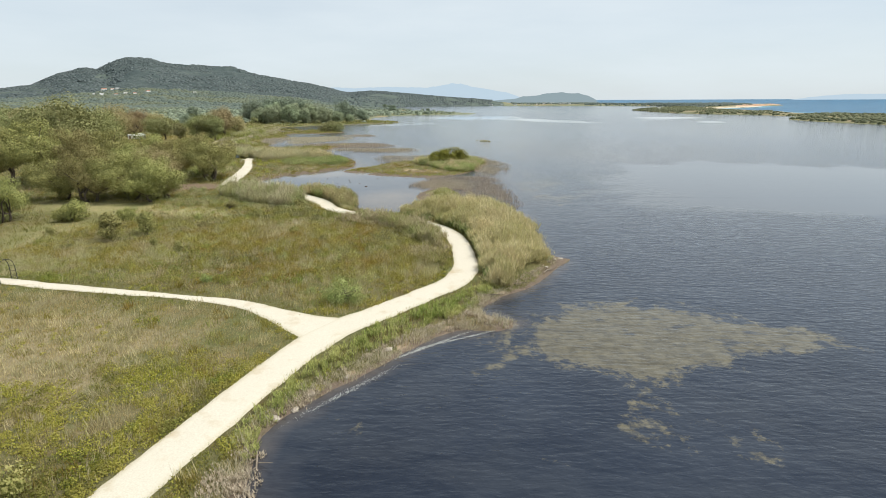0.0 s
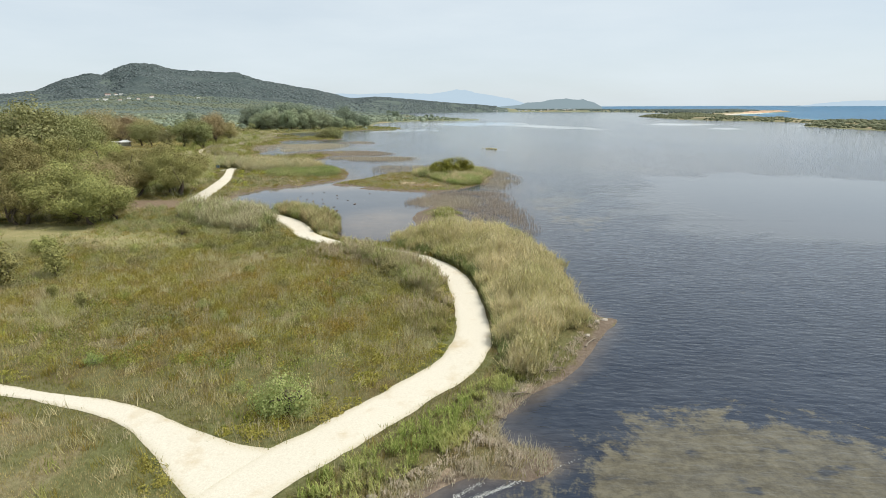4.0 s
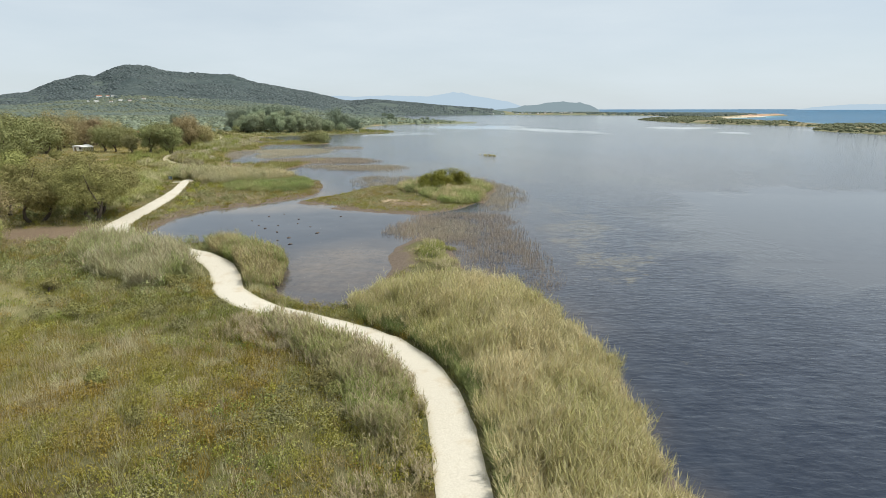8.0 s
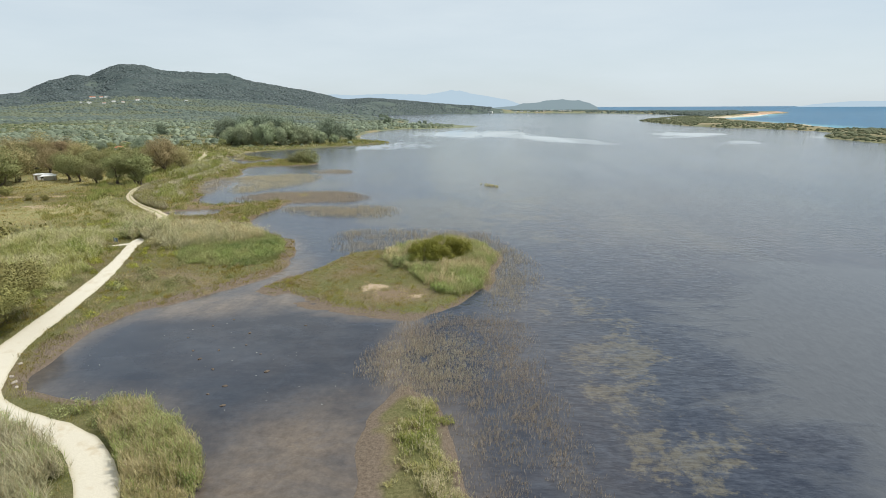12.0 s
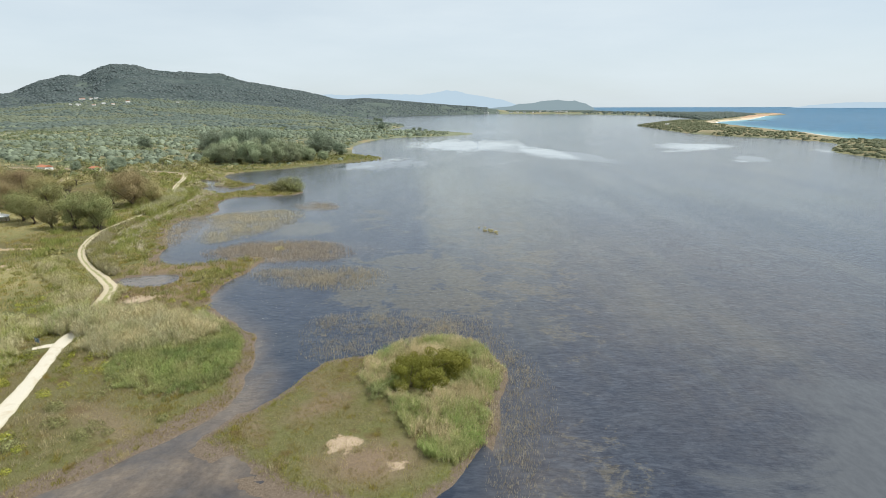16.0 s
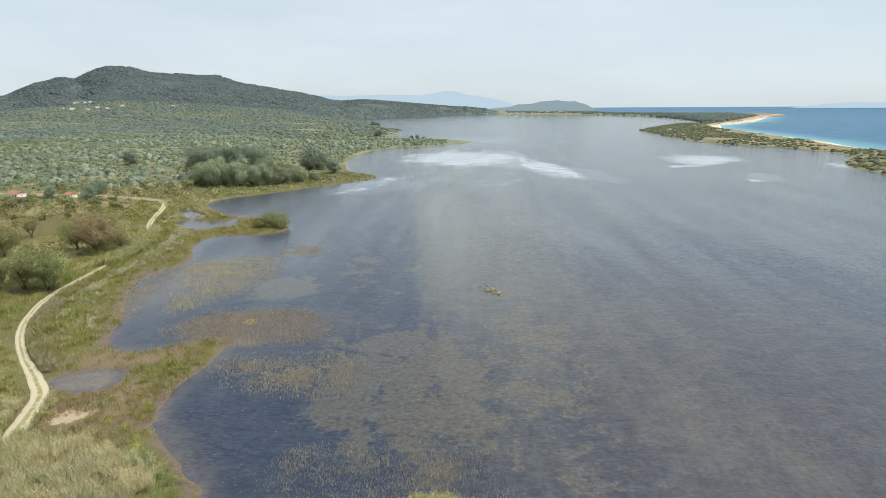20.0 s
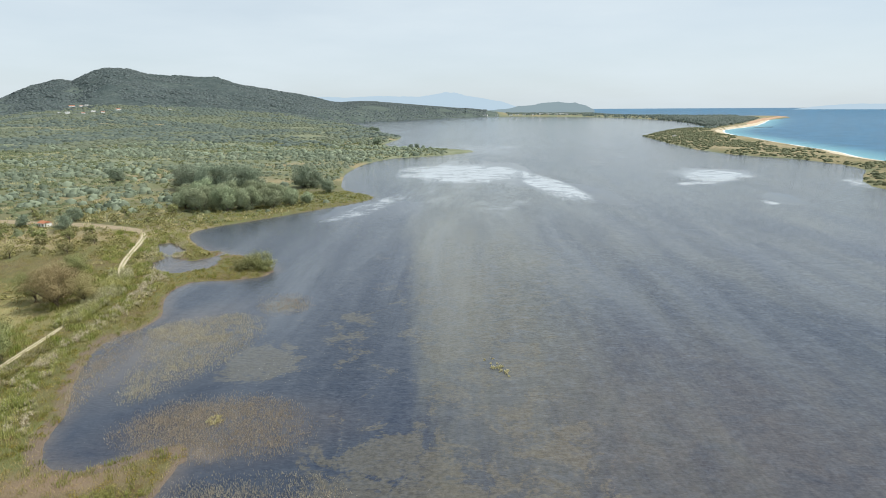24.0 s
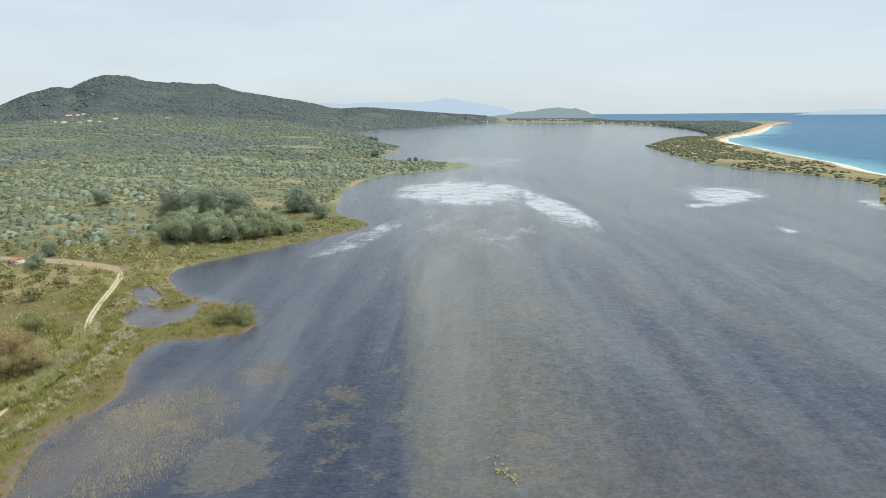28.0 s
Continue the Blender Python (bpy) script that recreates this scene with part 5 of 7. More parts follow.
# near meadow, by kind of cover: lush grass, straw, heath
for tag, lo, hi, dens, seed in (("a", (-62, 12), (12, 64), 9.0, 201), ("b", (-66, 64), (8, 112), 7.5, 202), ("c", (-112, 70), (-62, 150), 2.2, 203), ("d", (-112, 112), (-30, 215), 3.4, 204), ("e", (-42, 154), (8, 206), 6.0, 205)):
    x, y = on_land(lo, hi, dens, seed)
    u = zone(x, y, 14, 31) + 0.5 * zone(x, y, 3.5, 32) + r0.normal(0, 0.1, len(x))
    w = zone(x, y, 9, 33) + 0.5 * zone(x, y, 2.5, 34) + r0.normal(0, 0.1, len(x))
    # a green hollow behind the bend, rusty heath before it
    u += 0.8 * soft_disc(x, y, -26, 99, 15, 8, 0) - 0.7 * soft_disc(x, y, -25, 83, 17, 8, 0)
    w += 0.6 * soft_disc(x, y, -25, 83, 17, 8, 0)
    d_path = np.minimum.reduce([line_distance(x, y, p[:, :2])[0] for p in PATH_LINES[:3]])
    lush = (u > {'a': 0.30, 'b': 0.42, 'c': 0.12, 'd': 0.08, 'e': -0.08}[tag]) | (d_path < 2.4 + 1.5 * zone(x, y, 5, 35))
    heath = ~lush & (w > -0.12) & (tag in "bde")
    dry = ~lush & ~heath
    low = 0.55 if tag in "ce" else 1.0
    tufts("meadow_grass", x[lush], y[lush], (0.30 + 0.16 * np.clip(u[lush], -1, 1)) * low, M_GRASS_LUSH, "lush green meadow grass", seed + 30, 5, 0.05, 0.7)
    tufts("dry_grass", x[dry], y[dry], (0.34 + 0.2 * np.clip(w[dry], -1, 1)) * low, M_GRASS, "straw-coloured dry meadow grass", seed + 60, 5, 0.042, 0.6)
    if heath.any():
        tufts("heath_growth", x[heath], y[heath], 0.5 * low, M_HEATH, "rust-brown heath and weeds in the meadow", seed + 90, 7, 0.035, 0.55, 0.22, "heath")
    tall_ = ~lush & (zone(x, y, 4, 36) > 0.18) & (r0.random(len(x)) < 0.22)
    if tall_.any():
        tufts("tall_weeds", x[tall_], y[tall_], 0.85 * low + 0.1, M_REED_DRY, "tall dry weed stalks in the meadow", seed + 120, 8, 0.022, 0.3, 0.3, "weeds")
x, y = on_land((-160, -40), (-8, 160), 0.9, 209)
k = (x < -52 - 10 * zone(x, y, 12, 76)) | (y < 18 + 8 * zone(x, y, 12, 77))
for m_, q_, nm, lb in ((M_GRASS, zone(x, y, 18, 78) > 0.05, "rough_grass", "dry rough grass around the meadow"), (M_GRASS_LUSH, zone(x, y, 18, 78) <= 0.05, "rank_grass", "green rank grass around the meadow")):
    tufts(nm, x[k & q_], y[k & q_], 0.5, m_, lb, 309, 7, 0.07, 0.8, 0.45)
x, y = on_land((-230, 150), (-60, 480), 0.8, 206)
k = ~((x > -112) & (y < 215)) & (height(x, y) < 6)
tufts("pasture_grass", x[k], y[k], 0.55 + 0.35 * zone(x[k], y[k], 20, 37), M_GRASS, "rough pasture grass beyond the path", 310, 4, 0.12, 0.8, 0.5)
x, y = on_land((-240, 205), (-60, 640), 0.13, 211, gap=1.0)
k = (line_distance(x, y, LAND[(LAND[:, 1] < 700) & (LAND[:, 0] < 20)])[0] < 45) & ~((x > -112) & (y < 215))
tufts("shore_scrub", x[k], y[k], 1.25, M_REED_GREEN, "grey-green scrub and rushes along the bay", 312, 26, 0.065, 0.55, 0.6, "rushes")
x, y = on_land((-215, 205), (-96, 480), 0.035, 213, gap=1.5)
k = (line_distance(x, y, PATH_LINES[1][:, :2])[0] < 16) & (y > 262)
tufts("straw_clumps", x[k], y[k], 2.2, M_REED_GREEN, "pale grey-green reed clumps beside the cart track", 314, 90, 0.055, 0.4, 1.0, "reeds")
x, y = on_land((-200, 205), (-60, 480), 0.10, 212, gap=1.0)
k = (zone(x, y, 25, 38) > 0.0) & ~((x > -112) & (y < 215))
bushes("shore_sedge", x[k], y[k], 1.0, M_HEATH, "brown sedge and scrub along the bay", 313, 36, 0.19, 0.55)
# weeds and low scrub in the near meadow
x, y = on_land((-64, 58), (-3, 112), 1.25, 207, gap=0.5)
k = zone(x, y, 7, 41) + 0.6 * zone(x, y, 2.2, 44) > -0.1
c = zone(x[k], y[k], 4.5, 45) + r0.normal(0, 0.25, k.sum())
for lo, hi, mat, tall, name, label in ((-9, -0.02, M_HEATH, 0.75, "meadow_scrub", "low rust-brown scrub in the meadow"), (-0.02, 0.22, M_REED_DRY, 0.40, "dead_scrub", "dead straw-coloured scrub in the meadow"),
                                       (0.22, 0.34, M_VERGE, 0.55, "green_weeds", "yellow-green leafy weeds in the meadow"), (0.34, 9, M_REED_GREEN, 0.65, "grey_weeds", "grey-green weeds in the meadow")):
    q = (c > lo) & (c <= hi)
    if mat is M_REED_DRY:
        tufts(name, x[k][q], y[k][q], 0.95, mat, label, 327, 18, 0.022, 0.45, 0.32, "scrub")
    else:
        bushes(name, x[k][q], y[k][q], tall, mat, label, 320 + int(lo * 10), 72, 0.09, 0.95)
x, y = on_land((-64, 14), (-4, 62), 0.8, 208, gap=0.5)
k = zone(x, y, 8, 42) + 0.6 * zone(x, y, 2.2, 46) > 0.12
c = zone(x[k], y[k], 6, 47) + r0.normal(0, 0.2, k.sum())
for lo, hi, mat, tall, name, label in ((-9, -0.05, M_VERGE, 0.40, "green_weeds", "yellow-green leafy weeds by the path"), (-0.05, 0.2, M_GRASS_LUSH, 0.45, "lush_weeds", "deep green weeds by the path"),
                                       (0.2, 9, M_REED_DRY, 0.38, "dead_scrub", "dead grey-brown stalks in the meadow")):
    q = (c > lo) & (c <= hi)
    if mat is M_REED_DRY:
        tufts(name, x[k][q], y[k][q], 0.7, mat, label, 347, 14, 0.022, 0.45, 0.32, "scrub")
    else:
        bushes(name, x[k][q], y[k][q], tall, mat, label, 340 + int(lo * 10), 50, 0.085, 0.8)
# mounds of rusty dock and deep green bramble that break up the grass
x, y = on_land((-66, 58), (-6, 112), 0.42, 241, gap=1.0)
c = zone(x, y, 7, 96) + 0.5 * zone(x, y, 2.5, 97) + 0.35 * soft_disc(x, y, -25, 83, 17, 8, 0) - 0.5 * soft_disc(x, y, -28, 98, 18, 9, 0)
bushes("dock_mounds", x[c > 0.18], y[c > 0.18], 0.95, M_HEATH, "mounds of rust-brown dock in the meadow", 363, 240, 0.075, 0.8)
bushes("bramble_mounds", x[c < -0.05], y[c < -0.05], 1.0, M_GRASS_LUSH, "low mounds of deep green bramble in the meadow", 364, 240, 0.075, 0.75)
# olive bushes knotted among the heath, and undergrowth below the trees
x, y = on_land((-62, 62), (-6, 112), 0.55, 233, gap=0.8)
k = zone(x, y, 11, 73) + 0.6 * zone(x, y, 3, 79) > 0.02
bushes("olive_scrub", x[k], y[k], 0.85, M_LEAF_OLIVE, "knotted olive-green bushes in the heath", 354, 170, 0.10, 0.85)
x, y = on_land((-128, 106), (-63, 168), 0.05, 234, gap=2.0)
k = (zone(x, y, 14, 74) > -0.1) & ~((x > -86) & (y < 141) & (y > 121))
bushes("undergrowth", x[k], y[k], 1.9, M_LEAF_OLIVE, "leafy olive-green undergrowth below the trees", 355, 180, 0.24, 0.9)
x, y = on_land((-66, 60), (-3, 112), 2.2, 237, gap=0.5)
k = zone(x, y, 8, 91) + 0.6 * zone(x, y, 2.5, 92) - 1.2 * soft_disc(x, y, -26, 99, 12, 6, 0) > 0.08
tufts("straw_wisps", x[k], y[k], 1.15, M_REED_DRY, "thin pale straw stalks standing over the heath", 359, 9, 0.013, 0.28, 0.32, "weeds")
# leafy weeds spreading over the low meadow beside the path
x, y = on_land((-44, 14), (-13, 45), 2.6, 238, gap=0.4)
k = (zone(x, y, 6, 93) + 0.5 * zone(x, y, 2, 94) + 0.9 * soft_disc(x, y, -24, 31, 12, 10, 60) > 0.35)
c = zone(x[k], y[k], 4, 95)
bushes("leafy_weeds", x[k][c > -0.15], y[k][c > -0.15], 0.50, M_VERGE, "yellow-green leafy weeds spreading over the low meadow", 361, 60, 0.085, 0.75)
bushes("dark_weeds", x[k][c <= -0.15], y[k][c <= -0.15], 0.50, M_GRASS_LUSH, "deep green leafy weeds in the low meadow", 362, 60, 0.085, 0.75)
# leafy yellow-green verge along the near path
x, y = on_land((-40, 10), (2, 98), 4.0, 231, gap=0.25)
d_ = np.minimum(line_distance(x, y, PATH_LINES[0][:, :2])[0], line_distance(x, y, PATH_LINES[2][:6, :2])[0] + 2.5)
k = (d_ < 4.6 + 2.2 * zone(x, y, 5, 66)) & (zone(x, y, 2.2, 67) > -0.25) & (x < np.interp(y, PATH_LINES[0][:, 1], PATH_LINES[0][:, 0]))
c = zone(x[k], y[k], 3.5, 68)
bushes("leafy_verge", x[k][c > -0.1], y[k][c > -0.1], 0.42, M_VERGE, "yellow-green leafy weeds crowding the path edge", 351, 60, 0.085, 0.85)
bushes("green_verge", x[k][c <= -0.1], y[k][c <= -0.1], 0.40, M_GRASS_LUSH, "deep green weeds crowding the path edge", 352, 60, 0.085, 0.85)
# bushes and rank green growth among the reeds of the cape and beside the cane
x, y = on_land((-112, 150), (-44, 232), 0.05, 235, gap=1.0)
c = zone(x, y, 9, 75)
bushes("cape_bushes", x[c > 0.12], y[c > 0.12], 1.25, M_LEAF_OLIVE, "rounded olive-green bushes among the reeds", 356, 220, 0.14, 0.95)
bushes("cape_weeds", x[c < -0.1], y[c < -0.1], 1.0, M_VERGE, "rank yellow-green growth among the reeds", 357, 200, 0.12, 0.8)
x, y = on_land((-66, 100), (-30, 130), 0.10, 236, gap=0.8)
bushes("cane_bushes", x, y, 1.2, M_LEAF_OLIVE, "olive-green bushes at the foot of the cane", 358, 220, 0.12, 0.95)
# brown sedge overhanging the bank
x, y = on_land((-14, 24), (5, 60), 5.0, 232, 0.1)
k = (land_distance(x, y) < 1.5 + 0.6 * zone(x, y, 3, 69)) & (zone(x, y, 2.5, 70) > -0.45)
tufts("bank_sedge", x[k], y[k], 0.75, M_STEMS, "dead grey-brown sedge hanging over the eroded bank", 353, 16, 0.02, 0.8, 0.22, "sedge")
# tussocks: fountains of grey straw, rusty dock and green rush, each a knot of many blades
for lo, hi, dens, seed in (((-64, 60), (-2, 112), 1.25, 221), ((-64, 12), (-3, 60), 0.42, 222), ((-110, 150), (-42, 205), 0.35, 223), ((-40, 156), (6, 204), 0.22, 224), ((-112, 112), (-56, 150), 0.2, 225)):
    x, y = on_land(lo, hi, dens, seed, gap=0.5)
    k = zone(x, y, 6, 48) + 0.5 * zone(x, y, 2, 49) > -0.2
    x, y = x[k], y[k]
    c = zone(x, y, 9, 61) + 0.6 * zone(x, y, 3, 62) + r0.normal(0, 0.15, len(x))
    for a_, b_, mat, tall, wide_, name, label in ((-9, -0.18, M_REED_DRY, 0.95, 0.028, "straw_tussocks", "grey straw tussocks in the meadow"), (-0.18, 0.1, M_REED, 0.85, 0.03, "tan_tussocks", "tan grass tussocks in the meadow"),
                                                  (0.1, 0.38, M_HEATH, 0.75, 0.035, "dock_tussocks", "rust-brown dock and heath in the meadow"), (0.38, 9, M_REED_GREEN, 0.75, 0.035, "rush_tussocks", "grey-green rush tussocks in the meadow")):
        q = (c > a_) & (c <= b_)
        tufts(name, x[q], y[q], tall, mat, label, seed + int(a_ * 10) + 400, 34, wide_, 0.75, 0.30, "tussocks")
x, y = on_land((-112, 150), (-70, 206), 0.12, 210, gap=0.8)
bushes("path_scrub", x, y, 0.9, M_LEAF_BRIGHT, "bushy green scrub inland of the path", 350, 90, 0.17)

# the islet's cover: a lush fringe at the water, rusty growth and short turf within
r = np.random.default_rng(242)
x, y = r.uniform(-38, 6, 5200), r.uniform(154, 205, 5200)
d = signed(x, y, ISLE)
k = (d > 0.1) & ((x < -12) | (y < 168))
x, y, d = x[k], y[k], d[k]
k = d < 2.8 + 2.2 * zone(x, y, 7, 98)
tufts("islet_fringe", x[k], y[k], 0.38, M_VERGE, "lush yellow-green turf fringing the islet", 365, 9, 0.05, 0.8, 0.24)
q = ~k & (zone(x, y, 6, 99) > 0.0) & (np.hypot(x + 16.5, y - 168) > 3.2)
tufts("islet_heath", x[q], y[q], 0.32, M_HEATH, "low rust-brown growth on the islet", 366, 8, 0.05, 0.8, 0.24, "heath")
q = ~k & (zone(x, y, 6, 99) < -0.1)
tufts("islet_grass", x[q], y[q], 0.30, M_GRASS, "short dry turf on the islet", 367, 6, 0.045, 0.8, 0.24)
# brown scrub on the mud behind the cape
x, y = on_land((-86, 216), (-56, 238), 0.9, 243, gap=1.2)
k = zone(x, y, 6, 100) > -0.25
bushes("mud_scrub", x[k], y[k], 0.75, M_LEAF_BROWN, "low brown scrub on the mud behind the cape", 368, 60, 0.11, 0.6)

# ============ countryside beyond: scrub, groves and dune shrubs, joined ============


def sector(n, az0, az1, r0_, r1_, seed, power=0.5):
    r = np.random.default_rng(seed)
    a, d = np.radians(r.uniform(az0, az1, n)), r0_ + (r1_ - r0_) * r.random(n) ** power
    x, y = np.sin(a) * d, np.cos(a) * d + 60
    k = height(x, y) > 0.3
    x, y = x[k], y[k]
    k = signed(x, y, LAND) > 6
    return x[k], y[k]


x, y = sector(5200, -62, -8, 130, 560, 401, 0.75)
k = (zone(x, y, 60, 51) + 0.4 * zone(x, y, 15, 52) > -0.02) & (x < -112) & ~((x > -215) & (y < 420) & (zone(x, y, 40, 50) < 0.2)) & off_path(x, y, 3)
bushes("scrubland", x[k], y[k], 2.5, M_LEAF, "dark green scrub between the fields", 410, 34, 0.62, 0.85)
x, y = sector(3600, -62, -6, 150, 620, 402, 0.7)
k = (zone(x, y, 45, 53) > 0.05) & (x < -125) & off_path(x, y, 3) & ~((x > -215) & (y < 400))
tufts("pale_scrub", x[k], y[k], 1.6, M_REED, "straw-coloured brush between the fields", 411, 22, 0.16, 0.6, 1.1, "scrub")
x, y = sector(15000, -56, -1, 430, 1350, 403, 0.62)
band = value_noise(x * 0.3, y + 0.25 * x, 34, 54, 3)          # hedges and plots run across the slope
rows_ = np.abs((x * 0.3 + y) / 15 % 1 - 0.5) < 0.3
k = ((band > -0.12) | (rows_ & (zone(x, y, 120, 56) > 0.05))) & (zone(x, y, 30, 55) > -0.5) & off_path(x, y, 4) & ~((x > -265) & (y < 540))
g_ = zone(x, y, 110, 71) + 0.6 * band
canopy("olive_groves", x[k & (g_ > 0.12)], y[k & (g_ > 0.12)], 2.4, M_GROVE, "rows of grey-green olive trees on gentle slopes", 412, 0.75, 5, category="grove")
canopy("green_groves", x[k & (g_ <= 0.12)], y[k & (g_ <= 0.12)], 2.8, M_FAR_LEAF, "rows of olive-green fruit trees on gentle slopes", 419, 0.75, 5, category="grove")
x, y = sector(5200, -56, -2, 400, 1300, 408, 0.7)
band = value_noise(x * 0.3, y + 0.25 * x, 34, 54, 3)
k = (band < -0.05) & off_path(x, y, 4)
bushes("green_brush", x[k], y[k], 2.0, M_BRUSH, "yellow-green brush between the groves", 417, 12, 1.2, 0.6, "scrub")
tufts("pale_strips", x[~k][::2], y[~k][::2], 2.0, M_REED_DRY, "pale strips of dry reed between the groves", 420, 16, 0.3, 0.5, 2.0, "reeds")
x, y = sector(4200, -56, -2, 430, 1300, 404, 0.6)
band = value_noise(x * 0.3, y + 0.25 * x, 50, 57, 3)
k = (band + 0.3 * zone(x, y, 25, 80) > 0.14 - 0.3 * soft_disc(x, y, -400, 640, 150, 130, 0)) & ~((x > -265) & (y < 540))
canopy("dark_woods", x[k], y[k], 4.2, M_LEAF_DEEP, "dark green copses among the groves", 413, 1.0, 12)
x, y = sector(19000, -56, 2, 1150, 2700, 405, 0.8)
k = (value_noise(x * 0.4, y, 130, 58, 3) + 0.4 * zone(x, y, 50, 59) > -0.38) & ~((np.abs(x + 0.62 * y) < 75) & (y > 2040) & (y < 2160) & (zone(x, y, 30, 73) < 0.1))
q = zone(x, y, 160, 81) + 0.5 * zone(x, y, 45, 82) > 0.0
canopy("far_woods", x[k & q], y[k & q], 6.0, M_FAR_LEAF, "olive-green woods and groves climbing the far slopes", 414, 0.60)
canopy("dark_far_woods", x[k & ~q], y[k & ~q], 6.5, M_FAR_DEEP, "dark woods on the far slopes, haze put into their blue-green colour", 421, 0.65)
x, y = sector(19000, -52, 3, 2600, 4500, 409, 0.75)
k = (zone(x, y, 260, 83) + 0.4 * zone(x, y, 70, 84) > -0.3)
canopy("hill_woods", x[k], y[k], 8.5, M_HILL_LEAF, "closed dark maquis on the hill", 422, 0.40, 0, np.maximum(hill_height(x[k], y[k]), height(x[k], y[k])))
# dune shrubs on the sea spit
r = np.random.default_rng(406)
x, y = r.uniform(380, 1300, 46000), r.uniform(380, 2600, 46000)
k = height(x, y) > 0.35
x, y = x[k], y[k]
d_sea = line_distance(x, y, np.array(SEA_SHORE, float))[0]
k = (d_sea > 34) & (zone(x, y, 60, 60) + 0.5 * zone(x, y, 18, 61) > -0.35 + 0.45 * (d_sea < 70))
canopy("dune_shrubs", x[k], y[k], 3.0, M_GROVE, "dark green shrubs on the sandy spit", 415, 0.7, 0, category="scrub")
r = np.random.default_rng(423)
x, y = r.uniform(760, 1500, 9000), r.uniform(1790, 3100, 9000)
k = (height(x, y) > 0.5) & (line_distance(x, y, np.array(SEA_SHORE, float))[0] > 45)
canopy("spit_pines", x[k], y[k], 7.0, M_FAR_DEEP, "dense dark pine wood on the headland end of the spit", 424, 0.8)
x, y = sector(6000, 5, 26, 2900, 4700, 407, 0.7)
k = ~((x > 160) & (x < 800) & (signed(x, y, LAND) < 75))
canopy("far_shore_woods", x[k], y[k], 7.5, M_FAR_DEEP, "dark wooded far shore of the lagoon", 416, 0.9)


# ============ trees and bushes, each one a thing ============
def tube(pts, r0_, r1_, sides=7):
    """A tapered limb along points."""
    p = np.array(pts, float)
    n = len(p)
    vs = []
    for i in range(n):
        d = p[min(i + 1, n - 1)] - p[max(i - 1, 0)]
        d /= np.linalg.norm(d) + 1e-9
        a = np.cross(d, (0.3, 0.9, 0.1))
        a /= np.linalg.norm(a) + 1e-9
        b = np.cross(d, a)
        rr = r0_ + (r1_ - r0_) * i / (n - 1)
        for k in range(sides):
            t = 2 * np.pi * k / sides
            vs.append(p[i] + (a * np.cos(t) + b * np.sin(t)) * rr * (1 + 0.12 * math.sin(5 * t + i)))
    f = [[i * sides + k, i * sides + (k + 1) % sides, (i + 1) * sides + (k + 1) % sides, (i + 1) * sides + k] for i in range(n - 1) for k in range(sides)]
    return np.array(vs), np.array(f)


def tree(name, tall, wide, leaf, label, category, seed, leaves=2600, size=0.30, clear=0.2, stems=1, ragged=0.35, blobs=16, airy=0.0, lump=1.0):
    """A tree at the origin: a trunk with limbs, and a crown of many leaves in uneven clumps."""
    r = np.random.default_rng(seed)
    root = new(name)
    limbs = []
    cz, rz = tall * (1 + clear) / 2, tall * (1 - clear) / 2
    cen = []
    while len(cen) < blobs:
        q = r.uniform(-1, 1, 3)
        if 0.35 < np.linalg.norm(q) < 0.88:
            cen.append(q * (wide, wide, rz) + (0, 0, cz))
    cen = np.array(cen)
    br = r.uniform(0.22, 0.40, blobs) * min(wide, rz) * 1.1 * lump
    for s in range(stems):
        a = r.uniform(0, 6.28)
        o = np.array([math.cos(a), math.sin(a), 0]) * (0.12 * wide if stems > 1 else 0.0)
        bend = r.normal(0, 0.05 * tall, 2)
        fork = np.array([o[0] * 2.2 + bend[0], o[1] * 2.2 + bend[1], max(clear, 0.12) * tall + 0.3])
        limbs.append(tube([o + (0, 0, -0.25), o * 1.5 + fork * (0.3, 0.3, 0.5), fork], 0.030 * tall + 0.03, 0.020 * tall + 0.02))
        for c in cen[r.permutation(blobs)[: max(3, 7 // stems)]]:
            mid = fork * 0.45 + c * 0.55 + r.normal(0, 0.05 * tall, 3) * (1, 1, 0.4)
            limbs.append(tube([fork, mid, c], 0.016 * tall + 0.015, 0.012 + 0.003 * tall, 5))
    v, f = joined(limbs)
    part("trunk", mesh_of("trunk", v, f, M_BARK, None, True), None, root)
    i = r.integers(0, blobs, leaves)
    d = r.normal(size=(leaves, 3))
    d /= np.linalg.norm(d, axis=1, keepdims=True)
    k = br[i] * (1 - (1 - airy) * 0.45 * r.random(leaves) ** 1.5 + ragged * (r.random(leaves) ** 4))
    c = cen[i] + d * k[:, None] * (1.1, 1.1, 0.9)
    c[:, 2] = np.maximum(c[:, 2], 0.12 * r.random(leaves) + 0.05)
    way = c - (0, 0, cz * 0.8)
    way = 1.05 * d + 0.3 * way / np.linalg.norm(way, axis=1, keepdims=True)
    v, f = chips(c, np.full(leaves, size), seed + 1, 1.1, 1.5, way)
    part("crown", mesh_of("crown", v, f, leaf), None, root)
    return tagged(root, label, category)


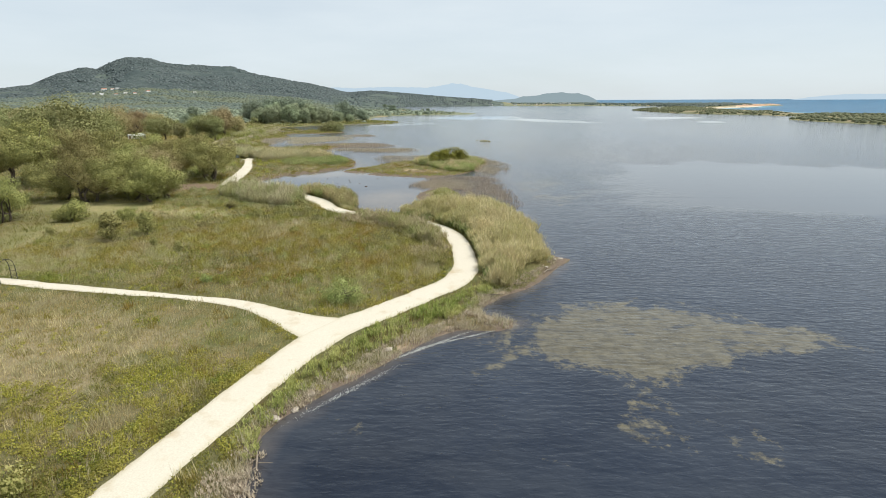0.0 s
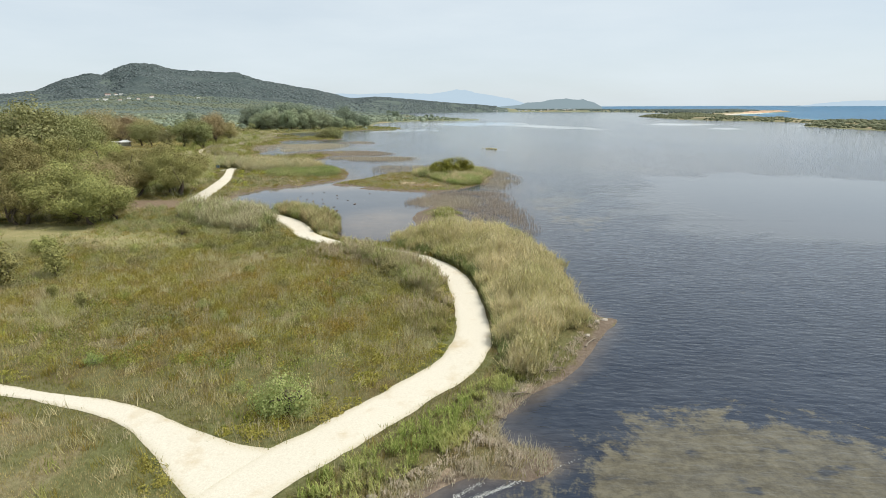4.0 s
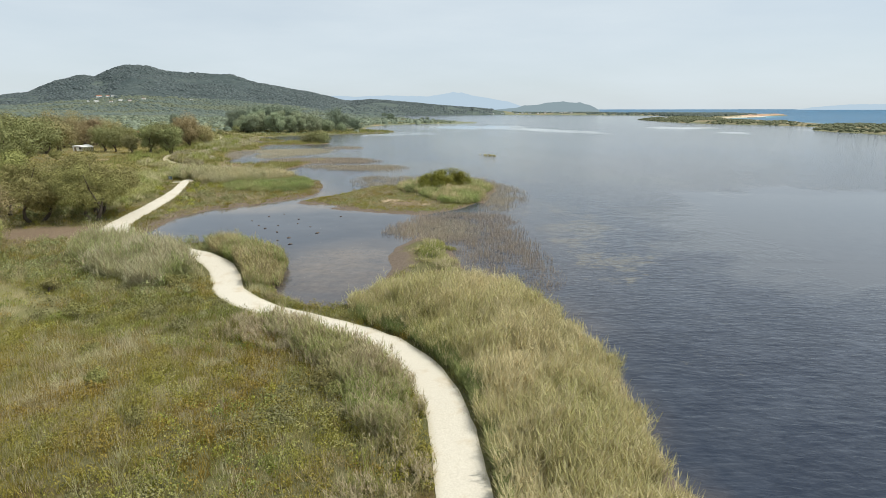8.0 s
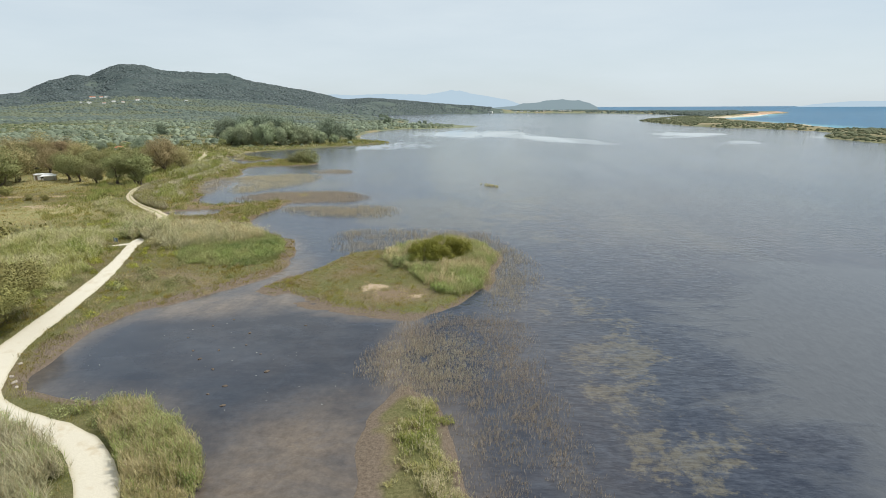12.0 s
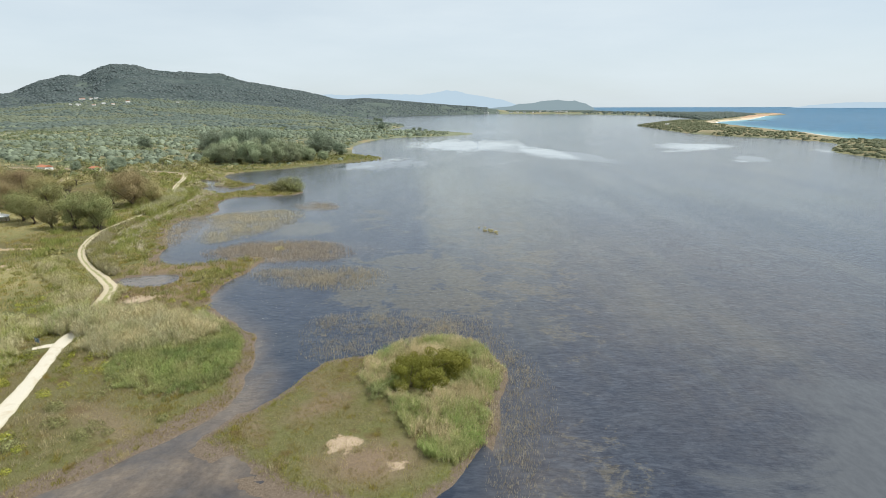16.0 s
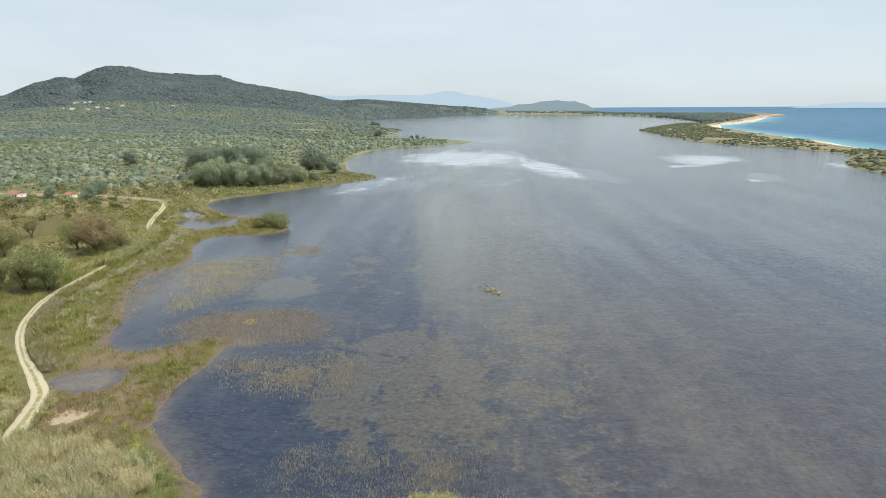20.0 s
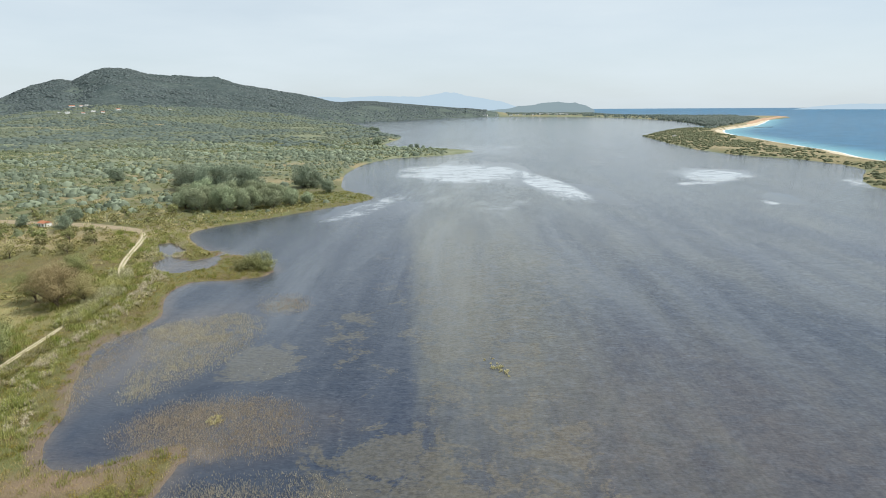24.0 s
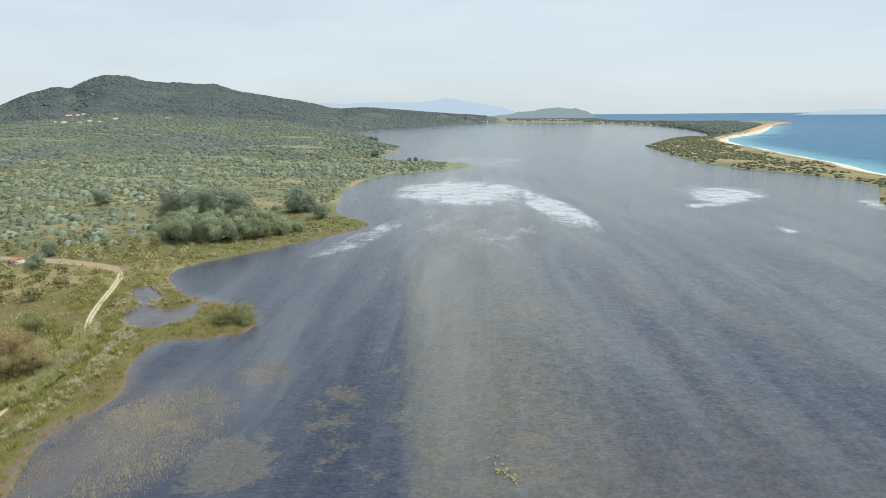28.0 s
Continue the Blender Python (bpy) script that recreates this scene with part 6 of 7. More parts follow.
def planted(template, spots, group, label=""):
    """Copies of a template at (x, y, scale) with random turns; the template itself takes the first spot."""
    r = np.random.default_rng(len(spots) * 13 + int(abs(spots[0][0])))
    for n, (x, y, s) in enumerate(spots):
        z = float(height(np.array([x], float), np.array([y], float))[0])
        m = Matrix.Translation((x, y, z - 0.03)) @ Matrix.Rotation(r.uniform(0, 6.28), 4, 'Z') @ Matrix.Diagonal((s, s, s * r.uniform(0.9, 1.1), 1))
        ob = copy_thing(template, m) if n else template
        if n == 0:
            first = m
        tagged(ob, label, "", group)
    template.matrix_basis = first


def roomy(n, box, seed, gap, free=None):
    r = np.random.default_rng(seed)
    out = []
    for _ in range(n * 40):
        x, y = r.uniform(box[0], box[2]), r.uniform(box[1], box[3])
        if all((x - a) ** 2 + (y - b) ** 2 > gap * gap for a, b, _ in out) and off_path(np.array([x]), np.array([y]), 4)[0] and (free is None or free(x, y)) and height(np.array([x]), np.array([y]))[0] > 0.3:
            out.append((round(x, 1), round(y, 1), round(r.uniform(0.7, 1.25), 2)))
        if len(out) == n:
            break
    return out


oak = tree("oak_tree", 13.5, 8.2, M_LEAF, "broad dark green oak with a spreading crown at the meadow edge", "tree", 501, 24000, 0.20, 0.20, 2, 0.25, 46)
planted(oak, [(-108, 134, 1.15), (-101.5, 135, 1.05), (-117, 131, 1.1), (-72, 149, 0.95), (-69, 143, 0.8), (-78, 141, 0.85), (-88, 146, 0.9), (-112, 145, 1.0), (-98, 148, 0.95), (-124, 140, 1.0)], "oaks by the meadow")
thicket = tree("thicket_tree", 10.5, 7.2, M_LEAF, "bushy olive-green thicket tree leafed down to the grass", "tree", 502, 22000, 0.18, 0.03, 3, 0.25, 44)
planted(thicket, [(-80, 111.5, 1.0), (-73, 113.5, 1.05), (-66, 111.5, 0.9), (-82, 90.5, 0.8), (-86, 86, 0.75), (-76, 119, 0.95), (-88, 113, 0.9)], "thicket beside the meadow")
brown = tree("sparse_tree", 11.0, 6.2, M_LEAF_BROWN, "sparse brown-green tree with thin bare stems", "tree", 503, 13000, 0.17, 0.12, 3, 0.4, 34, 0.25)
planted(brown, [(-71.5, 121.5, 0.95), (-79, 124, 0.8), (-66, 116, 0.7), (-157, 350, 1.5), (-150, 356, 1.2), (-159, 357, 1.3), (-235, 364, 1.5), (-221, 366, 1.6), (-245, 362, 1.5), (-200, 352, 1.3),
                (-228, 374, 1.4), (-211, 345, 1.1)], "brown leafed trees")
ash = tree("field_tree", 15.0, 7.6, M_LEAF_OLIVE, "leafy green field tree beside the pasture", "tree", 504, 12000, 0.27, 0.12, 2, 0.3, 36)
planted(ash, [(-144.5, 306, 1.05), (-139.5, 302, 0.85), (-149, 303, 0.95), (-161, 304, 0.6), (-184, 318, 0.8), (-191, 345, 0.9), (-175, 312, 0.8), (-170, 356, 0.8), (-171, 384, 0.8), (-225, 344, 1.0)], "field trees by the track")
planted(tree("young_tree", 9.0, 3.2, M_LEAF, "slender young tree alone on the pasture", "tree", 505, 900, 0.22, 0.3, 1, 0.5, 9, 0.2),
        [(-206, 378, 1.1), (-236, 404, 1.2), (-209, 381, 1.0), (-223, 388, 0.9), (-232, 420, 1.0)], "young trees on the pasture")
planted(tree("shrub", 2.6, 1.5, M_LEAF, "rounded dark green shrub standing in the meadow", "shrub", 506, 3200, 0.13, 0.0, 3, 0.25, 22, 0.0, 1.5),
        [(-69.3, 91.4, 1.45), (-71.3, 91.0, 1.0), (-59.5, 90.5, 0.95), (-157, 262, 1.0), (-151, 262, 0.9), (-173, 271, 1.4), (-47, 91.8, 0.55), (-66, 81, 0.5), (-43.5, 86, 0.5), (-31, 88, 0.4)], "meadow shrubs")
planted(tree("sapling", 3.6, 0.95, M_LEAF, "upright dark green sapling in the meadow", "sapling", 507, 3000, 0.13, 0.02, 2, 0.3, 26, 0.0, 1.7),
        [(-52.8, 76.2, 1.35), (-49.9, 80.6, 1.3), (-44.5, 73, 0.5), (-39.5, 70.5, 0.55)], "meadow saplings")
planted(tree("grey_shrub", 2.2, 1.7, M_REED_FRESH, "pale grey-green shrub beside the path junction", "shrub", 508, 4200, 0.075, 0.0, 4, 0.5, 26, 0.3, 1.5),
        [(-12.6, 52.3, 1.3), (-10.9, 51.9, 0.6), (-16.5, 54.5, 0.45), (-24, 68, 0.5), (-27, 71, 0.6), (-30, 58.5, 0.45)], "grey shrubs")
planted(tree("dark_shrub", 1.5, 1.1, M_LEAF, "small dark green bush among the dry grass", "shrub", 509, 1500, 0.10, 0.0, 3, 0.4, 18, 0.0, 1.4),
        [(-10.0, 83, 1.0), (-9.0, 81.8, 0.7), (-33.5, 105, 1.0), (-27, 83, 0.8), (-38, 96, 1.0), (-21, 78, 0.7), (-46, 103, 1.1)], "dark bushes in the scrub")
planted(tree("pale_bush", 2.6, 1.6, M_REED_GREEN, "pale leafy bush at the roadside", "shrub", 510, 2400, 0.12, 0.0, 3, 0.4, 20, 0.0, 1.4), [(-24.3, 22.5, 1.0), (-26.5, 20, 1.1), (-27.6, 24, 0.7)], "roadside bushes")
mastic = tree("mastic_bush", 5.8, 5.6, M_LEAF_BRIGHT, "dense yellow-green bush crowning the islet", "bush", 511, 12000, 0.16, 0.0, 4, 0.1, 36, 0.0, 1.2)
planted(mastic, [(-4.0, 186.8, 1.05), (-7.4, 183.6, 0.85), (-1.6, 189.5, 0.7), (-8.6, 188.6, 0.7)], "bushes on the islet")
planted(tree("islet_bush", 6.6, 5.2, M_LEAF_OLIVE, "grey-green bush on the small bay point", "bush", 512, 4000, 0.22, 0.0, 4, 0.3, 28, 0.0, 1.3), [(-99.5, 402, 1.25), (-95, 405.5, 1.4), (-91.5, 400.5, 0.9), (-104, 404, 1.0), (-13.5, 181, 0.42)], "bushes on the bay point")
willow = tree("willow_tree", 22.0, 10.5, M_LEAF_GREY, "billowing grey-green willow in the lakeside grove", "tree", 513, 20000, 0.46, 0.0, 4, 0.05, 36, 0.0, 1.15)
planted(willow, [(-206, 557, 0.72), (-191, 550, 0.95), (-173, 548, 0.82), (-157, 554, 0.92), (-143, 562, 0.68), (-131, 571, 0.6), (-121, 581, 0.45), (-199, 573, 1.0), (-178, 568, 1.0), (-160, 574, 0.85),
                 (-146, 581, 0.72), (-215, 566, 0.55), (-222, 590, 0.7), (-136, 588, 0.6)], "willows of the grove")
poplar = tree("grove_tree", 27.0, 13.0, M_LEAF_DEEP, "tall dark blue-green tree behind the willows", "tree", 514, 9000, 0.66, 0.03, 2, 0.1, 34, 0.0, 1.15)
planted(poplar, [(-240, 640, 0.95), (-222, 632, 1.0), (-203, 630, 1.02), (-184, 634, 0.9), (-146, 660, 0.8), (-136, 664, 0.66), (-116, 632, 0.5), (-150, 668, 0.5), (-248, 482, 0.42), (-256, 650, 0.8),
                 (-343, 690, 0.55), (-262, 513, 0.36), (-284, 494, 0.3), (-72, 1128, 0.36), (-84, 1132, 0.32), (-60, 1125, 0.28), (-254, 1790, 0.62), (-238, 1785, 0.52), (-160, 1240, 0.6)], "tall trees of the grove")
woods = tree("wood_tree", 19.0, 9.0, M_LEAF_OLIVE, "olive-green tree in the woods behind the pasture", "tree", 515, 8000, 0.44, 0.06, 2, 0.25, 34, 0.0, 1.15)
planted(woods, [(-157, 231, 0.9)] + roomy(58, (-330, 170, -128, 345), 516, 8.5, lambda x, y: not (-200 < x < -160 and 225 < y < 300) and x < -0.46 * y - 50), "woods behind the pasture")
planted(tree("autumn_tree", 16.0, 8.0, M_LEAF_BROWN, "rusty brown leafed tree in the woods", "tree", 517, 7000, 0.36, 0.10, 2, 0.3, 30, 0.0, 1.1),
        [(-240, 340, 1.0)] + roomy(15, (-330, 200, -185, 420), 518, 11, lambda x, y: x < -0.40 * y - 60), "woods behind the pasture")
planted(tree("plot_tree", 5.6, 3.8, M_LEAF_OLIVE, "grey olive tree in the plots by the field road", "tree", 519, 600, 0.42, 0.12, 1, 0.4, 12),
        [(-215, 455, 0.8)] + roomy(42, (-330, 425, -205, 540), 520, 8, lambda x, y: abs(y - 489 - 0.06 * (x + 266)) > 8), "olives on the plots")


# ============ buildings ============
def box(bm, x0, y0, z0, x1, y1, z1):
    g = bmesh.ops.create_cube(bm, size=1)["verts"]
    for q in g:
        q.co = Vector(((q.co.x + 0.5) * (x1 - x0) + x0, (q.co.y + 0.5) * (y1 - y0) + y0, (q.co.z + 0.5) * (z1 - z0) + z0))
    return g


def box_part(name, dims, mat, parent, label="", bevel=0.0):
    bm = bmesh.new()
    box(bm, *dims)
    if bevel:
        bmesh.ops.bevel(bm, geom=bm.edges[:], offset=bevel, segments=2, affect='EDGES')
    return part(name, bm, mat, parent, label)


def house(name, w, d, h, roof, label, storeys=1, wall=M_WALL):
    root = new(name)
    box_part("wall", (-w / 2, -d / 2, -2.5, w / 2, d / 2, h), wall, root)
    bm = bmesh.new()
    e, rise = 0.35, 0.18 * d if roof is M_ROOF else 0.35
    if roof is M_ROOF:
        pts = [(-w / 2 - e, -d / 2 - e, h), (w / 2 + e, -d / 2 - e, h), (w / 2 + e, d / 2 + e, h), (-w / 2 - e, d / 2 + e, h), (-w / 2 - e, 0, h + rise + 0.4), (w / 2 + e, 0, h + rise + 0.4)]
        v = [bm.verts.new(p) for p in pts]
        for f in ((0, 1, 5, 4), (2, 3, 4, 5), (0, 4, 3), (1, 2, 5), (3, 2, 1, 0)):
            bm.faces.new([v[i] for i in f])
    else:
        box(bm, -w / 2 - 0.15, -d / 2 - 0.15, h, w / 2 + 0.15, d / 2 + 0.15, h + rise)
    part("roof", bm, roof, root)
    for s in range(storeys):
        z = h / storeys * s
        for k in range(max(2, int(w / 3))):
            x = -w / 2 + (k + 0.5) * w / max(2, int(w / 3))
            if s == 0 and k == 0:
                door = box_part("door", (x - 0.45, -d / 2 - 0.06, 0.0, x + 0.45, -d / 2 + 0.1, 2.05), M_WOOD, root)
            else:
                win = box_part("window", (x - 0.55, -d / 2 - 0.07, z + 0.9, x + 0.55, -d / 2 + 0.1, z + 2.1), M_WOOD, root)
                box_part("pane", (x - 0.45, -d / 2 - 0.09, z + 1.0, x + 0.45, -d / 2 - 0.05, z + 2.0), M_DARK, win)
    return tagged(root, label, "house")


def placed(ob, x, y, turn=0.0, scale=1.0, dz=0.0):
    z = float(height(np.array([x], float), np.array([y], float))[0])
    ob.matrix_basis = Matrix.Translation((x, y, z + dz)) @ Matrix.Rotation(radians(turn), 4, 'Z') @ Matrix.Scale(scale, 4)
    return ob


placed(house("farm_shed", 6.0, 5.0, 2.6, M_ROOF, "small cream shed with a red tiled roof beside the field road"), -271, 496, -20)
placed(house("white_cottage", 9.0, 6.0, 3.0, M_ROOF, "white cottage with a tiled roof among olive plots"), -309, 496, -20)
v1 = house("villa", 17, 10, 6.2, M_WALL, "white two-storey villa on the wooded slope", 2)
v2 = house("villa", 22, 11, 6.0, M_ROOF, "pale villa with a tiled roof on the wooded slope", 2)
for o in (v1, v2):
    tagged(o, group="villas on the slope")
spots = [(-1410, 2120, 15, 0.95), (-1530, 2320, 10, 1.0), (-1325, 2137, 20, 0.95), (-1254, 2173, 25, 0.7), (-1481, 2335, 0, 0.9), (-1263, 2096, 10, 0.6), (-1132, 2308, 15, 0.8), (-1357, 2128, -10, 0.6), (-1455, 2140, 5, 0.6), (-1500, 2330, 30, 0.7)]
for k, (x, y, turn, s) in enumerate(spots):
    src = v1 if k % 2 == 0 else v2
    z = float(height(np.array([x], float), np.array([y], float))[0])
    m = Matrix.Translation((x, y, z + 2.2)) @ Matrix.Rotation(radians(turn + 30), 4, 'Z') @ Matrix.Scale(s * 0.95, 4)
    if k < 2:
        src.matrix_basis = m
    else:
        copy_thing(src, m)
t1 = house("seaside_house", 24, 12, 7, M_WALL, "white seaside building on the far shore", 2)
tagged(t1, group="buildings on the far shore")
r = np.random.default_rng(77)
towns = [(383, 4075), (430, 4100), (480, 4080), (540, 4050), (590, 4030), (640, 4010), (690, 3990), (720, 3960), (755, 3900), (660, 4040), (610, 4070), (280, 4060), (200, 4010), (740, 3930)]
for k, (x, y) in enumerate(towns):
    z = float(height(np.array([x], float), np.array([y], float))[0])
    m = Matrix.Translation((x, y + 25, z + 2)) @ Matrix.Rotation(r.uniform(-0.5, 0.5), 4, 'Z') @ Matrix.Scale(r.uniform(0.7, 1.3), 4)
    if k:
        copy_thing(t1, m)
    else:
        t1.matrix_basis = m

# open shelter at the edge of the woods
shelter = new("garden_shelter")
for sx in (-1, 1):
    for sy in (-1, 1):
        box_part("post", (sx * 2.4 - 0.1, sy * 1.9 - 0.1, -0.2, sx * 2.4 + 0.1, sy * 1.9 + 0.1, 2.4), M_WOOD, shelter)
bm = bmesh.new()
pv = [bm.verts.new(p) for p in [(-3, -2.5, 2.4), (3, -2.5, 2.4), (3, 2.5, 2.4), (-3, 2.5, 2.4), (-1, 0, 3.6), (1, 0, 3.6)]]
for f in ((0, 1, 5, 4), (1, 2, 5), (2, 3, 4, 5), (3, 0, 4), (3, 2, 1, 0)):
    bm.faces.new([pv[i] for i in f])
part("roof", bm, M_WALL, shelter)
box_part("back_wall", (-2.3, 1.75, -0.2, 2.3, 1.9, 2.3), M_WALL, shelter)
tagged(placed(shelter, -191, 316, 25), "pale open shelter with a hipped roof under trees", "shelter")
placed(house("beach_hut", 7.0, 5.0, 3.0, M_WALL, "small white flat-roofed hut on the sandy spit"), 493, 1412, 20)
placed(house("white_hut", 4.5, 4.0, 2.4, M_WALL, "pale flat-roofed hut at the edge of the woods"), -198, 320, 20)


# ============ things along the path ============
def info_board():
    root = new("info_board")
    for s in (-0.75, 0.75):
        box_part("post", (s - 0.05, -0.05, -0.3, s + 0.05, 0.05, 1.75), M_WOOD, root)
    p = box_part("panel", (-0.70, -0.08, 0.75, 0.70, -0.05, 1.65), M_SIGN, root, "blue-grey printed panel")
    for k in range(4):
        box_part("text_bar", (-0.55, -0.095, 1.45 - 0.16 * k, 0.10 + 0.1 * (k % 2), -0.083, 1.50 - 0.16 * k), M_WALL, p)
    return tagged(root, "wooden information board with a blue-grey panel by the path", "sign")


placed(info_board(), -84.2, 198.6, -25)

gate = new("garden_arch")
for s in (-1, 1):
    bar = part("upright", mesh_of("upright", *tube([(s * 1.0, 0, -0.2), (s * 1.0, 0, 1.5), (s * 0.92, 0, 2.0)], 0.04, 0.035, 6), M_DARK, None, True), None, gate)
    part("side_frame", mesh_of("side_frame", *tube([(s * 1.0, 0.9, -0.2), (s * 1.0, 0.9, 1.5), (s * 0.92, 0.9, 2.0)], 0.04, 0.035, 6), M_DARK, None, True), None, gate)
for y_ in (0, 0.9):
    part("arch", mesh_of("arch", *tube([(0.92 * math.cos(a), y_, 2.0 + 0.75 * math.sin(a)) for a in np.linspace(0, math.pi, 9)], 0.035, 0.035, 6), M_DARK, None, True), None, gate)
for s in (-1, 1):
    for z_ in (0.5, 1.1, 1.7):
        part("rung", mesh_of("rung", *tube([(s * 1.0, 0, z_), (s * 1.0, 0.45, z_), (s * 1.0, 0.9, z_)], 0.025, 0.025, 5), M_WOOD, None, True), None, gate)
tagged(placed(gate, -53.4, 57.9, 78), "dark metal garden arch over the branch path", "arch")


def boulder(name, size, mat, label, category, seed):
    bm = bmesh.new()
    bmesh.ops.create_icosphere(bm, subdivisions=2, radius=1)
    r = random.Random(seed)
    off = Vector((r.uniform(0, 50), r.uniform(0, 50), 0))
    for q in bm.verts:
        q.co *= 1 + 0.35 * noise.noise(q.co * 1.3 + off)
        q.co = Vector((q.co.x * size[0], q.co.y * size[1], q.co.z * size[2]))
    me = bpy.data.meshes.new(name)
    bm.to_mesh(me)
    bm.free()
    me.materials.append(mat)
    return tagged(new(name, me), label, category)


def laid(template, spots, group, dz=0.0, water=False):
    r = np.random.default_rng(len(spots))
    for n, (x, y, s) in enumerate(spots):
        z = 0.0 if water else float(height(np.array([x], float), np.array([y], float))[0])
        m = Matrix.Translation((x, y, z + dz)) @ Matrix.Rotation(r.uniform(0, 6.28), 4, 'Z') @ Matrix.Scale(s, 4)
        ob = copy_thing(template, m) if n else template
        if n == 0:
            first = m
        tagged(ob, group=group)
    template.matrix_basis = first


laid(boulder("mud_lump", (0.34, 0.2, 0.12), M_MUD, "dark lump of mud standing out of the pond", "mud lump", 4),
     [(-35.1, 139.3, 1), (-33.7, 142, 0.8), (-32, 136.5, 0.9), (-28.6, 132.3, 1), (-27, 128, 1.1), (-24.9, 136.1, 1.2), (-31.7, 147.9, 0.9), (-37.2, 141.8, 0.8), (-29.8, 130.4, 0.7), (-30.6, 143.8, 0.6),
      (-38.4, 150.5, 0.8), (-36.2, 153, 0.7), (-24.2, 151, 0.7), (-40, 146, 0.6), (-27.5, 141, 0.6)], "lumps in the pond", 0.02, True)
laid(boulder("bank_stone", (0.5, 0.36, 0.26), M_ROCK, "pale limestone block on the eroded bank", "stone", 9),
     [(-12.6, 31.4, 0.9), (-11.6, 32.6, 0.7), (-11.0, 34.6, 0.8), (-6.3, 41.9, 0.8), (-5.1, 44.4, 0.7), (13.2, 69.8, 0.8), (12.4, 69.4, 0.6), (10.8, 66.2, 0.6), (-55.6, 133.2, 0.7), (-57.2, 136.5, 0.6),
      (-53.2, 131.0, 0.6), (-54.3, 132.0, 0.8), (4.4, 180, 0.8), (4.0, 175, 0.7), (4.6, 177.6, 0.6), (3.7, 172.6, 0.7), (-8.9, 37.2, 0.6), (-3.4, 45.0, 0.5)], "stones on the bank", 0.03)


def drift_log(length, seed):
    r = np.random.default_rng(seed)
    pts = [(length * t, 0.15 * length * math.sin(2 * t + seed) * t, 0.08 + 0.1 * t) for t in np.linspace(0, 1, 6)]
    root = new("driftwood")
    part("stem", mesh_of("stem", *tube(pts, 0.09, 0.04), M_WOOD, None, True), None, root)
    for k in range(3):
        a = pts[2 + k]
        part("twig", mesh_of("twig", *tube([a, (a[0] + 0.5, a[1] + (0.5 if k % 2 else -0.5), a[2] + 0.15), (a[0] + 0.9, a[1] + (0.8 if k % 2 else -0.9), a[2] + 0.3)], 0.035, 0.012, 5), M_WOOD, None, True), None, root)
    return tagged(root, "bleached driftwood branch stranded on the bank", "driftwood", "driftwood on the bank")


placed(drift_log(2.6, 1), 5.0, 58.6, 20)
placed(drift_log(2.0, 2), 10.2, 64.0, 60)
placed(drift_log(2.2, 3), -12.6, 28.0, -60, dz=0.05)
placed(drift_log(1.8, 4), 2.4, 55.4, 10)

# thin streaks of foam and drifting bits on the water
r = np.random.default_rng(90)
fx, fy = [], []
for cx, cy, rx, ry, n, turn in ((-3.4, 42.6, 3.4, 0.10, 1500, 42), (-0.4, 44.6, 3.2, 0.08, 1100, 30), (-8.2, 35.6, 2.6, 0.15, 500, 52), (-24, 241, 16, 5, 260, 0), (-44, 226, 9, 7, 160, 20), (-38, 200, 2.0, 8, 120, 0),
                                (2, 225, 10, 7, 200, 0), (-56, 300, 12, 6, 260, 10), (-28, 138, 12, 10, 160, 0), (-70, 268, 10, 6, 160, 0)):
    p, q = r.normal(0, rx, n), r.normal(0, ry, n)
    c, s = math.cos(radians(turn)), math.sin(radians(turn))
    fx.append(cx + p * c - q * s), fy.append(cy + p * s + q * c)
fx, fy = np.concatenate(fx), np.concatenate(fy)
k = (land_distance(fx, fy) < -0.3) & ((fy < 60) | (r.random(len(fx)) < 0.45))
v, f = chips(np.stack([fx[k], fy[k], np.full(k.sum(), 0.02)], 1), np.where(fy[k] < 60, 0.035, 0.08), 91, 400.0, 2.2)
v[:, 2] = 0.02
tagged(new("floating_foam", mesh_of("floating_foam", v, f, plain("pale_foam", (0.42, 0.42, 0.38), (0.62, 0.62, 0.58), 3.0, 0.8))), "thin pale streaks of foam and weed floating on the water", "flotsam", kind="stuff")

# surf along the sea beach
line = spline(SEA_SHORE[3:13], 12)
d = np.gradient(line, axis=0)
d /= np.linalg.norm(d, axis=1, keepdims=True)
out_ = np.stack([d[:, 1], -d[:, 0]], 1)
n = len(line)
inward = [3.0, -3.0, -8.0, -14.0, -20.0]
beach = [line + out_ * (q + (0 if k in (0,) else 5 * value_noise(line[:, 1], line[:, 0], 40, 74 + k, 3)))[:, None] if k else line + out_ * q for k, q in enumerate(inward)]
bz = [np.maximum(height(p[:, 0], p[:, 1]) + 0.5, (0.05, 0.5, 1.0, 1.3, 0.9)[k]) for k, p in enumerate(beach)]
v = np.concatenate([np.c_[p, z_] for p, z_ in zip(beach, bz)])
i = np.arange(n - 1)
tagged(new("ground_beach", mesh_of("ground_beach", v, np.concatenate([np.stack([i + k * n, i + 1 + k * n, i + 1 + (k + 1) * n, i + (k + 1) * n], 1) for k in range(4)]), M_SAND, None, True)),
       "strip of pale sand beach along the open sea", "beach", kind="structure")
w0 = 2 + 2 * value_noise(line[:, 1], line[:, 0], 60, 70, 3)
w1 = 8 + 5 * value_noise(line[:, 1], line[:, 0], 45, 71, 3)
v = np.concatenate([np.c_[line + out_ * w0[:, None], np.full(n, 0.25)], np.c_[line + out_ * w1[:, None], np.full(n, 0.12)]])
i = np.arange(n - 1)
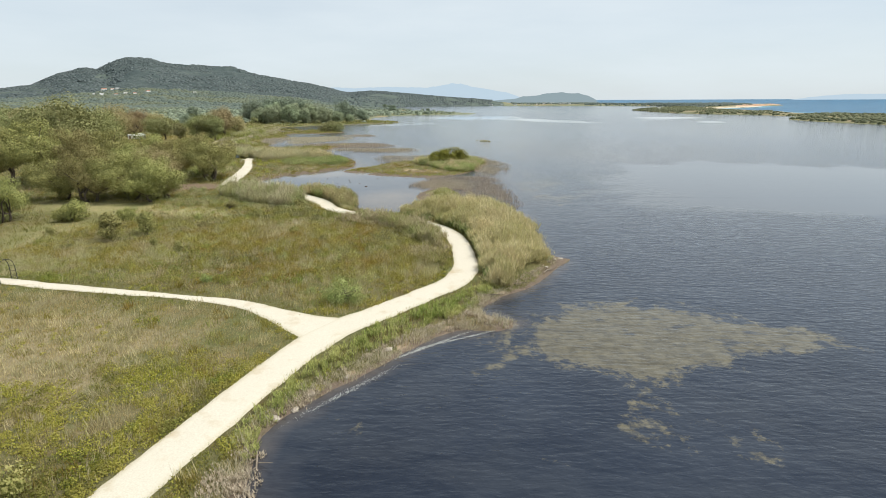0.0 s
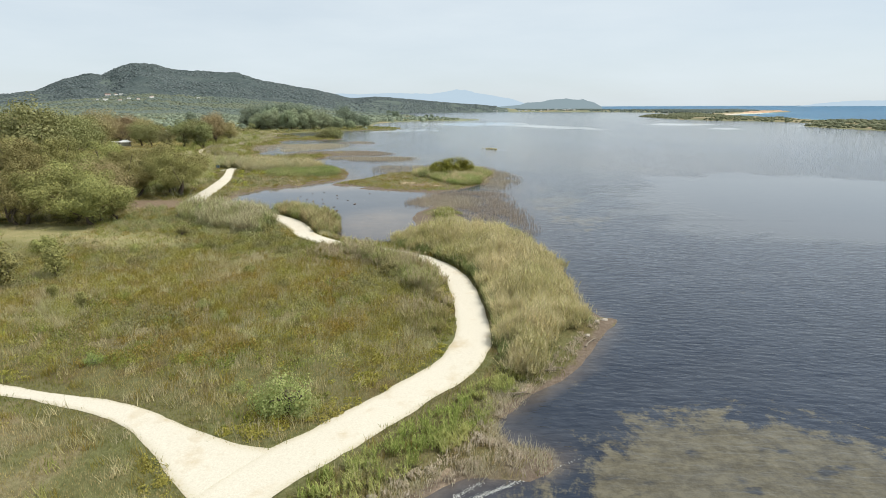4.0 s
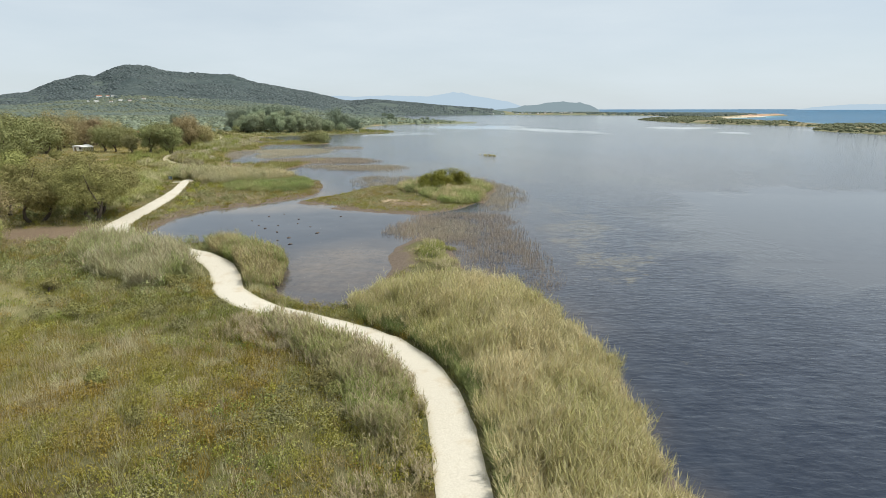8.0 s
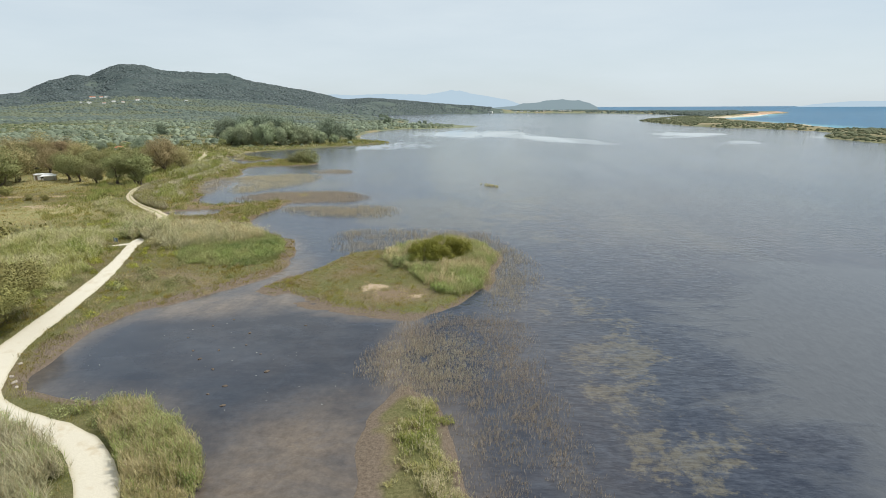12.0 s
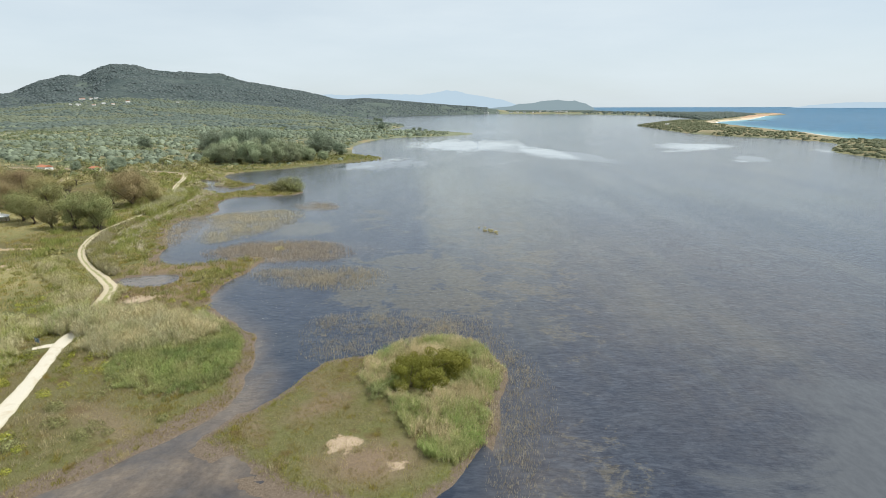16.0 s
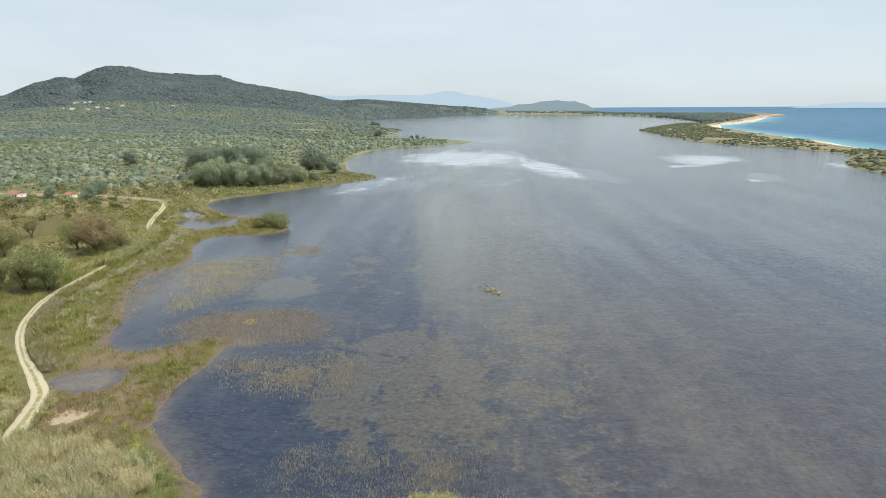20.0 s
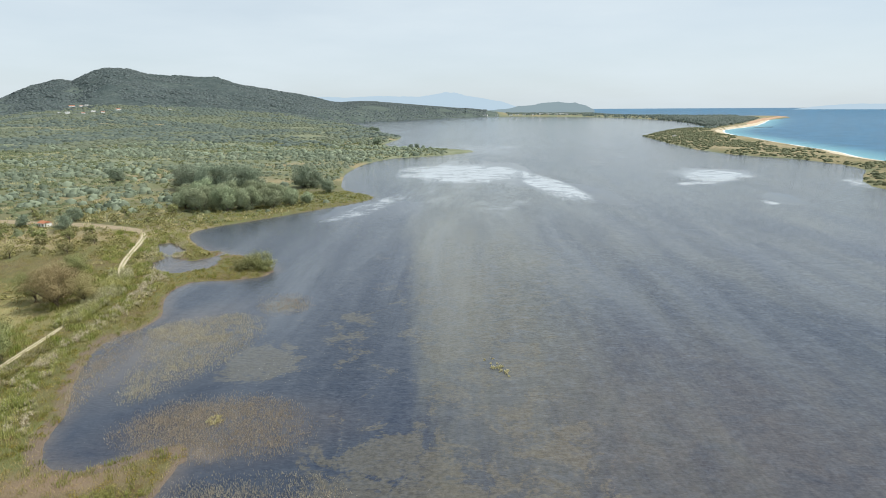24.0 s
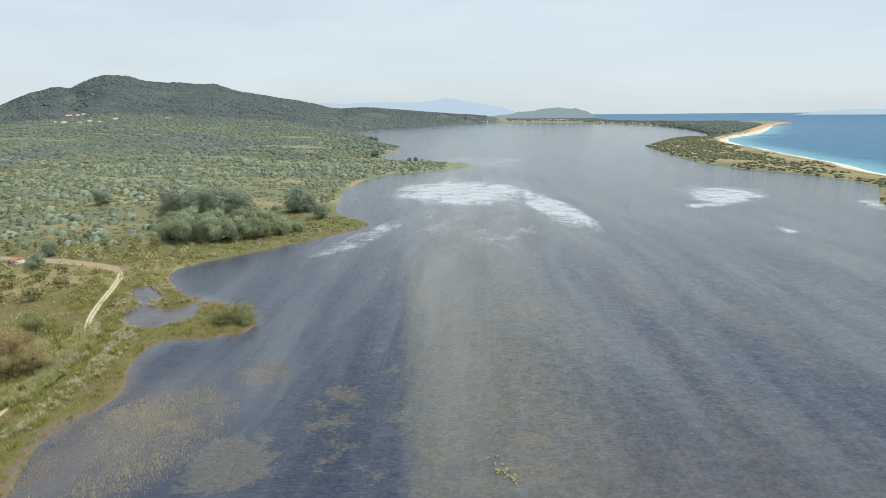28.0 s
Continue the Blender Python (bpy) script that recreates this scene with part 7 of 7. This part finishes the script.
tagged(new("surf", mesh_of("surf", v, np.stack([i, i + n, i + n + 1, i + 1], 1), plain("sea_foam", (0.62, 0.66, 0.66), (0.82, 0.84, 0.84), 0.3, 0.6))), "white surf breaking along the sandy beach", "surf", kind="structure")

# bare orange bluff on the headland
line = spline([(1010, 2120), (1090, 2215), (1230, 2430), (1400, 2700), (1600, 2980), (1800, 3230), (1930, 3395)], 20)
n = len(line)
top = 9 + 7 * value_noise(line[:, 0], line[:, 1], 120, 72, 3)
top *= np.clip(np.minimum(np.arange(n), n - 1 - np.arange(n)) / 6, 0.1, 1)
back = np.array([-0.83, 0.55])
v = np.concatenate([np.c_[line + 6 * value_noise(line[:, 0], line[:, 1], 30, 73, 2)[:, None], np.full(n, -0.5)], np.c_[line + back * 14, top], np.c_[line + back * 60, np.full(n, -0.5)]])
i = np.arange(n - 1)
tagged(new("bluff", mesh_of("bluff", v, np.concatenate([np.stack([i, i + 1, i + n + 1, i + n], 1), np.stack([i + n, i + n + 1, i + 2 * n + 1, i + 2 * n], 1)]),
                            plain("orange_earth", (0.34, 0.20, 0.12), (0.52, 0.36, 0.24), 0.05, 0.95))), "bare orange earth bluff on the headland", "cliff", kind="structure")

pier = new("pier")
box_part("deck", (-40, -2, 1.6, 40, 2, 2.2), M_WOOD, pier)
for k in range(9):
    box_part("pile", (-38 + 9.4 * k, -0.5, -1.5, -37 + 9.4 * k, 0.5, 1.6), M_WOOD, pier)
pier.matrix_basis = Matrix.Translation((1010, 1990, 0)) @ Matrix.Rotation(radians(20), 4, 'Z')
tagged(pier, "low dark pier running out into the sea", "pier")
mast = new("radio_mast")
part("pole", mesh_of("pole", *tube([(0, 0, -2), (0, 0, 16), (0, 0, 34)], 0.9, 0.4, 6), M_DARK, None, True), None, mast)
for z_ in (18, 25, 31):
    box_part("antenna", (-1.6, -0.4, z_, 1.6, 0.4, z_ + 1.2), M_WALL, mast)
tagged(placed(mast, -1783, 3349), "thin radio mast on the hill's shoulder", "mast")
